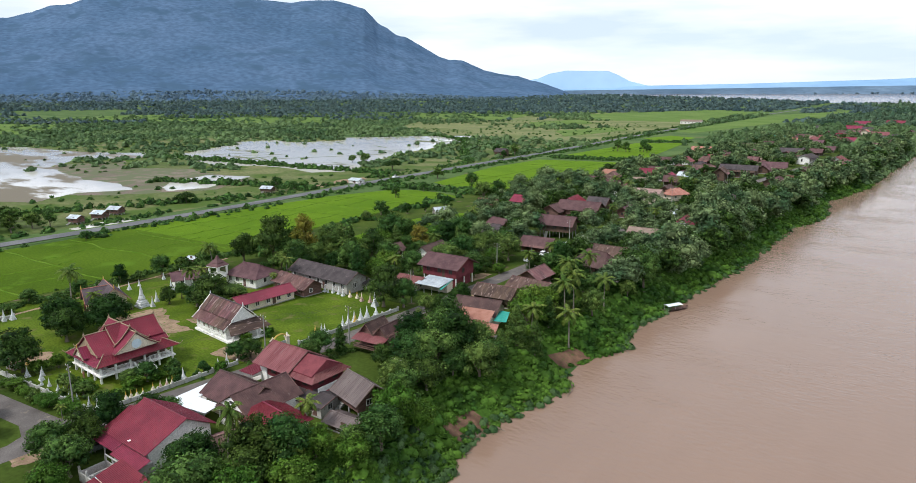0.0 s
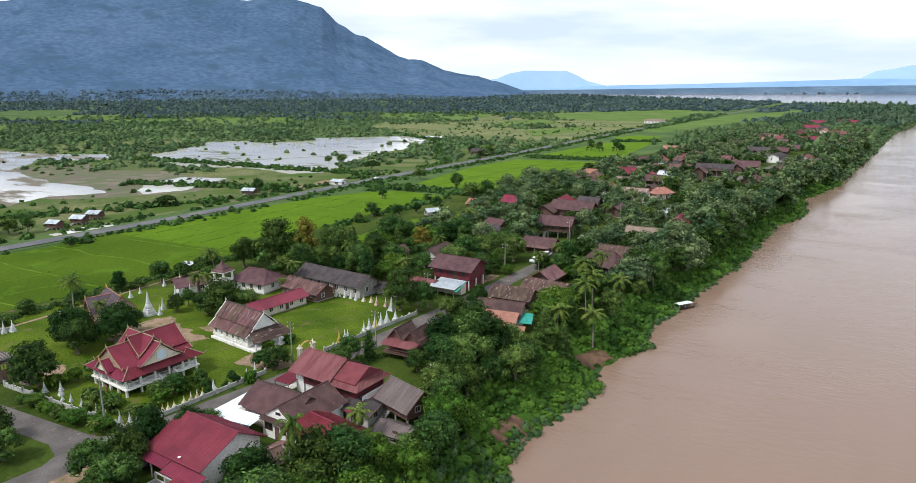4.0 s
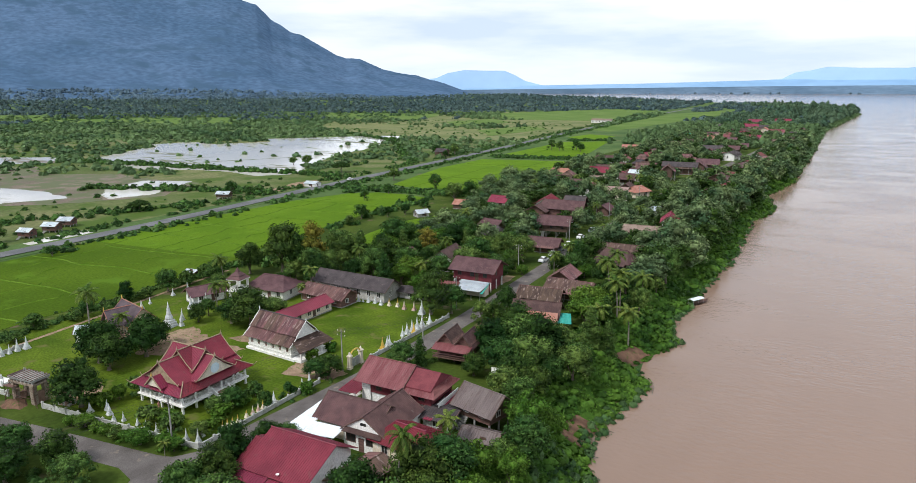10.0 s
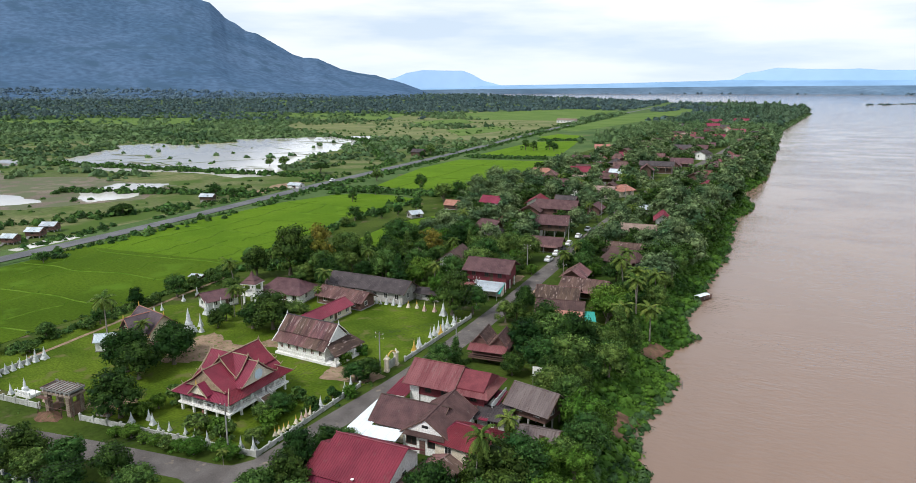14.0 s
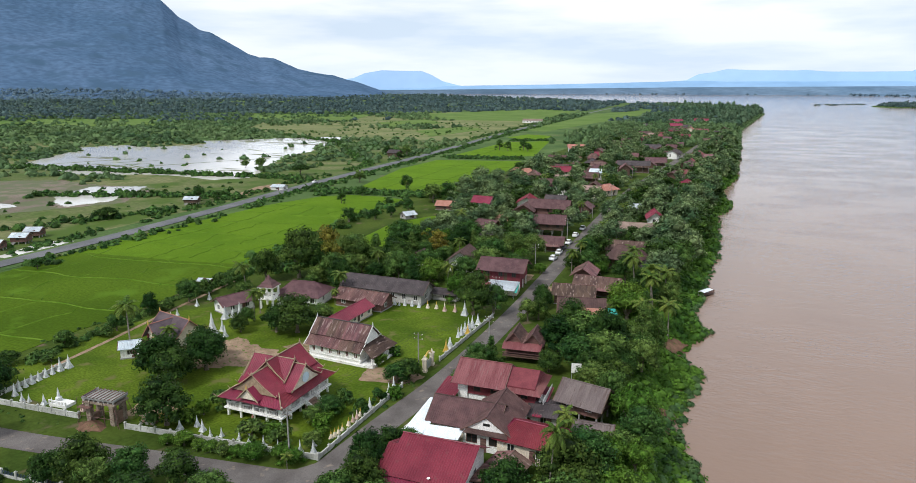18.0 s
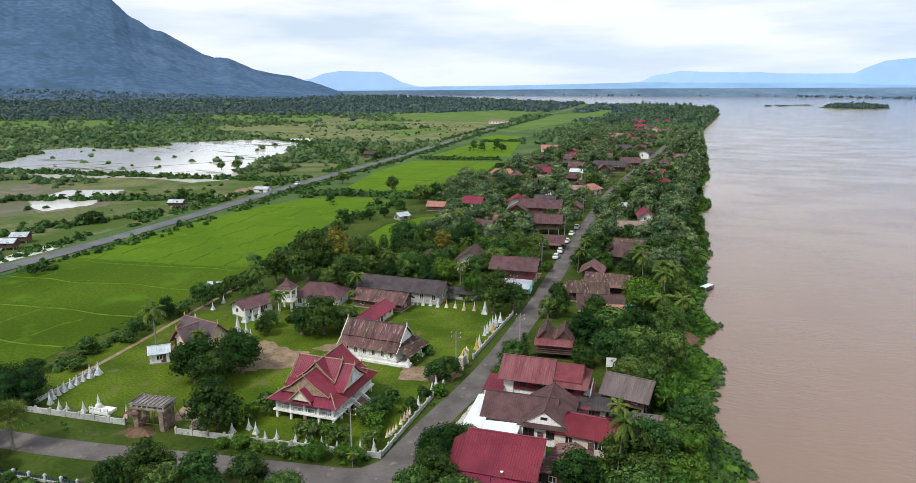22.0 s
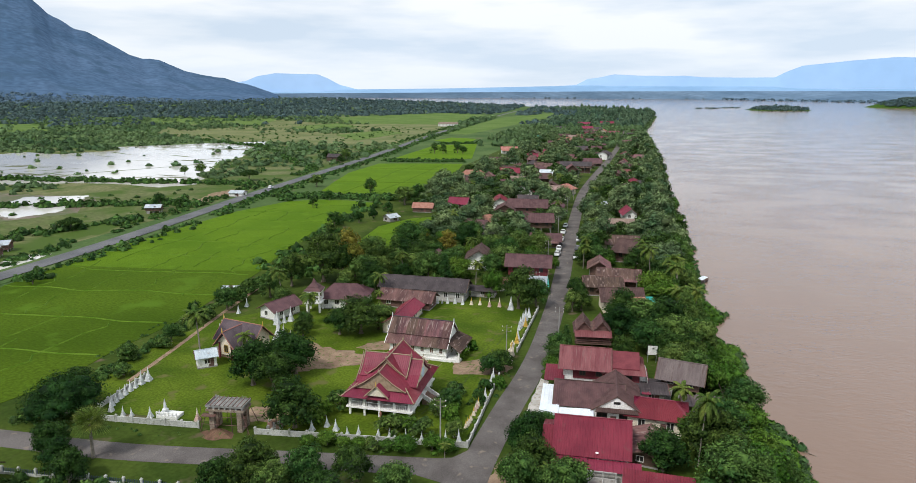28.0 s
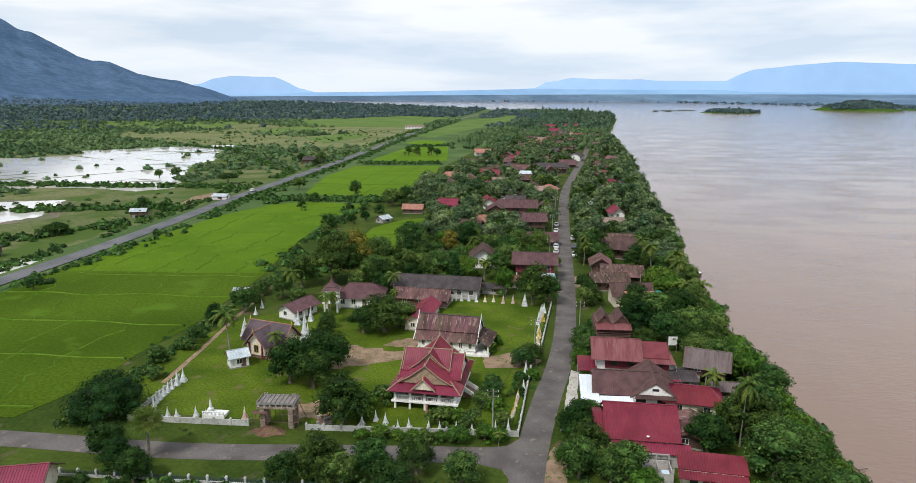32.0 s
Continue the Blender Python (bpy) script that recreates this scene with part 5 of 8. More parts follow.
        part("hip_ridge", fm, TRIM, t)

    def tier(axis, lo, hi, half, ze, zr, sag=0.12, name="roof_panel"):
        """A steep gabled tier: two panels with a slight hollow, broken in two slopes, and trimmed ridge."""
        def P(s, q, z):
            return (q, s, z) if axis == "y" else (s, q, z)
        mid, zm = half * 0.52, ze + (zr - ze) * 0.40
        for q in (-1, 1):
            fm = Form()
            fm.slab(P(lo, q * half, ze), P(hi, q * half, ze), P(hi, q * mid, zm), P(lo, q * mid, zm), 0.08, 0.34, 0.045)
            fm.slab(P(lo, q * mid, zm), P(hi, q * mid, zm), P(hi, 0, zr), P(lo, 0, zr), 0.08, 0.34, 0.045)
            part(name, fm, CRIMSON, t)
        fm = Form().rod(P(lo, 0, zr + 0.06), P(hi, 0, zr + 0.06), 0.10, 6)
        part("ridge_cap", fm, TRIM, t)
        for e in (lo, hi):
            fm = Form()
            for q in (-1, 1):
                fm.rod(P(e, q * half, ze + 0.05), P(e, q * mid, zm + 0.08), 0.085, 5).rod(P(e, q * mid, zm + 0.08), P(e, 0, zr + 0.08), 0.085, 5)
                s = math.copysign(0.35, e)
                fm.rod(P(e, q * half, ze + 0.05), P(e + s * 0.3, q * (half + 0.3), ze + 0.55), 0.07, 5)
            part("barge_board", fm, TRIM, t)
            part("finial", Form().lathe(*P(e, 0, 0)[:2], [(0.14, zr), (0.18, zr + 0.25), (0.06, zr + 0.45), (0.01, zr + 0.85)], 6), TRIM, t)

    def gable_wall(axis, at, half, ze, zr, material, name="tympanum"):
        def P(s, q, z):
            return (q, s, z) if axis == "y" else (s, q, z)
        k = math.copysign(0.12, -at)
        mid, zm = half * 0.52, ze + (zr - ze) * 0.40
        ring = [(-half, ze), (half, ze), (mid, zm), (0, zr), (-mid, zm)]
        fm = Form()
        fm.add([P(at, q, z) for q, z in ring] + [P(at + k, q, z) for q, z in ring], [(0, 1, 2, 3, 4), (9, 8, 7, 6, 5)] + [(i, (i + 1) % 5, (i + 1) % 5 + 5, i + 5) for i in range(5)])
        return part(name, fm, material, t)
    tier("y", -6.9, 6.9, 4.6, 4.55, 7.55)
    tier("y", -3.0, 6.6, 3.6, 5.4, 8.35)
    tier("x", -5.2, 5.8, 4.3, 4.5, 7.6)
    tier("x", -4.8, 3.6, 3.3, 5.3, 8.2)
    gable_wall("y", -6.6, 4.3, 4.5, 7.35, TRIM), gable_wall("y", 6.6, 4.3, 4.5, 7.35, TRIM)
    gable_wall("x", 5.5, 4.0, 4.45, 7.4, CREAM), gable_wall("x", -4.9, 4.0, 4.45, 7.4, CREAM)
    gable_wall("y", -2.7, 3.3, 5.4, 8.1, TRIM), gable_wall("x", 3.3, 3.0, 5.3, 8.0, TRIM)
    fm = Form()
    fm.add([(5.62 + 0.03 * j, 0.95 * math.cos(6.283 * i / 18), 5.55 + 0.85 * math.sin(6.283 * i / 18)) for j in range(2) for i in range(18)], [tuple(range(18, 36))] + [(i, (i + 1) % 18, (i + 1) % 18 + 18, i + 18) for i in range(18)])
    part("medallion", fm, BLUE_TILE, t, "pale blue round medallion")
    # small porch gable over the front
    for q in (-1, 1):
        fm = Form()
        fm.slab((q * 1.9, -8.3, 4.0), (q * 1.9, -5.6, 4.0), (0, -5.6, 5.75), (0, -8.3, 5.75), 0.08, 0.34, 0.045)
        part("porch_panel", fm, CRIMSON, t)
    fm = Form()
    for q in (-1, 1):
        fm.rod((q * 2.1, -8.35, 3.9), (0, -8.35, 5.85), 0.12, 5)
    part("barge_board", fm, TRIM, t)
    part("tympanum", Form().add([(-1.7, -8.1, 4.05), (1.7, -8.1, 4.05), (0, -8.1, 5.6), (-1.7, -8.0, 4.05), (1.7, -8.0, 4.05), (0, -8.0, 5.6)], [(0, 1, 2), (5, 4, 3), (0, 3, 4, 1), (1, 4, 5, 2), (2, 5, 3, 0)]), CREAM, t)
    part("finial", Form().lathe(0, -8.35, [(0.10, 5.7), (0.13, 5.95), (0.01, 6.7)], 6), GOLD, t)
    part("serpent_figure", Form().lathe(0.6, -8.0, [(0.28, 0), (0.22, 0.5), (0.16, 0.9), (0.22, 1.2), (0.05, 1.6)], 7), SALMON, t, "small painted guardian carving by the front")


    t.scale = (0.955, 0.935, 1.0)


temple_hall()


def ordination_hall():
    t = thing("old_temple", -16.3, 34.8, 0, -3, "old white temple with a patched rusty two-tier roof", "temple")
    HOUSES.append((-16.3, 34.8, 9.0))
    part("plinth", Form().box(-6.3, -4.3, 0, 6.9, 4.3, 0.45), PLASTER, t)
    body(t, 11.6, 7.8, 0.45, 2.85, 2.9, PLASTER)
    for e in (-5.9, 5.85):
        fm = Form().add([(e + q, y, z) for q in (0, 0.1) for y, z in ((-3.5, 3.3), (3.5, 3.3), (2.3, 4.2), (0, 6.55), (-2.3, 4.2))], [(4, 3, 2, 1, 0), (5, 6, 7, 8, 9)] + [(i, (i + 1) % 5, (i + 1) % 5 + 5, i + 5) for i in range(5)])
        part("tympanum", fm, PLASTER, t)
    part("cornice", Form().box(-5.95, -4.02, 0.95, 5.95, 4.02, 1.12), PLASTER, t)
    for x in np.linspace(-4.8, 4.8, 6):
        for s in (-1, 1):
            window(t, x, s * 3.9, 1.95, 0.62, 0.95, 0 if s < 0 else 180, PLASTER, WOOD)
            part("pilaster", Form().box(x - 0.98, s * 3.9 - 0.1, 0.45, x - 0.78, s * 3.9 + 0.1, 2.75), PLASTER, t)
    for nm, half_o, zo, half_i, zi, lo, hi in (("lower_roof", 4.55, 2.7, 2.3, 4.3, -6.6, 6.3), ("upper_roof", 2.75, 4.25, 0.0, 6.75, -6.6, 6.2)):
        for s in (-1, 1):
            k = 7
            for i in range(k):
                a, b = lo + (hi - lo) * i / k, lo + (hi - lo) * (i + 1) / k
                dz = 0.04 * ((i * 7 + (s > 0) * 3) % 4 - 1.5) / 1.5
                fm = Form()
                fm.slab((a, s * half_o, zo + dz), (b + 0.05, s * half_o, zo + dz), (b + 0.05, s * half_i, zi + dz), (a, s * half_i, zi + dz), 0.05, 0.3, 0.04)
                part(nm, fm, RUST_ROOF, t)
    part("ridge_cap", Form().rod((-6.7, 0, 6.8), (6.3, 0, 6.8), 0.12, 6), GREY_ROOF, t)
    for e in (-6.65, 6.25):
        fm = Form()
        for s in (-1, 1):
            fm.rod((e, s * 2.8, 4.2), (e, 0, 6.8), 0.09, 5).rod((e, s * 4.6, 2.65), (e, s * 2.3, 4.3), 0.09, 5)
        part("barge_board", fm, PLASTER, t)
        part("finial", Form().lathe(e, 0, [(0.12, 6.7), (0.14, 6.95), (0.02, 7.6)], 6), STUPA_WHITE, t)
    fm = Form()
    fm.slab((8.9, -4.6, 2.15), (8.9, 4.6, 2.15), (6.0, 3.6, 3.75), (6.0, -3.6, 3.75), 0.07, 0.3, 0.04)
    part("porch_roof", fm, RUST_ROOF, t)
    part("porch_floor", Form().box(5.9, -4.1, 0, 8.6, 4.1, 0.5), PLASTER, t)
    for y in (-3.9, -1.5, 1.5, 3.9):
        part("column", Form().lathe(8.4, y, [(0.2, 0.5), (0.17, 2.1), (0.24, 2.2)], 8), PLASTER, t)
    part("door", Form().box(5.8, -0.6, 0.5, 5.88, 0.6, 2.4), WOOD, t)


ordination_hall()

# ---- compound buildings ----
house(-25.6, 50, 88, 14.5, 4.2, 2.3, 1.2, CRIMSON, CREAM, "long open shed with a crimson sheet roof", wins=5, over=0.6)
house(-43.2, 59.5, 8, 10.5, 8, 3.0, 2.2, MAROON_ROOF, PLASTER, "white monks' house with a brown hip roof", hip=3.0, wins=4)
house(-26.3, 70.5, 0, 21.5, 6.5, 3.2, 1.9, GREY_ROOF, GREY_WALL, "long grey-walled school building with a brown-grey roof", wins=7)
house(-28.2, 62.2, -3, 12.5, 5.2, 2.4, 1.5, RUST_ROOF, WOOD, "open wooden shed with a rusty brown roof", wins=3)
house(-55.0, 48.2, 70, 7.5, 4.8, 2.5, 1.3, MAROON_ROOF, PLASTER, "small white hut with a maroon roof", wins=2)
house(-54.3, 18.0, 40, 3.4, 2.8, 2.3, 0.9, PALE_ROOF, PLASTER, "tiny white shrine hut with a pale zinc roof", wins=1, over=0.4)
house(-12.0, 75.0, 0, 6, 4.0, 1.9, 0.5, GREY_ROOF, GREY_WALL, "low grey open shelter beyond the lawn", wins=1, name="shelter")


def chapel():
    t = thing("chapel", -51.4, 26.6, 0, -12, "small ornate chapel with purple-brown roofs and red trim", "temple")
    HOUSES.append((-51.4, 26.6, 6.5))
    part("plinth", Form().box(-4.6, -4.6, 0, 4.6, 3.6, 0.7), BRICK_MAT, t)
    body(t, 8.4, 5.2, 0.7, 3.4, 2.3, CREAM)
    gable_roof(t, 8.4, 5.2, 3.4, 2.5, 0.8, PURPLE_ROOF, 0.4, cap=SALMON)
    body(t, 5.0, 3.8, 0.7, 3.3, 1.9, CREAM, 0, -2.4, along="y", name="front_wall")
    gable_roof(t, 4.6, 4.0, 3.3, 2.3, 0.7, PURPLE_ROOF, 0.4, x0=0, y0=-2.7, cap=SALMON, along="y", name="front_roof")
    for x in (-1.5, 1.5):
        part("column", Form().lathe(x, -5.1, [(0.22, 0), (0.16, 0.8), (0.15, 2.9), (0.24, 3.2)], 8), MAROON_WALL, t)
    window(t, 0, -4.92, 2.0, 0.9, 1.4, 0, GOLD)
    for x in (-3.0, 3.0):
        window(t, x, -2.6, 2.1, 0.8, 1.3, 0, GOLD)
    window(t, 4.2, 0, 2.1, 0.8, 1.3, 90, GOLD)
    for x, y, z in ((-5, 0, 5.9), (5, 0, 5.9), (0, -5.7, 5.6)):
        part("finial", Form().lathe(x, y, [(0.12, z - 0.1), (0.15, z + 0.15), (0.02, z + 0.9)], 6), GOLD, t)


chapel()


def bell_tower():
    t = thing("drum_tower", -48.4, 52.8, 0, 10, "white two-storey drum tower with arched openings", "tower")
    HOUSES.append((-48.4, 52.8, 2.5))
    for x in (-1.5, 1.5):
        for y in (-1.5, 1.5):
            part("column", Form().box(x - 0.2, y - 0.2, 0, x + 0.2, y + 0.2, 5.2), PLASTER, t)
    for z in (2.3, 5.1):
        part("slab", Form().box(-2.0, -2.0, z, 2.0, 2.0, z + 0.25), PLASTER, t)
    for a in range(4):
        fm = Form().box(-1.5, -1.58, 2.55, 1.5, -1.45, 3.2)
        part("parapet", fm, PLASTER, t).matrix_basis = pose(0, 0, 0, 0, 0, 90 * a)
    part("roof", Form().lathe(0, 0, [(2.1, 5.35), (1.3, 6.0), (1.35, 6.1), (0.5, 6.9), (0.05, 8.0)], square=True), BROWN_ROOF, t)


bell_tower()


def stupa_model(x, y, h, material, label, tip=GOLD, turn=0.0, fat=1.0):
    t = thing("stupa", x, y, 0, turn, label, "stupa", "stupas of the compound")
    r = 0.19 * h * fat
    part("base", Form().lathe(0, 0, [(r, 0), (r, 0.09 * h), (r * 0.84, 0.10 * h), (r * 0.84, 0.19 * h), (r * 0.68, 0.20 * h), (r * 0.68, 0.28 * h), (r * 0.5, 0.30 * h)], square=True), material, t)
    part("bell", Form().lathe(0, 0, [(r * 0.60, 0.30 * h), (r * 0.70, 0.36 * h), (r * 0.55, 0.45 * h), (r * 0.40, 0.50 * h), (r * 0.45, 0.53 * h)], 10), material, t)
    part("spire", Form().lathe(0, 0, [(r * 0.40, 0.53 * h), (r * 0.28, 0.66 * h), (r * 0.32, 0.68 * h), (r * 0.17, 0.80 * h), (r * 0.03, 1.0 * h)], 8), tip, t)
    return t


S_W = stupa_model(-3.4, 64.9, 3.7, STUPA_WHITE, "tall whitewashed stupa at the end of the lawn", STUPA_WHITE)
S_G = stupa_model(-1.2, 5.9, 1.5, CREAM, "small cream and gold stupa by the wall", GOLD)
S_Y = stupa_model(1.2, 43.4, 2.7, GOLD, "golden stupa beside the gate", GOLD)
S_P = stupa_model(-0.9, 11.6, 1.5, FADED_PINK, "small faded pink stupa by the wall", CREAM)


def stupa(src, x, y, h, base, fat=1.0, label=""):
    c = copy_thing(src, pose(x, y, 0.0, 0, 0, (x * 37 + y * 11) % 14 - 7) @ Matrix.Diagonal((h / base * fat, h / base * fat, h / base, 1)))
    if label:
        c["label"] = label
    return c


WL = "whitewashed stupa with weathered grey stains"
for x, y, h in ((0.0, 15.3, 2.7), (-0.2, 22.1, 2.2), (-0.2, 23.9, 2.6), (1.0, 46, 2.2), (0.5, 51.4, 2.3), (0.6, 52.9, 2.5), (0.8, 54.5, 2.8), (0.9, 56.3, 2.9), (1.1, 58, 2.9), (1.5, 60.4, 2.5), (1.2, 45.0, 2.5),
                (-60.3, 9.3, 2.6), (-60.5, 7.7, 2.8), (-60.5, 6.2, 2.0), (-60.4, 4.8, 2.0), (-60.3, 3.4, 1.9), (-60.1, 2.0, 2.0), (-59.8, 0.6, 1.8), (-59.4, -0.8, 2.2), (-58.2, -2.4, 2.4), (-55.3, -3.2, 1.8), (-53.9, -3.0, 1.5), (-50.7, -2.7, 2.0), (-49.2, -2.4, 1.5),
                (-50.5, 44.6, 3.6), (-52.4, 41.9, 3.2), (-51.5, 43.4, 2.6), (-53.9, 43.9, 2.4), (-47.5, 35.5, 3.0), (-46.5, 31.5, 5.6), (-44.6, 33.0, 2.6), (-64, 39.5, 1.8), (-64.9, 46.6, 2.0), (-65.7, 51.6, 2.2), (-61, 33.0, 2.6), (-62.5, 36.2, 2.2),
                (-34.5, 66.0, 3.0), (-21.8, 65.5, 1.9), (-19.3, 66, 2.0), (-17.5, 66.3, 2.0), (-15.5, 65.9, 1.9), (-20.6, 65.6, 1.3),
                (-23.9, -0.6, 2.0), (-22.2, 1.2, 1.9), (-20.4, 0.4, 2.0), (-18.2, -0.4, 1.5), (-16.6, 0.2, 1.6), (-13.5, 0.4, 1.6), (-11.8, 0.6, 1.4), (-9.2, 0.5, 1.7), (-6.8, 0.7, 1.5), (-3.2, 1.0, 2.0), (-1.3, 1.5, 2.2), (-2.2, 3.0, 1.6)):
    stupa(S_W, x, y, h, 3.7, 1.0 + 0.15 * math.sin(7 * x + y), WL)
for x, y, h in ((-1.1, 6.7, 1.5), (-1.0, 7.6, 1.4), (-0.95, 8.6, 1.3), (-0.9, 10.3, 1.5), (-0.8, 13.7, 1.6), (-13.4, 66.3, 2.0), (-11.3, 66.7, 2.0)):
    stupa(S_G, x, y, h, 1.5, 1.05)
for x, y, h in ((-0.85, 12.7, 1.6), (-0.6, 14.4, 1.3), (-8.8, 65.8, 2.3), (-6.4, 66.3, 2.3), (-42.8, -1.8, 2.2)):
    stupa(S_P, x, y, h, 1.5, 1.0)
stupa(S_Y, 1.6, 54.0, 2.4, 2.7), stupa(S_Y, -30.0, 1.6, 1.7, 2.7)


def tomb():
    t = thing("tomb_platform", -47.9, -1.6, 0, 4, "low white railed platform with a small stupa", "tomb")
    part("platform", Form().box(-1.8, -1.0, 0, 1.8, 1.0, 0.5), PLASTER, t)
    for x in np.linspace(-1.7, 1.7, 6):
        part("post", Form().box(x - 0.08, -1.0, 0.5, x + 0.08, -0.84, 1.0), PLASTER, t)
    part("rail", Form().box(-1.8, -1.0, 1.0, 1.8, -0.84, 1.1), PLASTER, t)
    part("spire", Form().lathe(-0.9, 0.2, [(0.5, 0.5), (0.5, 1.1), (0.25, 1.3), (0.18, 2.0), (0.02, 2.9)], 8), STUPA_WHITE, t)


tomb()


def wall_run(name, a, b, h, step, label, material=OLD_WALL, picket=0.0):
    """A low boundary wall with piers; picket > 0 puts slender pales between them."""
    d = Vector((b[0] - a[0], b[1] - a[1]))
    turn = math.degrees(math.atan2(d.y, d.x))
    t = thing(name, a[0], a[1], 0, turn, label, "wall")
    L, n = d.length, max(1, round(d.length / step))
    low = h if not picket else h * 0.4
    for i in range(n):
        part("panel", Form().box(L * i / n + 0.13, -0.07, 0, L * (i + 1) / n - 0.13, 0.07, low - 0.08), material, t)
        part("coping", Form().box(L * i / n + 0.1, -0.1, low - 0.08, L * (i + 1) / n - 0.1, 0.1, low), material, t)
        if picket:
            fm = Form()
            k = int(L / n / picket)
            for j in range(1, k):
                x = L * i / n + L / n * j / k
                fm.box(x - 0.04, -0.03, low, x + 0.04, 0.03, h)
            part("pales", fm, CAR_BLUE, t)
    for i in range(n + 1):
        x = L * i / n
        part("pier", Form().box(x - 0.14, -0.14, 0, x + 0.14, 0.14, h + 0.12).lathe(x, 0, [(0.17, h + 0.12), (0.17, h + 0.2), (0.02, h + 0.38)], square=True), material, t)
    return t


wall_run("compound_wall", (-60.5, -5.6), (-41.2, -3.9), 0.95, 2.7, "low white plastered compound wall")
wall_run("compound_wall", (-31.8, -3.5), (0.3, 0.2), 0.9, 2.7, "low white plastered wall, greyed with age")
wall_run("compound_wall", (0.3, 0.5), (0.6, 25.5), 0.75, 2.5, "low white wall beside the street")
wall_run("compound_wall", (2.0, 38.5), (3.0, 66), 0.8, 2.5, "low white wall beside the street")
wall_run("compound_wall", (-60.6, -4.8), (-61.6, 10), 0.8, 2.5, "low white wall along the field side")
wall_run("picket_fence", (-62, -21.5), (-16, -17.5), 0.95, 2.6, "white pier fence with dark blue railings", picket=0.25)


def road_gate():
    t = thing("temple_gate", 1.4, 34.6, 0, 92, "cream gateway with two pillars and a scrolled arch", "gate")
    for x in (-1.7, 1.7):
        part("pillar", Form().lathe(x, 0, [(0.42, 0), (0.42, 0.4), (0.32, 0.45), (0.32, 2.3), (0.45, 2.4), (0.45, 2.55), (0.2, 2.8), (0.04, 3.3)], square=True), CREAM, t)
    fm = Form()
    n = 12
    for i in range(n):
        a, b = math.pi * i / n, math.pi * (i + 1) / n
        fm.rod((-1.5 * math.cos(a), 0, 2.3 + 1.0 * math.sin(a)), (-1.5 * math.cos(b), 0, 2.3 + 1.0 * math.sin(b)), 0.16, 5)
    part("arch", fm, GOLD, t)
    for x in (-0.75, 0.75):
        part("gate_leaf", Form().box(x - 0.7, -0.03, 0.1, x + 0.7, 0.03, 1.8), METAL, t)


road_gate()


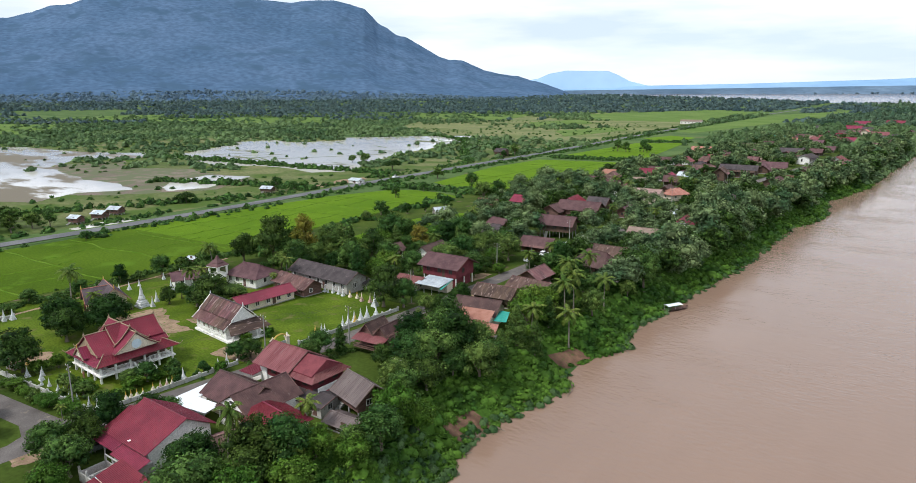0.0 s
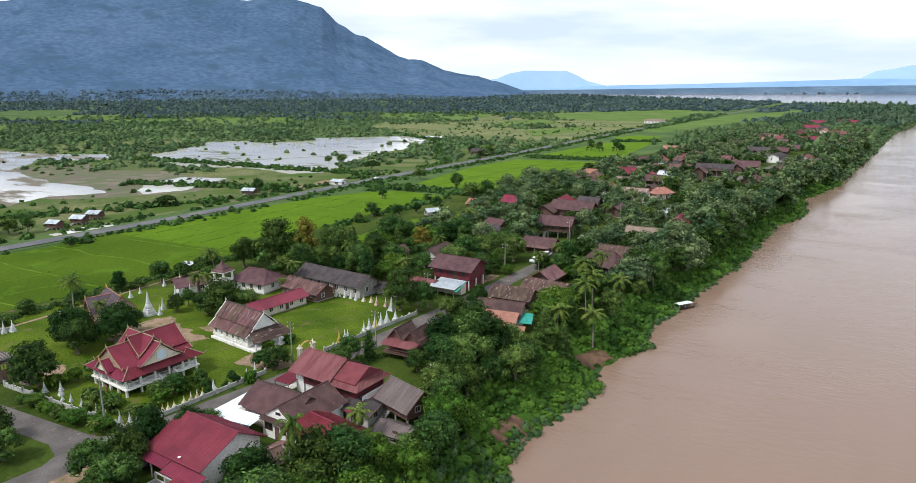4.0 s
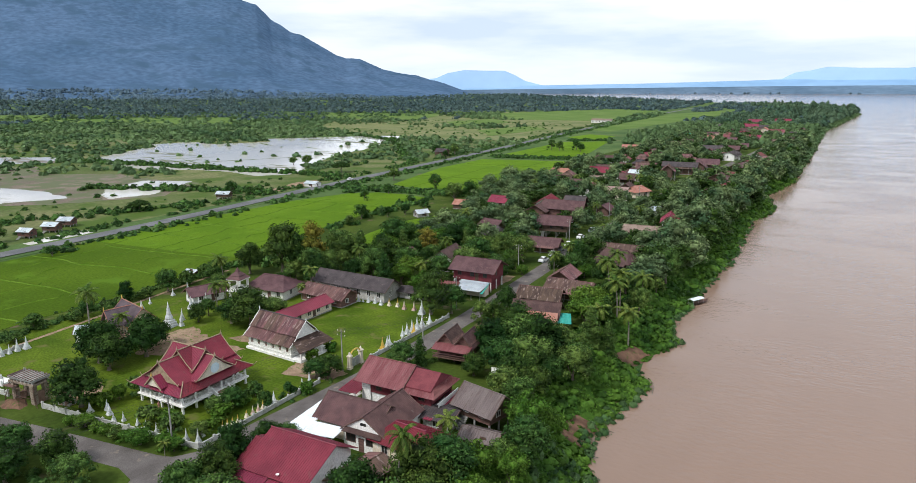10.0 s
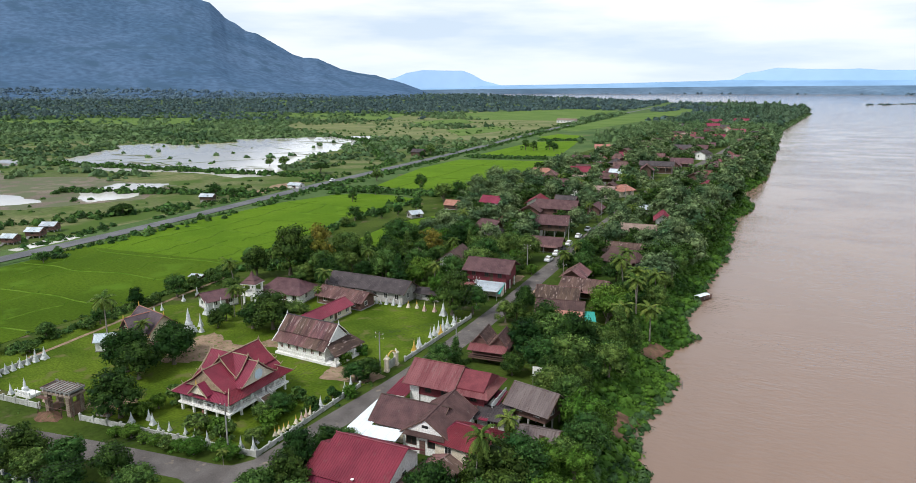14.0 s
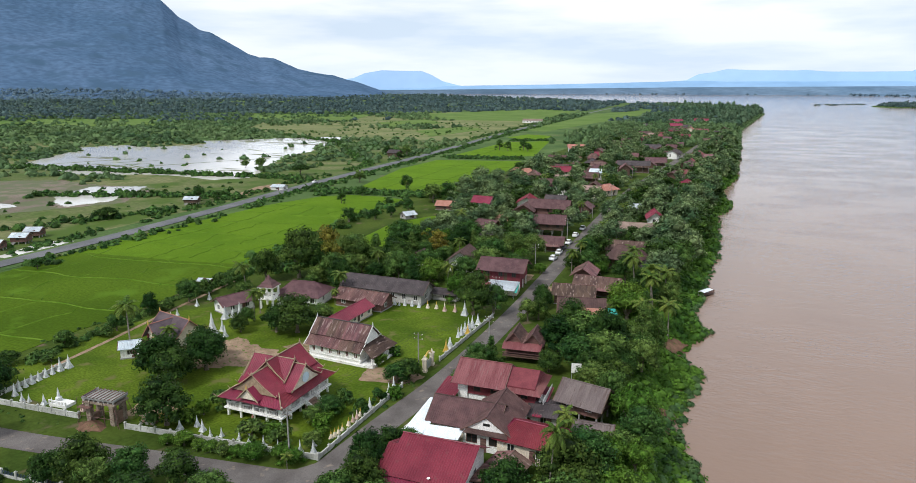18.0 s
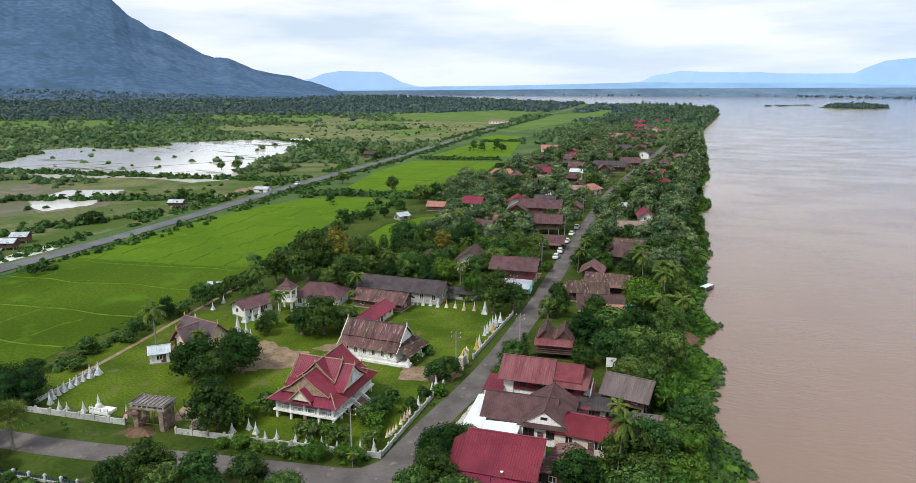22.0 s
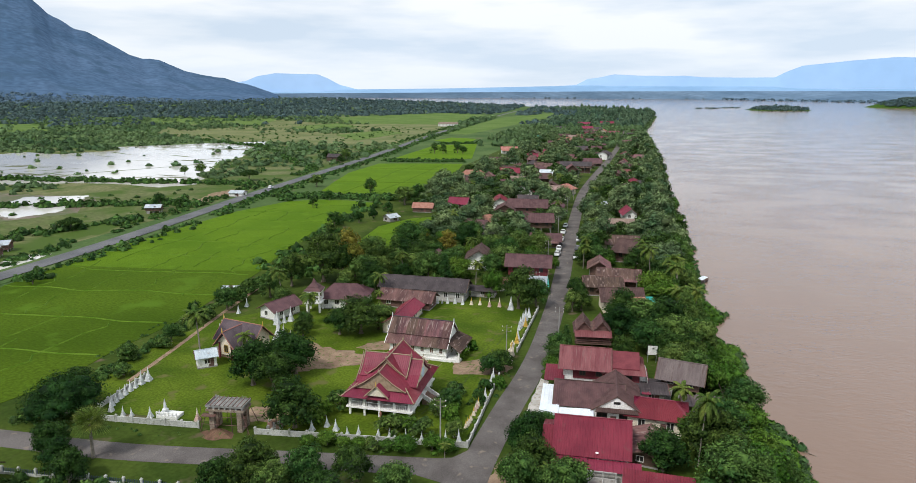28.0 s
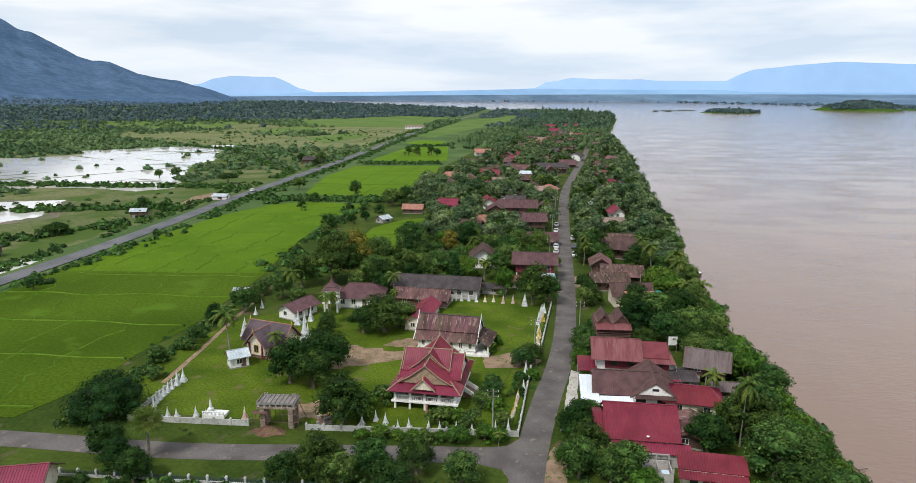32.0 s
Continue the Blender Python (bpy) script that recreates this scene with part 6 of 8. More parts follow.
def new_gate():
    t = thing("unfinished_gateway", -36.6, -2.6, 0, 7, "unfinished concrete gateway with scaffolding and bare brick", "gate")
    HOUSES.append((-36.6, -2.6, 4))
    for x in (-2.2, 2.2):
        for y in (-1.0, 1.0):
            part("pillar", Form().box(x - 0.38, y - 0.38, 0, x + 0.38, y + 0.38, 3.3), RAW_RENDER, t)
    part("beam", Form().box(-3.0, -1.5, 3.3, 3.0, 1.5, 3.6), RAW_RENDER, t)
    part("roof_tray", Form().box(-3.0, -1.5, 4.0, 3.0, 1.5, 4.12).box(-3.0, -1.5, 4.12, 3.0, -1.38, 4.35).box(-3.0, 1.38, 4.12, 3.0, 1.5, 4.35).box(-3.0, -1.38, 4.12, -2.88, 1.38, 4.35).box(2.88, -1.38, 4.12, 3.0, 1.38, 4.35), CONCRETE, t)
    for x in np.linspace(-2.7, 2.7, 7):
        for y in (-1.3, 1.3):
            part("strut", Form().box(x - 0.1, y - 0.1, 3.6, x + 0.1, y + 0.1, 4.0), GREY_WALL, t)
    for x in (-3.6, -1.2, 1.2, 3.6):
        part("scaffold_pole", Form().rod((x, -1.9, 0), (x + 0.1, -1.9, 4.2), 0.04, 5), WOOD, t)
    for z in (1.4, 2.7):
        part("scaffold_rail", Form().rod((-3.7, -1.9, z), (3.7, -1.9, z), 0.035, 5), WOOD, t)
    for x in np.linspace(-2.8, 2.8, 9):
        part("rafter", Form().box(x - 0.05, -1.7, 4.36, x + 0.05, 1.7, 4.46), WOOD, t)
    for x in (-2.2, 2.2):
        part("brick_infill", Form().box(x - 0.3, -0.6, 0, x + 0.3, 0.6, 1.5 + 0.2 * x), BRICK_MAT, t)
        for k in range(4):
            part("reinforcing_bar", Form().rod((x - 0.25 + 0.16 * k, 0.9, 4.1), (x - 0.25 + 0.16 * k, 0.95, 4.9), 0.02, 4), METAL, t)
    for x in (-3.9, -1.3, 1.3, 3.9):                             # timber props and planks round the pillars
        for y in (-1.9, 1.8):
            part("prop", Form().rod((x, y, 0), (x * 0.72, y * 0.75, 3.2), 0.05, 5), WOOD, t)
    for k in range(5):
        part("plank", Form().box(-3.6, -2.1 + 0.24 * k, 2.72, -1.4, -1.9 + 0.24 * k, 2.77), WOOD, t)
    s = thing("sand_heap", -37.2, -5.0, 0, 0, "heap of reddish building sand before the gateway", "sand heap")
    fm = Form()
    vs = [(2.6 * q * math.cos(6.283 * i / 14) * (1 + 0.2 * math.sin(3 * i)), 1.7 * q * math.sin(6.283 * i / 14) * (1 + 0.15 * math.cos(5 * i)), 0.9 * (1 - q ** 1.2) + 0.06 * math.sin(7 * i + 5 * q)) for q in (1.0, 0.7, 0.4, 0.1) for i in range(14)]
    fm.add(vs, [(j * 14 + i, j * 14 + (i + 1) % 14, (j + 1) * 14 + (i + 1) % 14, (j + 1) * 14 + i) for j in range(3) for i in range(14)] + [tuple(range(42, 56))])
    part("mound", fm, SCAR, s)
    b = thing("brick_stack", -31.0, -1.6, 0, 12, "stack of raw bricks and rubble by the gateway", "bricks")
    for i in range(5):
        for j in range(3):
            part("brick_block", Form().box(i * 0.5, j * 0.5, 0, i * 0.5 + 0.46, j * 0.46 + 0.4, 0.4 + 0.25 * ((i * 3 + j * 5) % 4)), BRICK_MAT if (i + j) % 2 else CONCRETE, b)


new_gate()
house(-61.5, -27.5, 20, 9, 6.5, 2.8, 2.0, CRIMSON, CREAM, "house with a crimson roof beyond the picket fence", wins=2, ribs=0.34)

# ---- riverside houses by the junction ----
def crimson_house():
    t = thing("house", 18.0, 2.7, 0, 2, "house with a long crimson ribbed sheet roof", "house")
    HOUSES.append((18, 0.5, 8.5))
    fm = Form()
    ring = [(-5.4, 0), (3.8, 0), (3.8, 3.2), (0.0, 5.5), (-5.4, 3.0)]
    fm.add([(s * 4.7, y, z) for s in (-1, 1) for y, z in ring], [(4, 3, 2, 1, 0), (5, 6, 7, 8, 9)] + [(i, (i + 1) % 5, (i + 1) % 5 + 5, i + 5) for i in range(5)])
    part("wall", fm, PLASTER, t)
    part("front_roof", Form().slab((-5.4, -6.1, 2.95), (5.2, -6.1, 2.95), (5.4, 0, 5.75), (-5.4, 0, 5.75), 0.07, 0.34), CRIMSON, t)
    part("back_roof", Form().slab((5.4, 4.6, 3.1), (-5.4, 4.6, 3.1), (-5.4, 0, 5.75), (5.4, 0, 5.75), 0.07, 0.34), CRIMSON, t)
    part("ridge_cap", Form().rod((-5.45, 0, 5.78), (5.45, 0, 5.78), 0.11, 6), CRIMSON, t)
    fm = Form()
    fm.slab((-6.9, -6.0, 2.7), (-5.4, -6.0, 2.7), (-5.4, -1.4, 4.75), (-6.9, -1.4, 4.75), 0.07, 0.34)
    fm.slab((-5.4, 3.6, 3.0), (-6.9, 3.6, 3.0), (-6.9, -1.4, 4.75), (-5.4, -1.4, 4.75), 0.07, 0.34)
    part("side_roof", fm, CRIMSON, t)
    body(t, 1.9, 7.0, 0, 2.7, 1.6, PLASTER, x0=-5.6, y0=-1.4, name="side_wall")
    fm = Form()
    fm.slab((-0.6, -7.9, 2.1), (6.4, -7.9, 2.1), (6.4, -6.0, 2.72), (-0.6, -6.0, 2.72), 0.06, 0.34)
    part("lean_to_roof", fm, CRIMSON, t)
    part("front_strip", Form().slab((-6.9, -7.4, 2.25), (-0.7, -7.4, 2.25), (-0.7, -6.0, 2.8), (-6.9, -6.0, 2.8), 0.06, 0.34), CRIMSON, t)
    part("lean_to_wall", Form().box(-0.2, -7.5, 0, 6.0, -5.5, 2.1), GREY_WALL, t)
    part("front_post", Form().box(-6.6, -7.2, 0, -6.45, -7.05, 2.3).box(-3.6, -7.2, 0, -3.45, -7.05, 2.3), CONCRETE, t)
    for x in (-3, 0, 3):
        window(t, x, 3.8, 1.8, 1.0, 1.2, 180)
    window(t, -3.4, -5.4, 1.7, 1.0, 1.2, 0)
    window(t, 4.7, 0, 1.8, 1.0, 1.2, 90), window(t, -6.55, -1, 1.6, 1.0, 1.2, 270)
    part("satellite_dish", Form().lathe(0.6, -5.7, [(0.04, 3.3), (0.12, 3.4), (0.24, 3.52), (0.22, 3.53), (0.04, 3.42)], 10), PLASTER, t, "white satellite dish")


crimson_house()


def low_house():
    t = thing("house", 26.5, -8.0, 0, -2, "low cream house with a stepped crimson sheet roof", "house")
    HOUSES.append((26.5, -8, 4.5))
    fm = Form()
    ring = [(-1.7, 0), (1.9, 0), (1.9, 2.95), (-1.7, 2.1)]
    fm.add([(s * 3.9, y, z) for s in (-1, 1) for y, z in ring], [(3, 2, 1, 0), (4, 5, 6, 7)] + [(i, (i + 1) % 4, (i + 1) % 4 + 4, i + 4) for i in range(4)])
    part("wall", fm, CREAM, t)
    part("upper_roof", Form().slab((-4.4, -1.1, 2.42), (4.5, -1.1, 2.42), (4.5, 2.3, 3.3), (-4.4, 2.3, 3.3), 0.07, 0.34), CRIMSON, t)
    part("lower_roof", Form().slab((-4.4, -2.7, 1.95), (4.3, -2.7, 1.95), (4.3, -1.15, 2.3), (-4.4, -1.15, 2.3), 0.07, 0.34), CRIMSON, t)
    for x in (-2.4, 0.2, 2.6):
        window(t, x, -1.7, 1.2, 0.9, 1.0, 0, WOOD)
    part("door", Form().box(-1.3, -1.76, 0, -0.5, -1.68, 1.9), WOOD, t)


low_house()


def brown_house():
    t = thing("house", 17.0, 15.3, 0, 2, "cream house with brown roofs and a carved front gable", "house")
    HOUSES.append((18, 15, 8))
    body(t, 9.5, 6.8, 0, 3.2, 2.0, CREAM, x0=0.0, y0=0.5)
    gable_roof(t, 9.6, 6.8, 3.2, 2.1, 0.8, BROWN_ROOF, 0.32, y0=0.5)
    body(t, 9.6, 7.0, 0, 3.2, 2.0, PLASTER, x0=4.2, y0=0.4, along="y", name="wing_wall")
    gable_roof(t, 9.4, 7.0, 3.2, 2.3, 0.45, BROWN_ROOF, 0.32, x0=4.2, y0=0.6, along="y", name="wing_roof")
    fm = Form().slab((0.9, -5.2, 3.0), (7.5, -5.2, 3.0), (7.2, -4.42, 3.4), (1.2, -4.42, 3.4), 0.07, 0.3)
    part("gable_eave", fm, BROWN_ROOF, t)
    for x in (2.0, 5.4):
        window(t, x, -4.4, 1.9, 1.5, 1.2, 0, WOOD)
    window(t, 7.7, -1, 1.9, 1.2, 1.2, 90, WOOD)
    part("door", Form().box(3.3, -4.46, 0, 4.2, -4.38, 2.1), WOOD, t)
    part("gable_vent", Form().box(3.7, -4.45, 4.1, 4.7, -4.36, 4.5), DARK, t)
    part("air_conditioner", Form().box(6.6, -4.7, 1.5, 7.3, -4.4, 2.0), PLASTER, t, "white air conditioner box")
    c = thing("carport", 11.6, 13.0, 0, 2, "carport with a plain white sheet roof", "carport")
    fm = Form().slab((-2.1, -5.4, 2.6), (0.9, -5.4, 2.6), (0.9, 5.3, 3.1), (-2.1, 5.3, 3.1), 0.06, 0.7, 0.03)
    part("roof_sheet", fm, WHITE_ROOF, c)
    part("front_sheet", Form().slab((0.95, -5.4, 2.5), (6.2, -4.6, 2.5), (6.2, -2.0, 2.85), (0.95, -2.4, 2.85), 0.06, 0.7, 0.03), WHITE_ROOF, c)
    for x, y in ((-1.9, -5.2), (0.7, -5.2), (-1.9, 0), (-1.9, 5.1), (0.7, 5.1), (5.8, -4.5)):
        part("post", Form().rod((x, y, 0), (x, y, 2.6), 0.06, 6), METAL, c)
    house(27.4, 13.8, -4, 8.4, 6.4, 3.0, 1.4, CRIMSON, CREAM, "cream annex with a crimson hip roof", hip=2.2, wins=2, ribs=0.34, over=0.6)
    house(25.6, 4.5, 80, 7.0, 4.0, 2.0, 0.7, RUST_ROOF, WOOD, "low shed with a dark rusty roof", wins=1, name="shed")


brown_house()


def half_built():
    t = thing("half_built_annex", 19.6, -7.2, 0, 2, "half-built annex with raw cement walls and a red floor", "annex")
    HOUSES.append((19.6, -7.2, 3))
    part("floor", Form().box(-1.9, -1.9, 0, 1.9, 1.6, 0.2), RUST_RED, t)
    for a, b, c, d in ((-1.9, -1.9, 1.9, -1.77), (-1.9, 1.47, 1.9, 1.6), (-1.9, -1.77, -1.77, 1.47), (1.77, -1.77, 1.9, 1.47), (0.1, -1.77, 0.23, 1.47)):
        part("wall", Form().box(a, b, 0.2, c, d, 1.5), GREY_WALL, t)
    for x in (-1.83, 0.16, 1.83):
        for y in (-1.83, 1.53):
            part("column", Form().box(x - 0.11, y - 0.11, 0.2, x + 0.11, y + 0.11, 2.3), GREY_WALL, t)
    part("beam", Form().box(-1.9, 1.45, 2.3, 1.9, 1.6, 2.45), GREY_WALL, t)
    part("water_tank", Form().box(0.5, -1.4, 0.2, 1.5, -0.4, 1.25), BLUE_TILE, t, "pale blue water tank")


half_built()


def red_house():
    t = thing("house", 18.0, 26.2, 0, 2, "two-storey maroon wooden house with a faded red roof", "house")
    HOUSES.append((19, 26, 8))
    body(t, 6.4, 6.4, 0, 2.7, 0, PLASTER, x0=-2.6, y0=0, gable=False, name="lower_wall")
    body(t, 12.6, 6.8, 2.7, 5.1, 1.8, MAROON_WALL, x0=0.6)
    body(t, 8.0, 6.0, 0, 2.7, 0, GREY_WALL, x0=3.2, gable=False, name="ground_wall")
    part("white_end_wall", Form().box(-5.85, -3.5, 0, -4.2, -1.6, 4.95), PLASTER, t)
    for k in range(2):
        gable_roof(t, (7.4, 6.0)[k], (7.6, 7.2)[k], (5.05, 4.75)[k], (2.15, 2.0)[k], 0.75, RUST_RED, 0.36, hip=(0, 2.6)[k], x0=(-2.2, 4.2)[k])
    for x in (-2.6, 0.2, 2.4, 5.2):
        window(t, x, -3.42, 3.9, 1.0, 1.1, 0, WOOD)
    for y in (-1.5, 1.5):
        window(t, 6.92, y, 3.9, 1.0, 1.1, 90, WOOD)
    part("balcony", Form().box(6.9, -3.4, 2.55, 8.3, 3.0, 2.7).box(8.2, -3.4, 2.7, 8.28, 3.0, 3.5), PLASTER, t)
    fm = Form().slab((-9.0, -5.6, 2.9), (-5.6, -5.4, 2.9), (-5.6, 0.4, 3.4), (-9.0, 0.2, 3.4), 0.07, 0.36)
    part("porch_roof", fm, CRIMSON, t, "crimson porch roof")
    for x, y in ((-8.8, -5.4), (-5.9, -5.3), (-8.8, 0)):
        part("porch_post", Form().rod((x, y, 0), (x, y, 2.95), 0.08, 6), CONCRETE, t)
    fm = Form().slab((7.2, -6.5, 2.2), (8.6, -6.5, 2.2), (8.6, 3.0, 2.9), (7.2, 3.0, 2.9), 0.06, 0.36)
    part("side_roof", fm, CRIMSON, t)
    house(32.2, 26.8, -12, 6.2, 5.0, 2.2, 1.9, WEATHERED_ROOF, WOOD, "raised wooden house with a grey-brown roof on the bank", lift=1.7, wins=2, ribs=0.34, over=0.9)
    house(34.6, 21.4, 4, 4.6, 3.0, 1.6, 0.6, WEATHERED_ROOF, WOOD, "narrow wooden outbuilding with a weathered roof on the bank", wins=1, name="shed")
    house(26.8, 23.5, 5, 4.2, 5.0, 2.3, 0.5, GREY_ROOF, GREY_WALL, "flat-roofed grey outbuilding between the houses", wins=1, name="shed")


red_house()


def dark_house():
    t = thing("house", 16.2, 47.6, 0, 6, "raised dark wooden house with twin steep gables", "house")
    HOUSES.append((16.2, 47.6, 5))
    body(t, 6.8, 5.4, 1.4, 3.6, 0, WOOD, gable=False)
    for x in (-1.8, 1.8):
        body(t, 5.0, 3.2, 3.6, 3.7, 1.5, WOOD, x0=x, along="y", name="gable_wall")
        gable_roof(t, 5.0, 3.2, 3.6, 1.9, 0.45, BROWN_ROOF, 0.35, x0=x, along="y")
    for x in (-3.2, 0, 3.2):
        for y in (-2.5, 2.5):
            part("post", Form().box(x - 0.12, y - 0.12, 0, x + 0.12, y + 0.12, 1.4), WOOD, t)
    part("veranda", Form().box(-3.6, -4.6, 1.25, 3.6, -2.7, 1.4), WOOD, t)
    part("veranda_rail", Form().box(-3.6, -4.6, 2.1, 3.6, -4.52, 2.2).box(-3.6, -4.6, 1.7, 3.6, -4.52, 1.78), WOOD, t)
    part("veranda_roof", Form().slab((-3.7, -4.9, 2.9), (3.7, -4.9, 2.9), (3.7, -2.6, 3.6), (-3.7, -2.6, 3.6), 0.06, 0.35), RUST_RED, t)
    for x in (-1.8, 1.8):
        window(t, x, -2.7, 2.5, 0.9, 1.0, 0, WOOD)


dark_house()
house(17.5, 84.5, 8, 9, 6, 2.8, 1.6, RUST_ROOF, WOOD, "low house with a rusty brown roof", wins=3, frame_mat=WOOD)


def salmon_house():
    t = thing("house", 22.0, 71.5, 0, 12, "river house with brown gable, salmon tiled lean-tos and teal sheet", "house")
    HOUSES.append((24.5, 67, 8.5))
    body(t, 9.0, 6.0, 0, 3.4, 1.9, CREAM)
    gable_roof(t, 9.0, 6.0, 3.4, 2.0, 0.8, BROWN_ROOF, 0.4)
    part("upper_lean_to", Form().slab((-2.6, -7.2, 2.9), (5.4, -7.2, 2.9), (5.0, -3.1, 4.1), (-2.4, -3.1, 4.1), 0.07, 0.3), SALMON, t, "salmon tiled lean-to roof")
    part("lower_lean_to", Form().slab((0.4, -11.4, 1.7), (8.2, -11.0, 1.7), (7.6, -7.0, 2.75), (0.4, -7.0, 2.75), 0.07, 0.3), SALMON, t, "salmon tiled lean-to roof")
    part("teal_sheet", Form().slab((5.2, -4.6, 2.4), (8.0, -4.2, 2.4), (7.4, -0.8, 3.5), (5.2, -0.8, 3.5), 0.05, 0.3), TEAL, t, "teal sheet over the side door")
    part("terrace_wall", Form().box(-2.2, -6.8, 0, 4.8, -3.0, 2.75), CREAM, t)
    part("terrace_floor", Form().box(0.4, -11.0, 0, 7.6, -6.8, 0.3), CONCRETE, t)
    for x in (0.7, 4.0, 7.4):
        part("terrace_post", Form().box(x - 0.09, -10.8, 0.3, x + 0.09, -10.6, 1.8), CONCRETE, t)
    for x in (-1.2, 1.4, 3.6):
        window(t, x, -6.8, 1.5, 0.9, 1.1, 0, WOOD)
    window(t, 4.8, -5.0, 1.5, 0.9, 1.1, 90, WOOD)
    for x in (-3.0, 3.0):
        window(t, x, 3.0, 1.8, 0.9, 1.2, 180, WOOD)


salmon_house()
house(-2.6, 91.0, 4, 10.5, 8.0, 3.0, 1.9, MAROON_ROOF, MAROON_WALL, "two-storey maroon house with a brown roof", lift=2.6, low=MAROON_WALL, wins=3, frame_mat=WOOD, over=1.1)
house(-7.4, 82.2, 4, 6.5, 5.0, 2.0, 1.0, RUST_RED, CREAM, "low street house with a red sheet roof", wins=2)
t = thing("shop_awning", -0.2, 82.6, 0, 4, "open shopfront under a pale zinc roof with teal edge", "awning")
part("roof_sheet", Form().slab((-4.0, -3.0, 2.3), (3.6, -3.0, 2.3), (3.6, 3.2, 3.0), (-4.0, 3.2, 3.0), 0.07, 0.4), PALE_ROOF, t)
part("teal_edge", Form().slab((3.65, -3.0, 1.9), (4.3, -3.0, 1.9), (3.65, 3.2, 2.95), (3.62, 3.2, 2.95), 0.05, 0.0), TEAL, t, "teal side sheet")
for x in (-3.8, -1.2, 1.2, 3.4):
    part("post", Form().rod((x, -2.8, 0), (x, -2.8, 2.3), 0.06, 6), METAL, t)
part("shop_wall", Form().box(-3.9, 0.5, 0, 3.4, 3.0, 2.5), CREAM, t)
HOUSES.append((0, 82.6, 5))

# ---- farm huts and far buildings ----
for x, y, turn, L, W, h, rise, roof, wall, lift, lab in ((-172.8, 158.5, 20, 6, 4, 1.6, 0.9, PALE_ROOF, WOOD, 1.0, "raised field hut with a pale zinc roof by the highway"), (-163.7, 209.5, 5, 7, 5, 2.0, 0.8, PALE_ROOF, PLASTER, 0, "white roadside hut with a pale roof"),
                                             (-168, 76, 25, 5, 4, 1.8, 0.9, PALE_ROOF, WOOD, 0.8, "raised farm hut with a zinc roof"), (-173, 84.5, 25, 5, 4, 1.8, 0.9, PALE_ROOF, WOOD, 0.8, "raised farm hut with a zinc roof"), (-165.5, 66, 20, 4.5, 3.5, 1.8, 0.8, PALE_ROOF, WOOD, 0.8, "raised farm hut with a zinc roof"),
                                             (-186.7, 381, 0, 9, 6, 3, 2, GREY_ROOF, WOOD, 1.0, "dark wooden house beside the highway"), (-240.5, 945, 5, 30, 11, 4.0, 2.2, TAN_ROOF, PLASTER, 0, "long tan-roofed hall beside the far highway"),
                                             (-61.7, 190.7, 5, 8.5, 6, 2.2, 1.6, SALMON, WOOD, 0, "open hut with an orange roof at the field's edge"), (-68.2, 166.1, 60, 5, 4, 1.8, 1.0, PALE_ROOF, GREY_WALL, 0, "small grey zinc hut at the field's edge"), (-76.5, 62, 10, 3, 2.4, 1.2, 0.3, PALE_ROOF, WOOD, 0, "tiny zinc lean-to by the rice")):
    house(x, y, turn, L, W, h, rise, roof, wall, lab, lift=lift, wins=1 if L < 20 else 6, ribs=0.6, over=0.5, frame_mat=WOOD, name="hut" if L < 10 else "hall")


# ---- cars, boat, poles ----
def car(x, y, turn, paint, label):
    t = thing("parked_car", x, y, 0.05, turn, label, "car", "parked cars")
    fm = Form()
    sec = [(-2.1, 0.45, 0.78), (-2.05, 0.3, 0.9), (-1.3, 0.28, 0.98), (-1.0, 0.28, 1.0), (0.9, 0.28, 1.0), (1.5, 0.28, 0.95), (2.05, 0.3, 0.8), (2.12, 0.45, 0.7)]
    vs = []
    for px, z0, z1 in sec:
        w = 0.86 if abs(px) < 2 else 0.76
        vs += [(px, -w, z0), (px, w, z0), (px, w, z1), (px, -w, z1)]
    fs = [(4 * i + a, 4 * i + b, 4 * i + 4 + b, 4 * i + 4 + a) for i in range(len(sec) - 1) for a, b in ((0, 1), (1, 2), (2, 3), (3, 0))]
    part("body", fm.add(vs, fs + [(3, 2, 1, 0), (28, 29, 30, 31)]), paint, t)
    part("cabin_glass", Form().add([(-1.35, -0.78, 0.98), (1.15, -0.78, 0.98), (1.15, 0.78, 0.98), (-1.35, 0.78, 0.98), (-0.95, -0.64, 1.48), (0.45, -0.64, 1.48), (0.45, 0.64, 1.48), (-0.95, 0.64, 1.48)], [(0, 1, 5, 4), (1, 2, 6, 5), (2, 3, 7, 6), (3, 0, 4, 7), (4, 5, 6, 7)]), DARK, t)
    part("roof", Form().box(-0.95, -0.64, 1.47, 0.42, 0.64, 1.53), paint, t)
    for px in (-1.3, 1.3):
        for py in (-0.82, 0.82):
            wh = part("wheel", Form().rod((px, py - 0.1, 0.31), (px, py + 0.1, 0.31), 0.31, 10), RUBBER, t)
            part("rim", Form().rod((px, py - 0.112, 0.31), (px, py + 0.112, 0.31), 0.17, 8), METAL, wh)
    return t


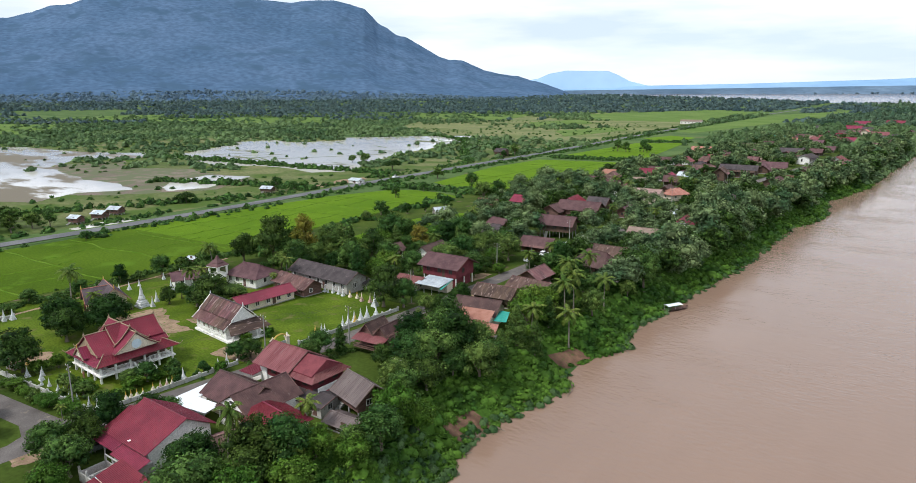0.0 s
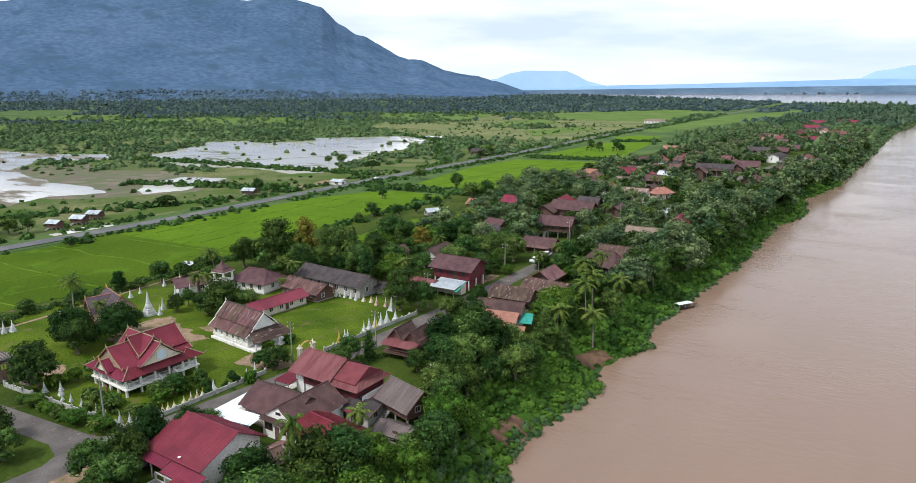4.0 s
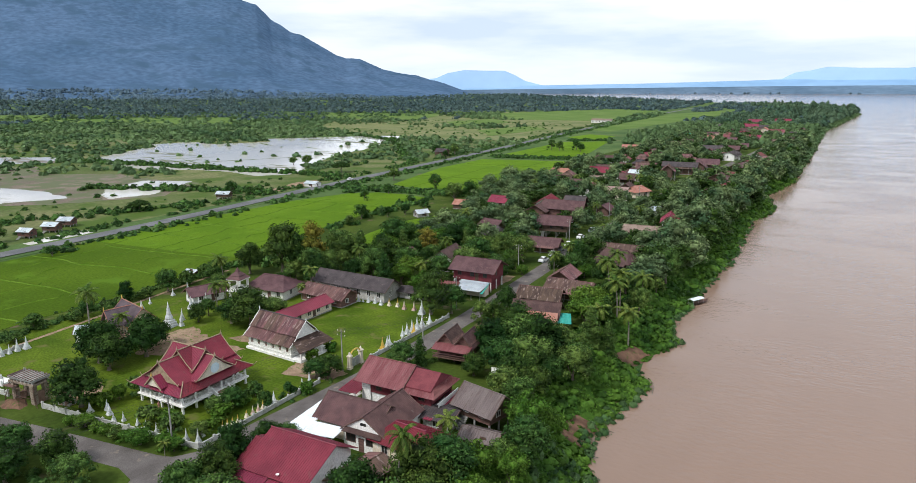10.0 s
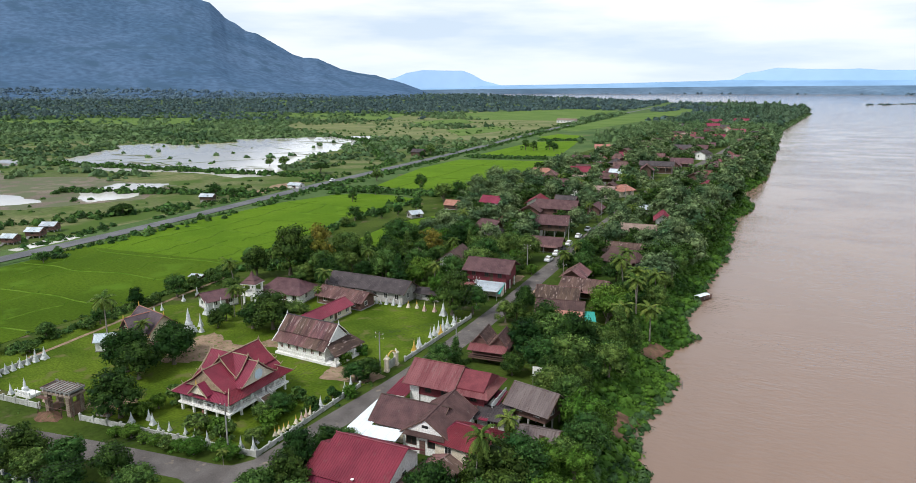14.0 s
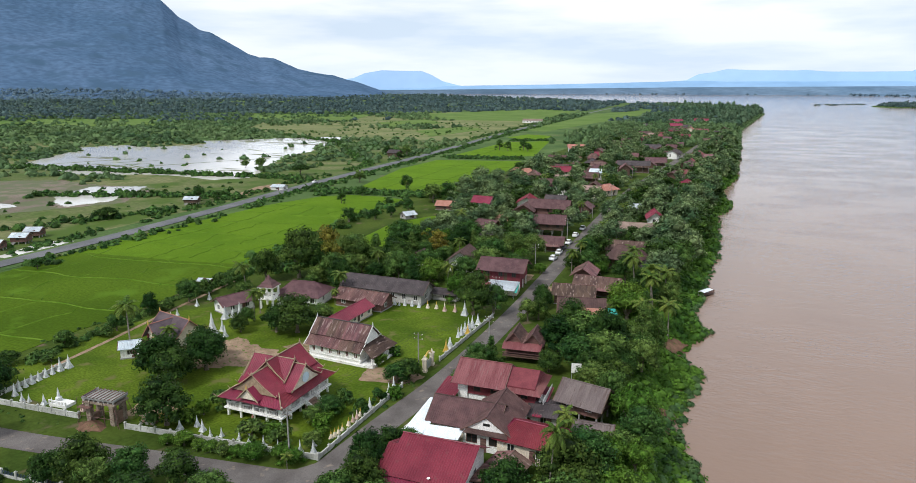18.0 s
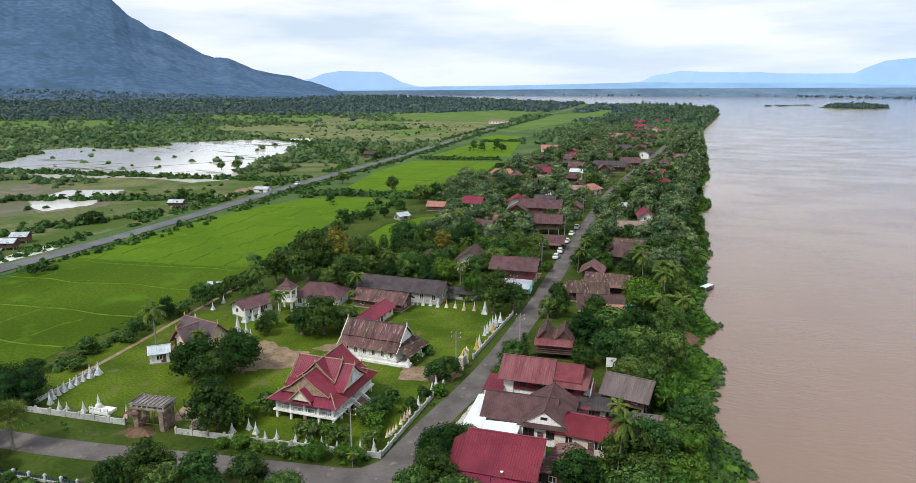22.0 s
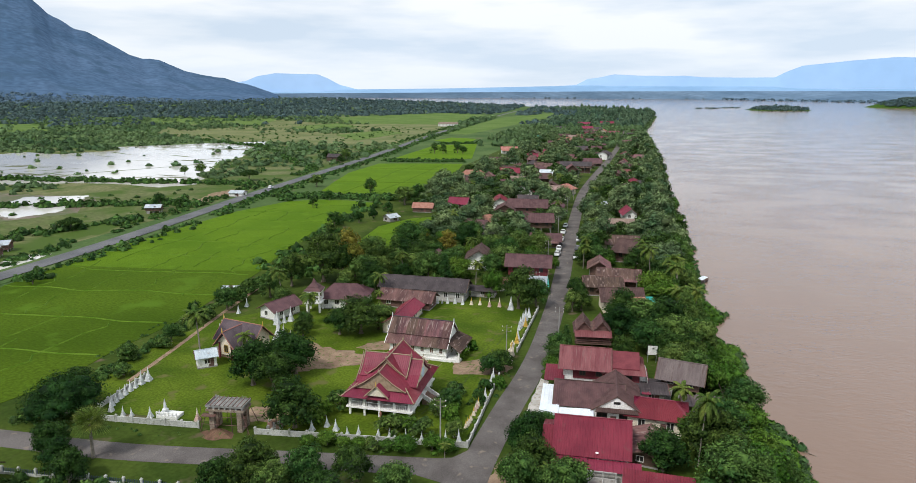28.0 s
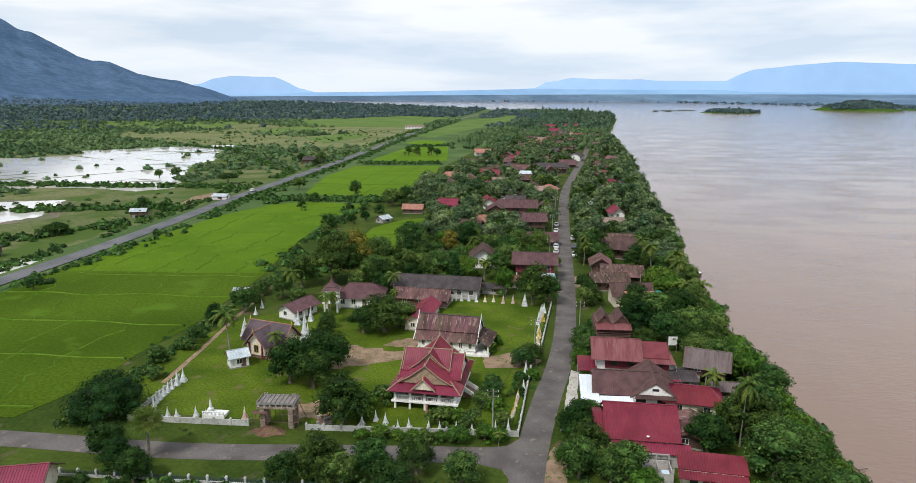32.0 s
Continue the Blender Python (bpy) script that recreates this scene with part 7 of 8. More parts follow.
for x, y, turn, p, lab in ((2.6, 122.5, 88, CAR_WHITE, "white parked car at the roadside"), (2.4, 130.5, 92, CAR_WHITE, "white parked car at the roadside"), (2.0, 137.5, 90, CAR_GREY, "dark grey parked car at the roadside"), (2.0, 145.5, 90, CAR_WHITE, "white parked car at the roadside"), (1.6, 158, 90, CAR_WHITE, "white parked car at the roadside"),
                           (1.5, 170.5, 90, CAR_WHITE, "white parked car at the roadside"), (8.6, 120, 92, CAR_WHITE, "white parked car half on the verge"), (8.4, 132.5, 90, CAR_GREY, "dark grey parked car on the verge"), (8.0, 146, 90, CAR_WHITE, "white parked car on the verge"), (12.4, 10.4, 4, CAR_WHITE, "white car under the carport"), (-160.8, 237, 98, CAR_WHITE, "white car on the highway"), (11.2, -4.6, 85, CAR_GREY, "dark car parked under trees")):
    car(x, y, turn, p, lab).location.z = 0.38 if x < -100 else 0.05


def boat():
    t = thing("river_boat", 46.8, 121, WATER_Z - 0.05, 62, "small wooden boat with a white roof moored at the bank", "boat")
    fm = Form()
    vs = []
    for s, w, z in ((-4.2, 0.25, 0.75), (-3.0, 0.75, 0.45), (0, 0.95, 0.4), (3.0, 0.75, 0.45), (4.4, 0.12, 0.9)):
        vs += [(s, -w, z), (s, 0, z - 0.55), (s, w, z), (s, w * 0.85, z - 0.08), (s, 0, z - 0.35), (s, -w * 0.85, z - 0.08)]
    fm.add(vs, [(6 * i + a, 6 * i + (a + 1) % 6, 6 * i + 6 + (a + 1) % 6, 6 * i + 6 + a) for i in range(4) for a in range(6)] + [(5, 4, 3, 2, 1, 0), tuple(range(24, 30))])
    part("hull", fm, WOOD, t)
    part("roof", Form().slab((-2.6, -0.95, 1.55), (2.0, -0.95, 1.55), (2.0, 0, 1.75), (-2.6, 0, 1.75), 0.05).slab((2.0, 0.95, 1.55), (-2.6, 0.95, 1.55), (-2.6, 0, 1.75), (2.0, 0, 1.75), 0.05), WHITE_ROOF, t)
    for x in (-2.4, -0.3, 1.8):
        for y in (-0.8, 0.8):
            part("post", Form().rod((x, y, 0.4), (x, y, 1.56), 0.03, 5), METAL, t)


boat()


def pole(x, y, h=8.0, turn=0.0):
    t = thing("utility_pole", x, y, 0, turn, "grey concrete electricity pole with crossarms", "pole", "utility poles")
    part("shaft", Form().add(*[[(s * r, q * r, z) for z, r in ((0, 0.10), (h, 0.06)) for s, q in ((-1, -1), (1, -1), (1, 1), (-1, 1))], [(0, 1, 5, 4), (1, 2, 6, 5), (2, 3, 7, 6), (3, 0, 4, 7), (4, 5, 6, 7)]]), CONCRETE, t)
    for z in (h - 0.4, h - 1.2):
        part("crossarm", Form().box(-0.8, -0.035, z, 0.8, 0.035, z + 0.06), BARK, t)
        for q in (-0.8, 0, 0.8):
            part("insulator", Form().lathe(q, 0, [(0.05, z + 0.1), (0.07, z + 0.18), (0.02, z + 0.3)], 6), PLASTER, t)


POLES = [(-14.5, -36), (-3.4, -1.2), (0.9, 31.5), (9.6, 45), (1.6, 72), (1.0, 108), (0.4, 150), (0.2, 195), (0.0, 240)]
for x, y in POLES:
    pole(x, y)
for (x0, y0), (x1, y1) in zip(POLES, POLES[1:]):
    t = thing("power_cable", 0, 0, 0, 0, "thin black power cables between poles", "cable", "power cables")
    for dx, z in ((-0.8, 7.7), (0.0, 7.7), (0.8, 7.7), (0.4, 6.9)):
        fm = Form()
        k = 8
        pts = [(x0 + dx + (x1 - x0) * i / k, y0 + (y1 - y0) * i / k, z + 0.25 - 0.9 * 4 * (i / k) * (1 - i / k) * 0.6) for i in range(k + 1)]
        ring = [(0.014, 0), (-0.007, 0.012), (-0.007, -0.012)]
        fm.add([(px + q, py, pz + w) for px, py, pz in pts for q, w in ring], [(3 * i + a, 3 * i + (a + 1) % 3, 3 * i + 3 + (a + 1) % 3, 3 * i + 3 + a) for i in range(k) for a in range(3)])
        part("wire", fm, RUBBER, t)
t = thing("billboard", 28.0, 39.5, 0, 10, "small white signboard on two posts", "sign")
part("board", Form().box(-0.9, -0.05, 1.6, 0.9, 0.05, 3.4), PLASTER, t)
for x in (-0.8, 0.8):
    part("post", Form().rod((x, 0.08, 0), (x, 0.08, 3.3), 0.05, 5), METAL, t)


# ---- planting ----
def clear(x, y, r, street=0.3):
    """True where a crown of radius r leaves houses and street in view."""
    for a, b, q in HOUSES:
        if (x - a) ** 2 + (y - b) ** 2 < (q + r * 0.5) ** 2 or -q * 0.75 - r * 0.3 < x - a < q * 0.75 + r * 0.3 + street * 2.5 and -(q + 3.5 + street * 5) < y - b < 0:
            return False
    return min(abs(x - px) + abs(y - py) * 0.4 for px, py in ROAD[::3]) > 3.6 + r * street


for kind, x, y, h, w in (
        ("dark", -26.9, -0.2, 0.95, 1.0), ("dark", -41.2, 12.2, 1.15, 1.15), ("dark", -36.2, 18.4, 1.05, 1.1), ("dark", -36.6, 11.0, 0.95, 1.05), ("dark", -39.6, 22.0, 0.8, 0.9), ("dark", -32.2, 41.0, 0.95, 1.25), ("dark", -36.5, 39.5, 0.8, 0.9), ("broad", -29.5, 44.5, 0.75, 0.9),
        ("broad", -68.9, 48.2, 0.75, 0.7), ("dark", -70.5, 37.7, 0.6, 0.5), ("broad", -68.5, 27, 0.5, 0.5), ("dark", -57, 76.5, 1.6, 1.5), ("dark", -63.5, 70.5, 1.2, 1.1), ("dark", -51.5, 79, 1.45, 1.3), ("yellow", -52.5, 84, 1.5, 1.2), ("yellow", -49, 79, 1.2, 1.0),
        ("tall", -42, 93, 1.0, 1.2), ("broad", -36, 90, 0.8, 0.9), ("dark", -46, 95, 0.8, 0.9), ("broad", -28.2, 80.5, 1.05, 1.0), ("light", -9.5, 74, 1.2, 0.85), ("tall", -23, 78, 0.9, 1.0),
        ("dark", 0.2, 28.6, 0.55, 0.75), ("broad", -1.2, 26.8, 0.5, 0.65), ("bush", -0.8, 19.5, 0.9, 0.9), ("broad", 10.2, 37.0, 0.6, 0.65), ("tall", 11.5, 41, 0.55, 0.6),
        ("broad", 26.5, 54, 1.15, 1.25), ("broad", 32, 44.5, 1.15, 1.15), ("dark", 22.0, 50.5, 0.9, 0.95), ("broad", 37.5, 54, 0.7, 0.8), ("broad", 27.5, 44, 0.9, 1.0), ("dark", 31, 52, 1.15, 1.1), ("broad", 38, 50, 0.9, 0.95), ("dark", 22.5, 60, 0.95, 1.0), ("light", 35.5, 68.5, 0.55, 0.6), ("dark", 22.5, 41.5, 0.6, 0.65), ("dark", 35, 39, 0.8, 0.9),
        ("dark", 27.6, 0.6, 0.8, 0.95), ("light", 39.2, 26.5, 1.2, 1.05), ("light", 41, 30, 0.85, 0.9), ("dark", 34.2, 6.0, 0.95, 1.0), ("broad", 35.5, -4.5, 1.0, 1.15), ("light", 39.5, -1, 1.1, 1.15), ("light", 31.5, -13, 0.6, 0.7), ("light", 32, 8.5, 0.8, 0.7), ("light", 41.0, 6.5, 0.85, 1.0), ("light", 37.5, 13, 0.9, 0.85), ("light", 41.5, 16.0, 0.8, 0.8), ("broad", 35, 33.5, 0.8, 0.8), ("dark", 36, -12, 0.9, 1.0),
        ("dome", -64.6, -4.6, 0.80, 0.86), ("dark", -57.0, -15.5, 0.7, 0.75), ("dark", -48.4, -21.5, 0.7, 0.7), ("dark", -52.5, -19, 0.6, 0.6), ("dark", -24.8, -16, 0.8, 0.8), ("broad", -18.1, -14.5, 0.8, 0.75), ("dark", -12.5, -12.5, 0.75, 0.75), ("dark", -29, -18, 0.65, 0.7), ("broad", -21.5, -17, 0.65, 0.7), ("broad", -6, -14, 0.6, 0.65), ("dark", -14.5, -18, 0.7, 0.8),
        ("dark", 8.6, -1.0, 0.8, 0.7), ("broad", 9.3, -9.5, 0.8, 0.75), ("broad", 13.5, -10, 0.6, 0.6), ("broad", 15.5, -9.5, 0.8, 0.85), ("light", 17.5, -12.5, 0.7, 0.75), ("dark", 9.2, 4.8, 0.55, 0.6), ("broad", 11.0, 7.0, 0.4, 0.5),
        ("light", -11, -3.2, 0.28, 0.38), ("light", -4.5, -1.6, 0.4, 0.5), ("light", -15, -3.6, 0.3, 0.38), ("light", -20, -3.8, 0.35, 0.5), ("light", -8.2, -3.0, 0.42, 0.6), ("bush", -13.2, -3.4, 0.7, 0.9), ("bush", -17.4, -3.6, 0.8, 0.9), ("light", -22.6, -4.4, 0.26, 0.36), ("light", -2.4, -1.8, 0.36, 0.5), ("bush", -12.0, 1.4, 1.3, 1.3), ("bush", -9.6, 3.0, 1.3, 1.4), ("broad", -5.2, 11.5, 0.4, 0.5), ("bush", -4.2, 8.4, 1.3, 1.4), ("bush", -24.6, 1.6, 1.3, 1.5), ("broad", -2.2, 2.6, 0.36, 0.42), ("bush", -1.2, 14.6, 1.0, 0.9), ("bush", 1.2, 21.8, 1.1, 1.0), ("light", 9.6, 30.5, 0.5, 0.6), ("broad", 10.6, 34.0, 0.5, 0.55), ("light", 7.8, -7.2, 0.6, 0.65), ("dark", 10.6, -5.0, 0.75, 0.7), ("bush", 8.2, 0.8, 1.2, 1.1), ("bush", -7.0, 1.8, 1.2, 1.2), ("bush", -3.0, 5.4, 0.9, 0.9), ("broad", -6.5, 9.0, 0.38, 0.45), ("bush", -5.5, 16.5, 1.0, 1.1), ("bush", -4.8, 13, 1.0, 1.2), ("light", -24.0, 4.5, 0.45, 0.4), ("bush", -22.5, 7, 1.4, 1.3), ("bush", -7.8, 33, 1.2, 1.0), ("bush", -7.2, 38, 1.0, 1.0),
        ("broad", -45, 40.5, 0.45, 0.45), ("dark", -43.5, 36.5, 0.5, 0.5), ("broad", -58, 55, 0.6, 0.6), ("broad", -64, 60, 0.7, 0.8), ("broad", -70, 16, 0.4, 0.5), ("dark", -72, 6, 0.4, 0.6), ("bush", -66, 10, 0.8, 1.2), ("bush", -68, 24, 0.9, 1.2), ("bush", -69.5, 42, 1.0, 1.2), ("bush", -70, 55, 1.5, 1.5), ("bush", -71, 62, 1.5, 1.6)):
    plant(kind, x, y, h, w)
for x, y, h, k in ((-57.3, 20.5, 1.05, 0), (-36.6, 65.6, 0.9, 1), (32.6, 3.0, 0.8, 0), (31.3, 16.8, 0.75, 1), (34.9, 90, 1.1, 0), (40.3, 78.3, 1.1, 1), (36, 84, 1.0, 0), (-43, 15, 0.7, 1), (-48.5, 22, 0.75, 1), (-45.5, 43.5, 0.8, 0), (-47.5, 48, 0.8, 1), (-60.0, 58.5, 0.9, 0), (12.5, -8, 0.5, 1), (30, 98, 1.1, 0), (37.5, 100, 1.1, 1), (-35, 60, 0.5, 1), (29, 110, 1.0, 0), (35, 72, 1.0, 1)):
    plant("coco", x, y, h * (1.5 if x == 32.6 else 1.05), h * (0.95 if x == 32.6 else 1.1), pick=k)
plant("sugar", -50.6, -14.9, 1.1, 1.1)
plant("coco", -2.2, -3.4, 0.35, 0.4, pick=1)

# village trees, thick along the bank and behind the houses
v_rng = random.Random(11)


def crowded(x, y, r, k):
    return any((x - a) ** 2 + (y - c) ** 2 < (k * (q + r)) ** 2 for a, c, q in PLANTED)


for _ in range(1500):                                           # trees leaning over the bank
    y = -62 + 700 * v_rng.random() ** 1.3
    x = bank(y) - (v_rng.uniform(9.8, 16) if 25 < y < 140 else v_rng.uniform(7.5, 15.5)) + (2.0 if y > 130 else 0)
    s = v_rng.uniform(0.6, 1.25) * (1.1 if y > 60 else 0.8)
    if clear(x, y, 3.0 * s) and not crowded(x, y, 3.2 * s, 0.56):
        if y < 105:
            plant(v_rng.choice(("broad", "dark", "broad", "light", "light", "tall", "bush")), x, y, s, s * 1.15)
        else:
            grove_tree(x, y, s * 1.1, s * 1.2)
count = 0
for _ in range(9000):
    y = 66 + 640 * v_rng.random() ** 1.3
    b = bank(y)
    x = b - 7 - v_rng.random() ** 1.2 * 110
    left = -52 if y < 180 else (-66 if y < 300 else -80)
    if x < left + 8 * noise.noise((y * 0.05, 0, 0)) or any(inside(x, y, f[0]) for f in FIELDS[:5]):
        continue
    s = v_rng.uniform(0.5, 1.25) * (1.1 if x - b > -24 else 0.95) * (1.0 if y < 200 else 1.15)
    r = 3.3 * s
    if not clear(x, y, r, 1.0 if y < 280 else 2.0) or crowded(x, y, r, 0.62 if y < 165 else 0.70):
        continue
    kind = v_rng.choices(("broad", "dark", "light", "coco", "tall", "yellow"), (5, 4, 1.2, 1.1, 0.8, 0.3))[0]
    if y < 128 or kind == "coco" and y < 300:
        plant(kind, x, y, s if kind != "coco" else max(s, 0.85), s * v_rng.uniform(0.9, 1.15) if kind != "coco" else max(s, 0.85))
    else:
        grove_tree(x, y, s, s * v_rng.uniform(0.95, 1.2))
# lone trees in and by the fields
for kind, x, y, h in (("mid", -166, 44, 0.9), ("mid", -172, 40, 1.1), ("mid", -169, 52, 0.8), ("mid", -176, 48, 1.0), ("mid", -182, 44, 1.1), ("mid", -166, 57, 0.7), ("mid", -190, 50, 0.9), ("mid", -131.5, 55, 0.45), ("mid", -112, 186, 0.6), ("mid", -114, 208, 0.55), ("mid", -86, 150, 0.75), ("mid", -79, 158, 0.6), ("mid", -76, 166, 0.6), ("mid", -73, 176, 0.65), ("mid", -82, 138, 0.5), ("mid", -102, 232, 0.9), ("mid", -140, 250, 0.9), ("mid", -75, 205, 1.1), ("mid", -70, 210, 1.0), ("mid", -80, 213, 0.9),
                      ("umbrella", -190, 265, 0.8), ("umbrella", -178, 118, 0.6), ("mid", -176, 166, 0.8), ("mid", -170, 172, 0.6), ("mid", -235, 285, 0.9), ("mid", -245, 282, 0.7), ("mid", -133, 470, 1.0), ("mid", -125, 468, 0.9), ("mid", -115, 480, 1.0), ("mid", -108, 470, 0.9), ("mid", -196, 388, 1.1), ("mid", -182, 392, 1.0), ("mid", -178, 372, 0.8)):
    plant(kind, x, y, h)


# ---- scrub, hedges and woods, too many to count ----
def thicket(name, spots, material, label, leaves=14, size=0.6, seed=3, category="scrub"):
    """Many bushes or far trees as one mesh: each a few leaf sprays round a rough core. spots: x, y, z, radius, height."""
    rng = np.random.default_rng(seed)
    S = np.array(spots, float)
    n = len(S)
    d = rng.normal(size=(n, leaves, 3))
    d[..., 2] = np.abs(d[..., 2]) * 0.9
    d /= np.linalg.norm(d, axis=2)[..., None]
    rad = S[:, None, 3:4] * rng.uniform(0.75, 1.15, (n, leaves, 1))
    c = S[:, None, :3] + d * np.concatenate([rad, rad, S[:, None, 4:5] * rng.uniform(0.6, 1.1, (n, leaves, 1))], 2)
    nrm = d + rng.normal(scale=0.5, size=d.shape)
    nrm[..., 2] += 0.5
    nrm /= np.linalg.norm(nrm, axis=2)[..., None]
    t = np.cross(nrm, rng.normal(size=d.shape))
    t /= np.linalg.norm(t, axis=2)[..., None]
    b = np.cross(nrm, t)
    s = size * S[:, None, 3:4] * rng.uniform(0.6, 1.3, (n, leaves, 1))
    v = np.stack([c - t * s, c - b * s * 0.7 + nrm * s * 0.25, c + t * s, c + b * s * 0.7 + nrm * s * 0.25], 2).reshape(-1, 3)
    f = np.arange(len(v)).reshape(-1, 4)
    k = 6
    ring = np.array([(q * math.cos(6.283 * i / k + j), q * math.sin(6.283 * i / k + j), z) for j, (q, z) in enumerate(((0.7, -0.05), (0.85, 0.45), (0.3, 0.92))) for i in range(k)])
    cv = (S[:, None, :3] + ring[None] * np.stack([S[:, 3], S[:, 3], S[:, 4]], 1)[:, None, :] * rng.uniform(0.8, 1.1, (n, 3 * k, 1))).reshape(-1, 3)
    quad = np.array([(j * k + i, j * k + (i + 1) % k, (j + 1) * k + (i + 1) % k, (j + 1) * k + i) for j in range(2) for i in range(k)])
    cf = (quad[None] + (np.arange(n) * 3 * k)[:, None, None]).reshape(-1, 4) + len(v)
    ob = new(name, quick_mesh(name, np.vstack([v, cv]), np.vstack([f, cf]), material))
    return tagged(ob, label, category, kind="stuff")


s_rng = random.Random(21)
spots = []
for _ in range(10500):                                          # creepers and grass tufts on the river bank
    y = -70 + 480 * s_rng.random() ** 1.5
    u = -13.5 + 13.4 * s_rng.random()
    if noise.noise((y * 0.09, u * 0.12, 2)) < -0.5 or (36 < y < 43 or 70 < y < 80) and -4.8 < u < -0.6 and s_rng.random() < 0.9:
        continue
    r = (s_rng.uniform(0.35, 0.8) if s_rng.random() < 0.82 else s_rng.uniform(0.9, 1.7)) * (1.4 if y > 150 else 1)
    spots.append((bank(y) + u, y, ground_z(u) - 0.15, r, r * s_rng.uniform(0.5, 0.95)))
edge = []
for a, b, u0, u1, n in ((2, 30, -8.5, 0.4, 150), (33, 50, -1.6, 1.4, 34), (52, 70, -1.2, 0.8, 22), (84, 130, -1.0, 0.9, 50), (-40, 2, -6, 0.4, 120), (130, 330, -1.5, 1.6, 160)):
    for _ in range(n):
        y, u = s_rng.uniform(a, b), s_rng.uniform(u0, u1)
        r = s_rng.uniform(0.4, 1.1)
        edge.append((bank(y) + u, y, max(ground_z(u), WATER_Z) - 0.1, r, r * s_rng.uniform(0.7, 1.5)))
thicket("bank_shrubs", edge, LEAF_WILLOW, "grey-green shrubs hanging into the river", 80, 0.125, 24, "shrubs")
d_rng = random.Random(14)
for x, y in ((47.5, 33.5), (48.6, 38.5), (47.0, 44.0), (50.2, 62.5), (49.8, 88.0), (48.0, 101.0), (52.5, 9.0), (51.0, 21.0)):
    t = thing("driftwood", bank(y) + 0.9, y, WATER_Z - 0.05, d_rng.uniform(0, 360), "bare grey driftwood branch lying in the shallows", "driftwood")
    part("limb", Form().rod((-1.6, 0, 0), (1.7, 0.2, 0.35), 0.07, 5), BARK, t)
    for q in (-0.8, 0.1, 0.9):
        part("twig", Form().rod((q, 0.06, 0.15), (q + 0.7, d_rng.choice((-0.9, 0.9)), 0.5), 0.03, 4), BARK, t)
thicket("bank_creepers", [q for q in spots if q[1] > 75], LEAF_BANK, "bright green creepers and shrubs over the river bank", 16, 0.3, 4, "creepers")
thicket("bank_creepers", [q for q in spots if q[1] <= 75], LEAF_BANK, "bright green leafy creepers over the near river bank", 42, 0.165, 14, "creepers")
spots = []
for _ in range(1500):
    y = 400 + 1300 * s_rng.random()
    u = -14 + 14 * s_rng.random()
    r = s_rng.uniform(1.5, 3)
    spots.append((bank(y) + u, y, ground_z(u) - 0.2, r, r * 1.2))
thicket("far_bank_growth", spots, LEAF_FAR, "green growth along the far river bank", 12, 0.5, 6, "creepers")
spots = []
for _ in range(4600):                                           # hedges and verge along highway and field edges
    k = s_rng.randrange(len(HIGHWAY) - 1)
    (x0, y0), (x1, y1) = HIGHWAY[k], HIGHWAY[k + 1]
    q = s_rng.random()
    y = y0 + (y1 - y0) * q
    if y > 1200:
        continue
    side = s_rng.choice((-1, 1))
    off = side * (6.0 + abs(s_rng.gauss(0, 3.5)) + (6 * s_rng.random() if side < 0 else 0))
    if noise.noise((y * 0.03, side * 4.0, 0)) < (-0.3 if side > 0 else -0.15):
        continue
    r = s_rng.uniform(0.5, 1.7)
    spots.append((x0 + (x1 - x0) * q + off, y, -0.1, r, r * s_rng.uniform(0.8, 1.5)))
for a, b, n in (((-131, 215), (-70, 222), 260), ((-150, 225), (-132, 205), 60), ((-150, 395), (-95, 405), 160), ((-157, 575), (-120, 600), 90), ((-79, 85), (-90, 205), 50), ((-74, 75), (-60, 98), 40), ((-170, 140), (-205, 60), 90), ((-175, 250), (-400, 225), 420), ((-180, 330), (-330, 520), 160), ((-172, 182), (-260, 150), 150), ((-190, 420), (-420, 560), 200)):
    for _ in range(n):
        q = s_rng.random()
        r = s_rng.uniform(0.8, 2.3)
        spots.append((a[0] + (b[0] - a[0]) * q + s_rng.gauss(0, 2.5), a[1] + (b[1] - a[1]) * q + s_rng.gauss(0, 2.5), -0.1, r, r * s_rng.uniform(0.9, 1.5)))
for _ in range(2600):                                           # tufts and bushes on the wet grassland
    x, y = s_rng.uniform(-640, -165), s_rng.uniform(40, 900)
    if x > -157 - 0.06 * y or any(inside(x, y, w[0]) for w in WET) and s_rng.random() < 0.86:
        continue
    if noise.noise((x * 0.012, y * 0.012, 6)) + 0.5 * noise.noise((x * 0.05, y * 0.05, 2)) < s_rng.uniform(-0.25, 0.4):
        continue
    r = s_rng.uniform(0.4, 1.8)
    spots.append((x, y, -0.1, r, r * s_rng.uniform(0.6, 1.5)))
thicket("hedgerow", spots, LEAF, "green hedges and bushes along highway and fields", 14, 0.46, 7, "hedge")
spots = []
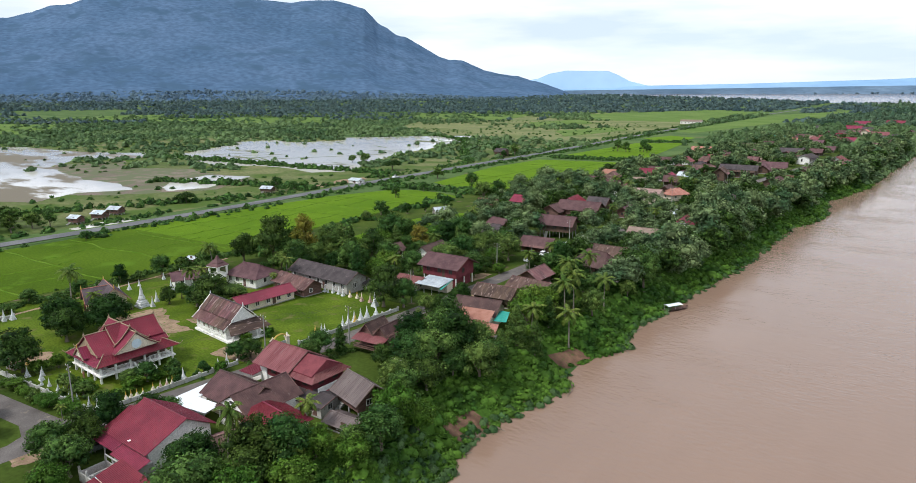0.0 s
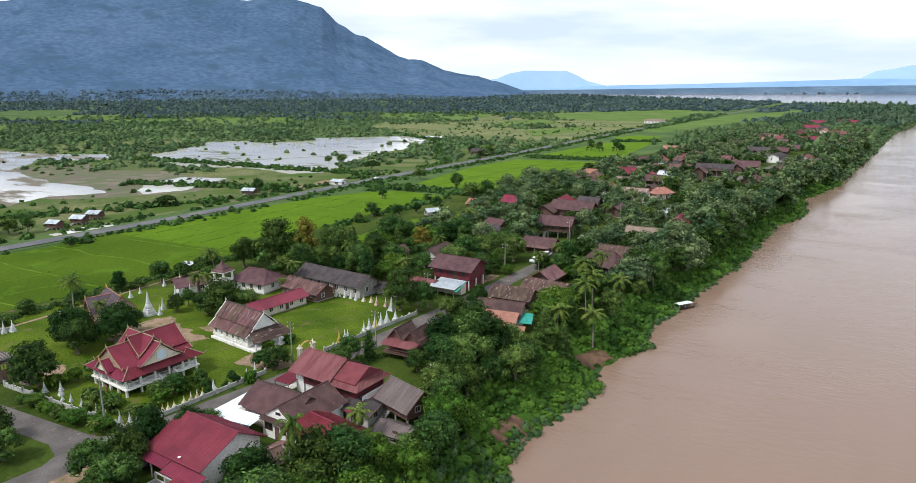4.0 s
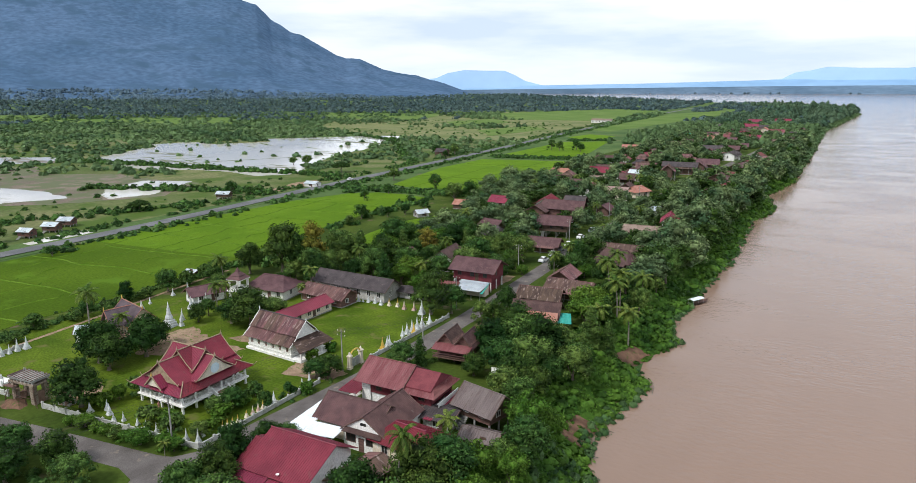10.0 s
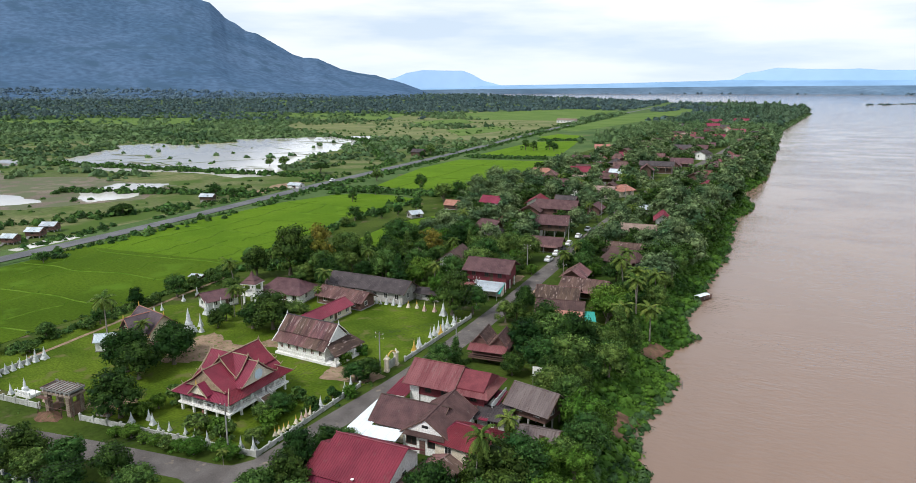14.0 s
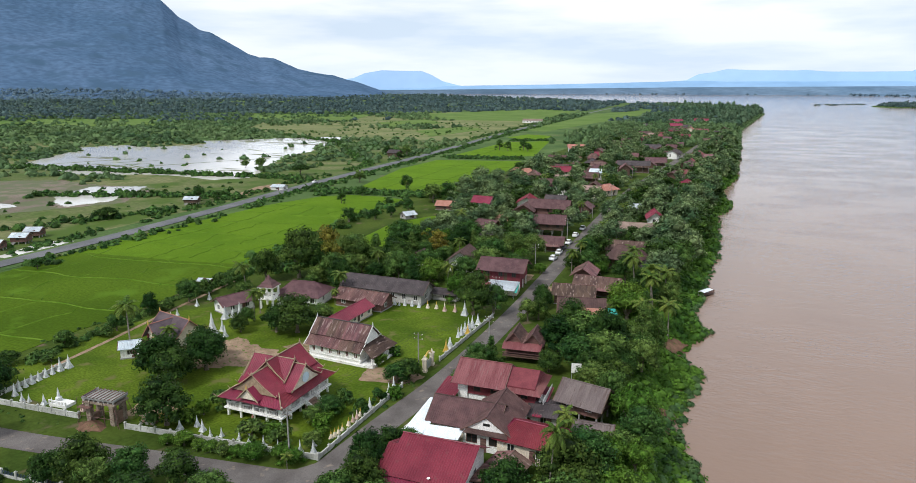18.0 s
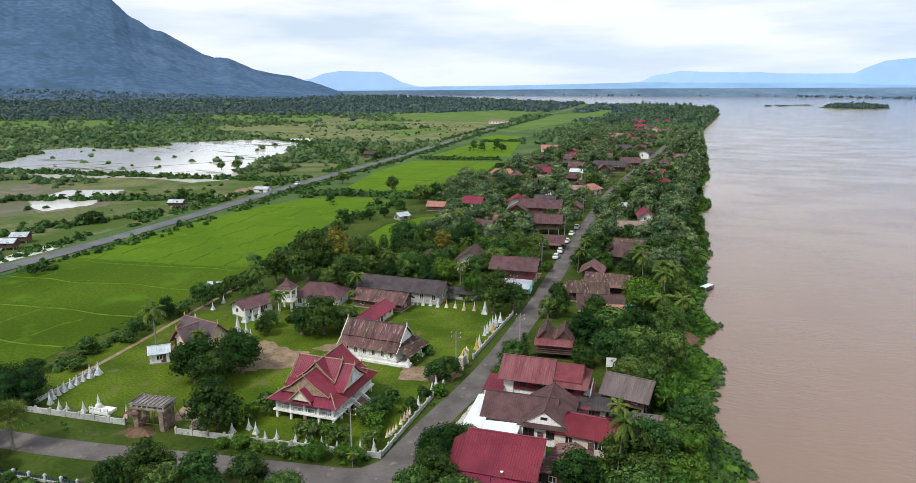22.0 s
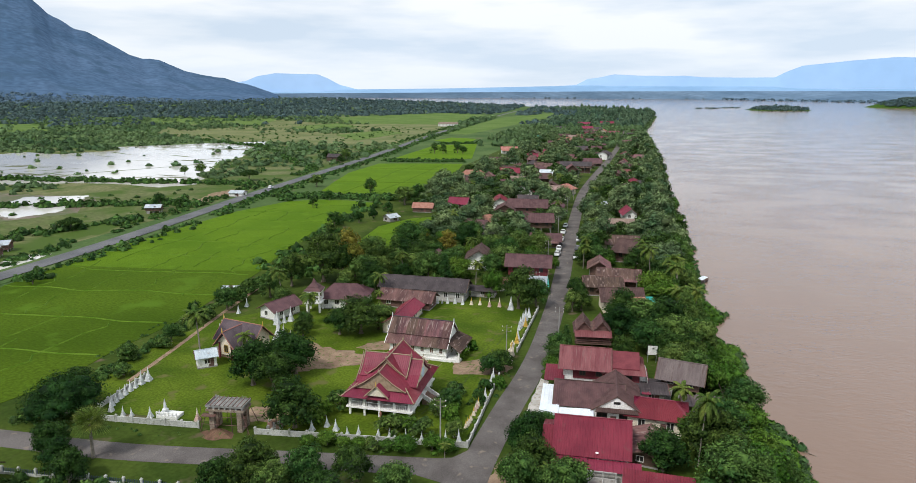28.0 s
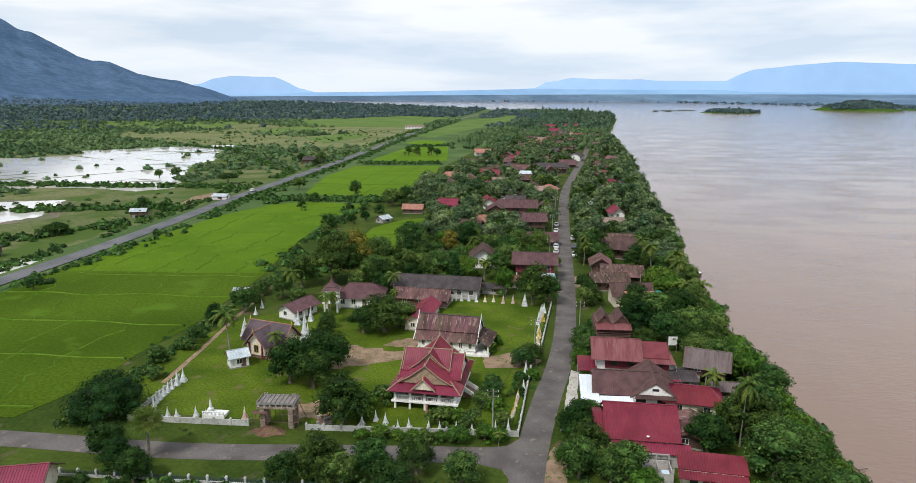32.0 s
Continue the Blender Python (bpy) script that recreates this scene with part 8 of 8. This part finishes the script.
for a, b, n, big in (((-70, 8), (-74.5, 75), 120, 1.2), ((-72, -9), (-67.5, 4), 14, 1.0), ((-30, -19.5), (-70, -25), 40, 1.2), ((-6, -15), (-30, -19), 26, 1.2), ((-72, -20), (-130, -25), 50, 1.2), ((-26, -2.2), (-4, -0.6), 16, 0.6), ((-70, -9.5), (-40, -5.5), 30, 0.4), ((-1.6, 2), (0.6, 30), 26, 0.5), ((8.8, -12), (10.5, 2), 18, 0.9), ((10, 28), (11.5, 44), 26, 0.8), ((-76, 4), (-77, 40), 24, 0.5)):
    for _ in range(n):
        q = s_rng.random()
        r = s_rng.uniform(0.5, 1.1) * big
        spots.append((a[0] + (b[0] - a[0]) * q + s_rng.gauss(0, 0.8), a[1] + (b[1] - a[1]) * q + s_rng.gauss(0, 0.8), -0.1, r, r * s_rng.uniform(0.8, 1.4)))
thicket("wayside_bushes", spots, LEAF, "green bushes and weeds along walls and paths", 90, 0.17, 15, "bushes")
spots = []
for _ in range(17000):                                          # scrub on the flood plain
    a = radians(s_rng.uniform(-88, -2))
    d = 230 + 1250 * s_rng.random() ** 0.8
    x, y = CX + d * math.sin(a), CY + d * math.cos(a)
    if x > -150 - 0.06 * y or any(inside(x, y, f[0]) for f in FIELDS[:7]) or any(inside(x, y, w[0]) for w in WET) and s_rng.random() < 0.97:
        continue
    if any(inside(x, y, f[0]) for f in FIELDS[7:-1]) and s_rng.random() < 0.85:
        continue
    dens = noise.noise((x * 0.006, y * 0.006, 4)) + 0.35 * noise.noise((x * 0.02, y * 0.02, 9)) + (d - 480) / 500
    if inside(x, y, PLAIN):
        dens -= 1.25
    if x > -420 and y < 900:
        dens -= 0.02
    if dens < s_rng.uniform(-0.1, 0.25):
        continue
    r = s_rng.uniform(0.7, 2.9) * (1 + d / 1500)
    spots.append((x, y, -0.2, r, r * s_rng.uniform(0.8, 1.4)))
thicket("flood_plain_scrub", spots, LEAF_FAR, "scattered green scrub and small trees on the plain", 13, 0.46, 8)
spots = []
for _ in range(16000):                                          # woods before the mountain and the far village
    a = radians(s_rng.uniform(-90, 1.5))
    d = 1150 + 2700 * s_rng.random() ** 1.25
    x, y = CX + d * math.sin(a), CY + d * math.cos(a)
    if any(inside(x, y, f[0]) for f in FIELDS) or x > bank(y) - 8 or min(abs(x - float(np.interp(y, (1000, 2144, 4000), (-228, -288, -400)))), 99) < 22:
        continue
    if inside(x, y, PLAIN) and s_rng.random() < 0.93:
        continue
    clearing = noise.noise((x * 0.0022, y * 0.0045, 14)) + 0.3 * noise.noise((x * 0.008, y * 0.012, 3))
    if clearing > (0.22 if d < 2000 else 0.5):
        continue
    r = s_rng.uniform(3, 6.5) * (1 + (d - 1200) / 3500)
    spots.append((x, y, far_lift(x, y) - 0.5, r, r * s_rng.uniform(0.9, 1.5)))
thicket("distant_woods", spots, LEAF_HAZE, "dense distant woodland, leaves tinted bluish for haze", 7, 0.5, 9, "woodland")
spots = []
for _ in range(5200):                                           # forest climbing the mountain's foot
    a = s_rng.uniform(-90, -29)
    q = 0.13 * s_rng.random() ** 1.4
    h = float(np.interp(a, [p[0] for p in MOUNTAIN_CREST], [p[1] for p in MOUNTAIN_CREST]))
    x, y, _ = polar(a, 2900 + 1800 * q, 0)
    base = far_lift(x, y) - 6
    g = noise.fractal((x * 0.0016, y * 0.0016, 5.0), 0.9, 2.0, 5)
    r = s_rng.uniform(5, 11)
    spots.append((x, y, base + (h - base) * q ** 1.3 + 26 * g * math.sin(math.pi * q) * min(1, max(h, 0) / 120) - 3, r, r * s_rng.uniform(0.8, 1.2)))
thicket("foothill_forest", spots, LEAF_FOOT_HAZE, "forest on the mountain's foot, leaves tinted blue for haze", 5, 0.5, 19, "woodland")
spots = []
tall = []
for _ in range(3000):                                           # trees of the far village
    y = 560 + 1560 * s_rng.random() ** 1.2
    b = bank(y)
    x = b - 6 - s_rng.random() ** 1.2 * 170
    if any(inside(x, y, f[0]) for f in FIELDS) or not clear(x, y, 2) or y < 700 and noise.noise((x * 0.03, y * 0.03, 0)) < -0.1:
        continue
    r = s_rng.uniform(2.2, 4.4) * (1 + max(0, y - 800) / 1700)
    h = r * s_rng.uniform(1.2, 2.2)
    (tall if y > 950 else spots).append((x, y, 0.5, r, h))
    if y > 950 and s_rng.random() < 0.12:                        # a higher crown above the rest
        tall.append((x, y, h * 0.8, r * 0.75, h * s_rng.uniform(0.5, 0.9)))
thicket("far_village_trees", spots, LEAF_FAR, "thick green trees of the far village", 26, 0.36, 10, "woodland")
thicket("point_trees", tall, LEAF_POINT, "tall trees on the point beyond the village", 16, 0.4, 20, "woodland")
def low_island(name, cx, cy, rx, ry, h, label):
    """A flat sandy island just above the river."""
    fm = Form()
    vs = []
    for q, z in ((1.0, -0.6), (0.93, 0.8), (0.6, 1 + h * 0.6), (0.25, 1 + h)):
        for i in range(28):
            a = 6.283 * i / 28
            w = q * (1 + 0.14 * math.sin(3 * a + cx) + 0.10 * noise.noise((math.cos(a) * 2, math.sin(a) * 2, cx * 0.01)))
            x, y = cx + rx * w * math.cos(a), cy + ry * w * math.sin(a)
            vs.append((x, y, WATER_Z + far_lift(x, y) + z))
    fm.add(vs, [(j * 28 + i, j * 28 + (i + 1) % 28, (j + 1) * 28 + (i + 1) % 28, (j + 1) * 28 + i) for j in range(3) for i in range(28)] + [tuple(range(84, 112))])
    tagged(part(name, fm, BANK), label, "island", kind="structure")


ISLES = ((556, 2480, 105, 120, 3, 300), (1130, 2860, 170, 150, 28, 900), (1430, 2900, 150, 110, 8, 420))
for cx, cy, rx, ry, h, n in ISLES:
    low_island("island", cx, cy, rx, ry, h, "low grassy island in the wide river")
spots = []
for cx, cy, rx, ry, h, n in ISLES:
    for _ in range(n):
        a, q = s_rng.uniform(0, 6.283), 0.86 * math.sqrt(s_rng.random())
        r = s_rng.uniform(5, 10) * (1.1 - 0.4 * q)
        x, y = cx + rx * q * math.cos(a) + rx * 0.08, cy + ry * q * math.sin(a)
        spots.append((x, y, WATER_Z + far_lift(x, y) + 0.5 + h * float(np.interp(q, (0.25, 0.6, 1), (1, 0.6, 0))), r, r * s_rng.uniform(0.9, 1.7)))
for _ in range(46):                                             # bushes standing in the river
    x = s_rng.uniform(300, 470)
    y = 2560 + 0.9 * (x - 300) + s_rng.gauss(0, 25)
    r = s_rng.uniform(1.5, 4)
    spots.append((x, y, WATER_Z + far_lift(x, y) - 0.3, r * 1.6, r))
thicket("river_islands", spots, LEAF_HAZE, "dark green trees on the river islands, blued for haze", 14, 0.42, 11, "island")
spots = []
for _ in range(1500):
    az = s_rng.uniform(-14, 45)
    d = float(np.interp(az, [p[0] for p in SHORE], [p[1] for p in SHORE])) + s_rng.uniform(2, 160)
    r = s_rng.uniform(6, 13)
    x, y, _ = polar(az, d, 0)
    spots.append((x, y, far_lift(x, y) - 5, r, r * s_rng.uniform(0.6, 1.1)))
thicket("far_shore_woods", spots, LEAF_FOOT_HAZE, "low wooded far shore of the river", 8, 0.5, 12, "woodland")
build_grove("village_trees", "thick green trees between the village houses", (0, 2), LEAF_GROVE)
build_grove("dark_village_trees", "dark green trees between the village houses", (1,), LEAF_DARK)
for kind, models in TREES.items():                              # models that were never planted
    for t in models:
        if t.name not in USED:
            for o in (*t.children_recursive, t):
                bpy.data.objects.remove(o)
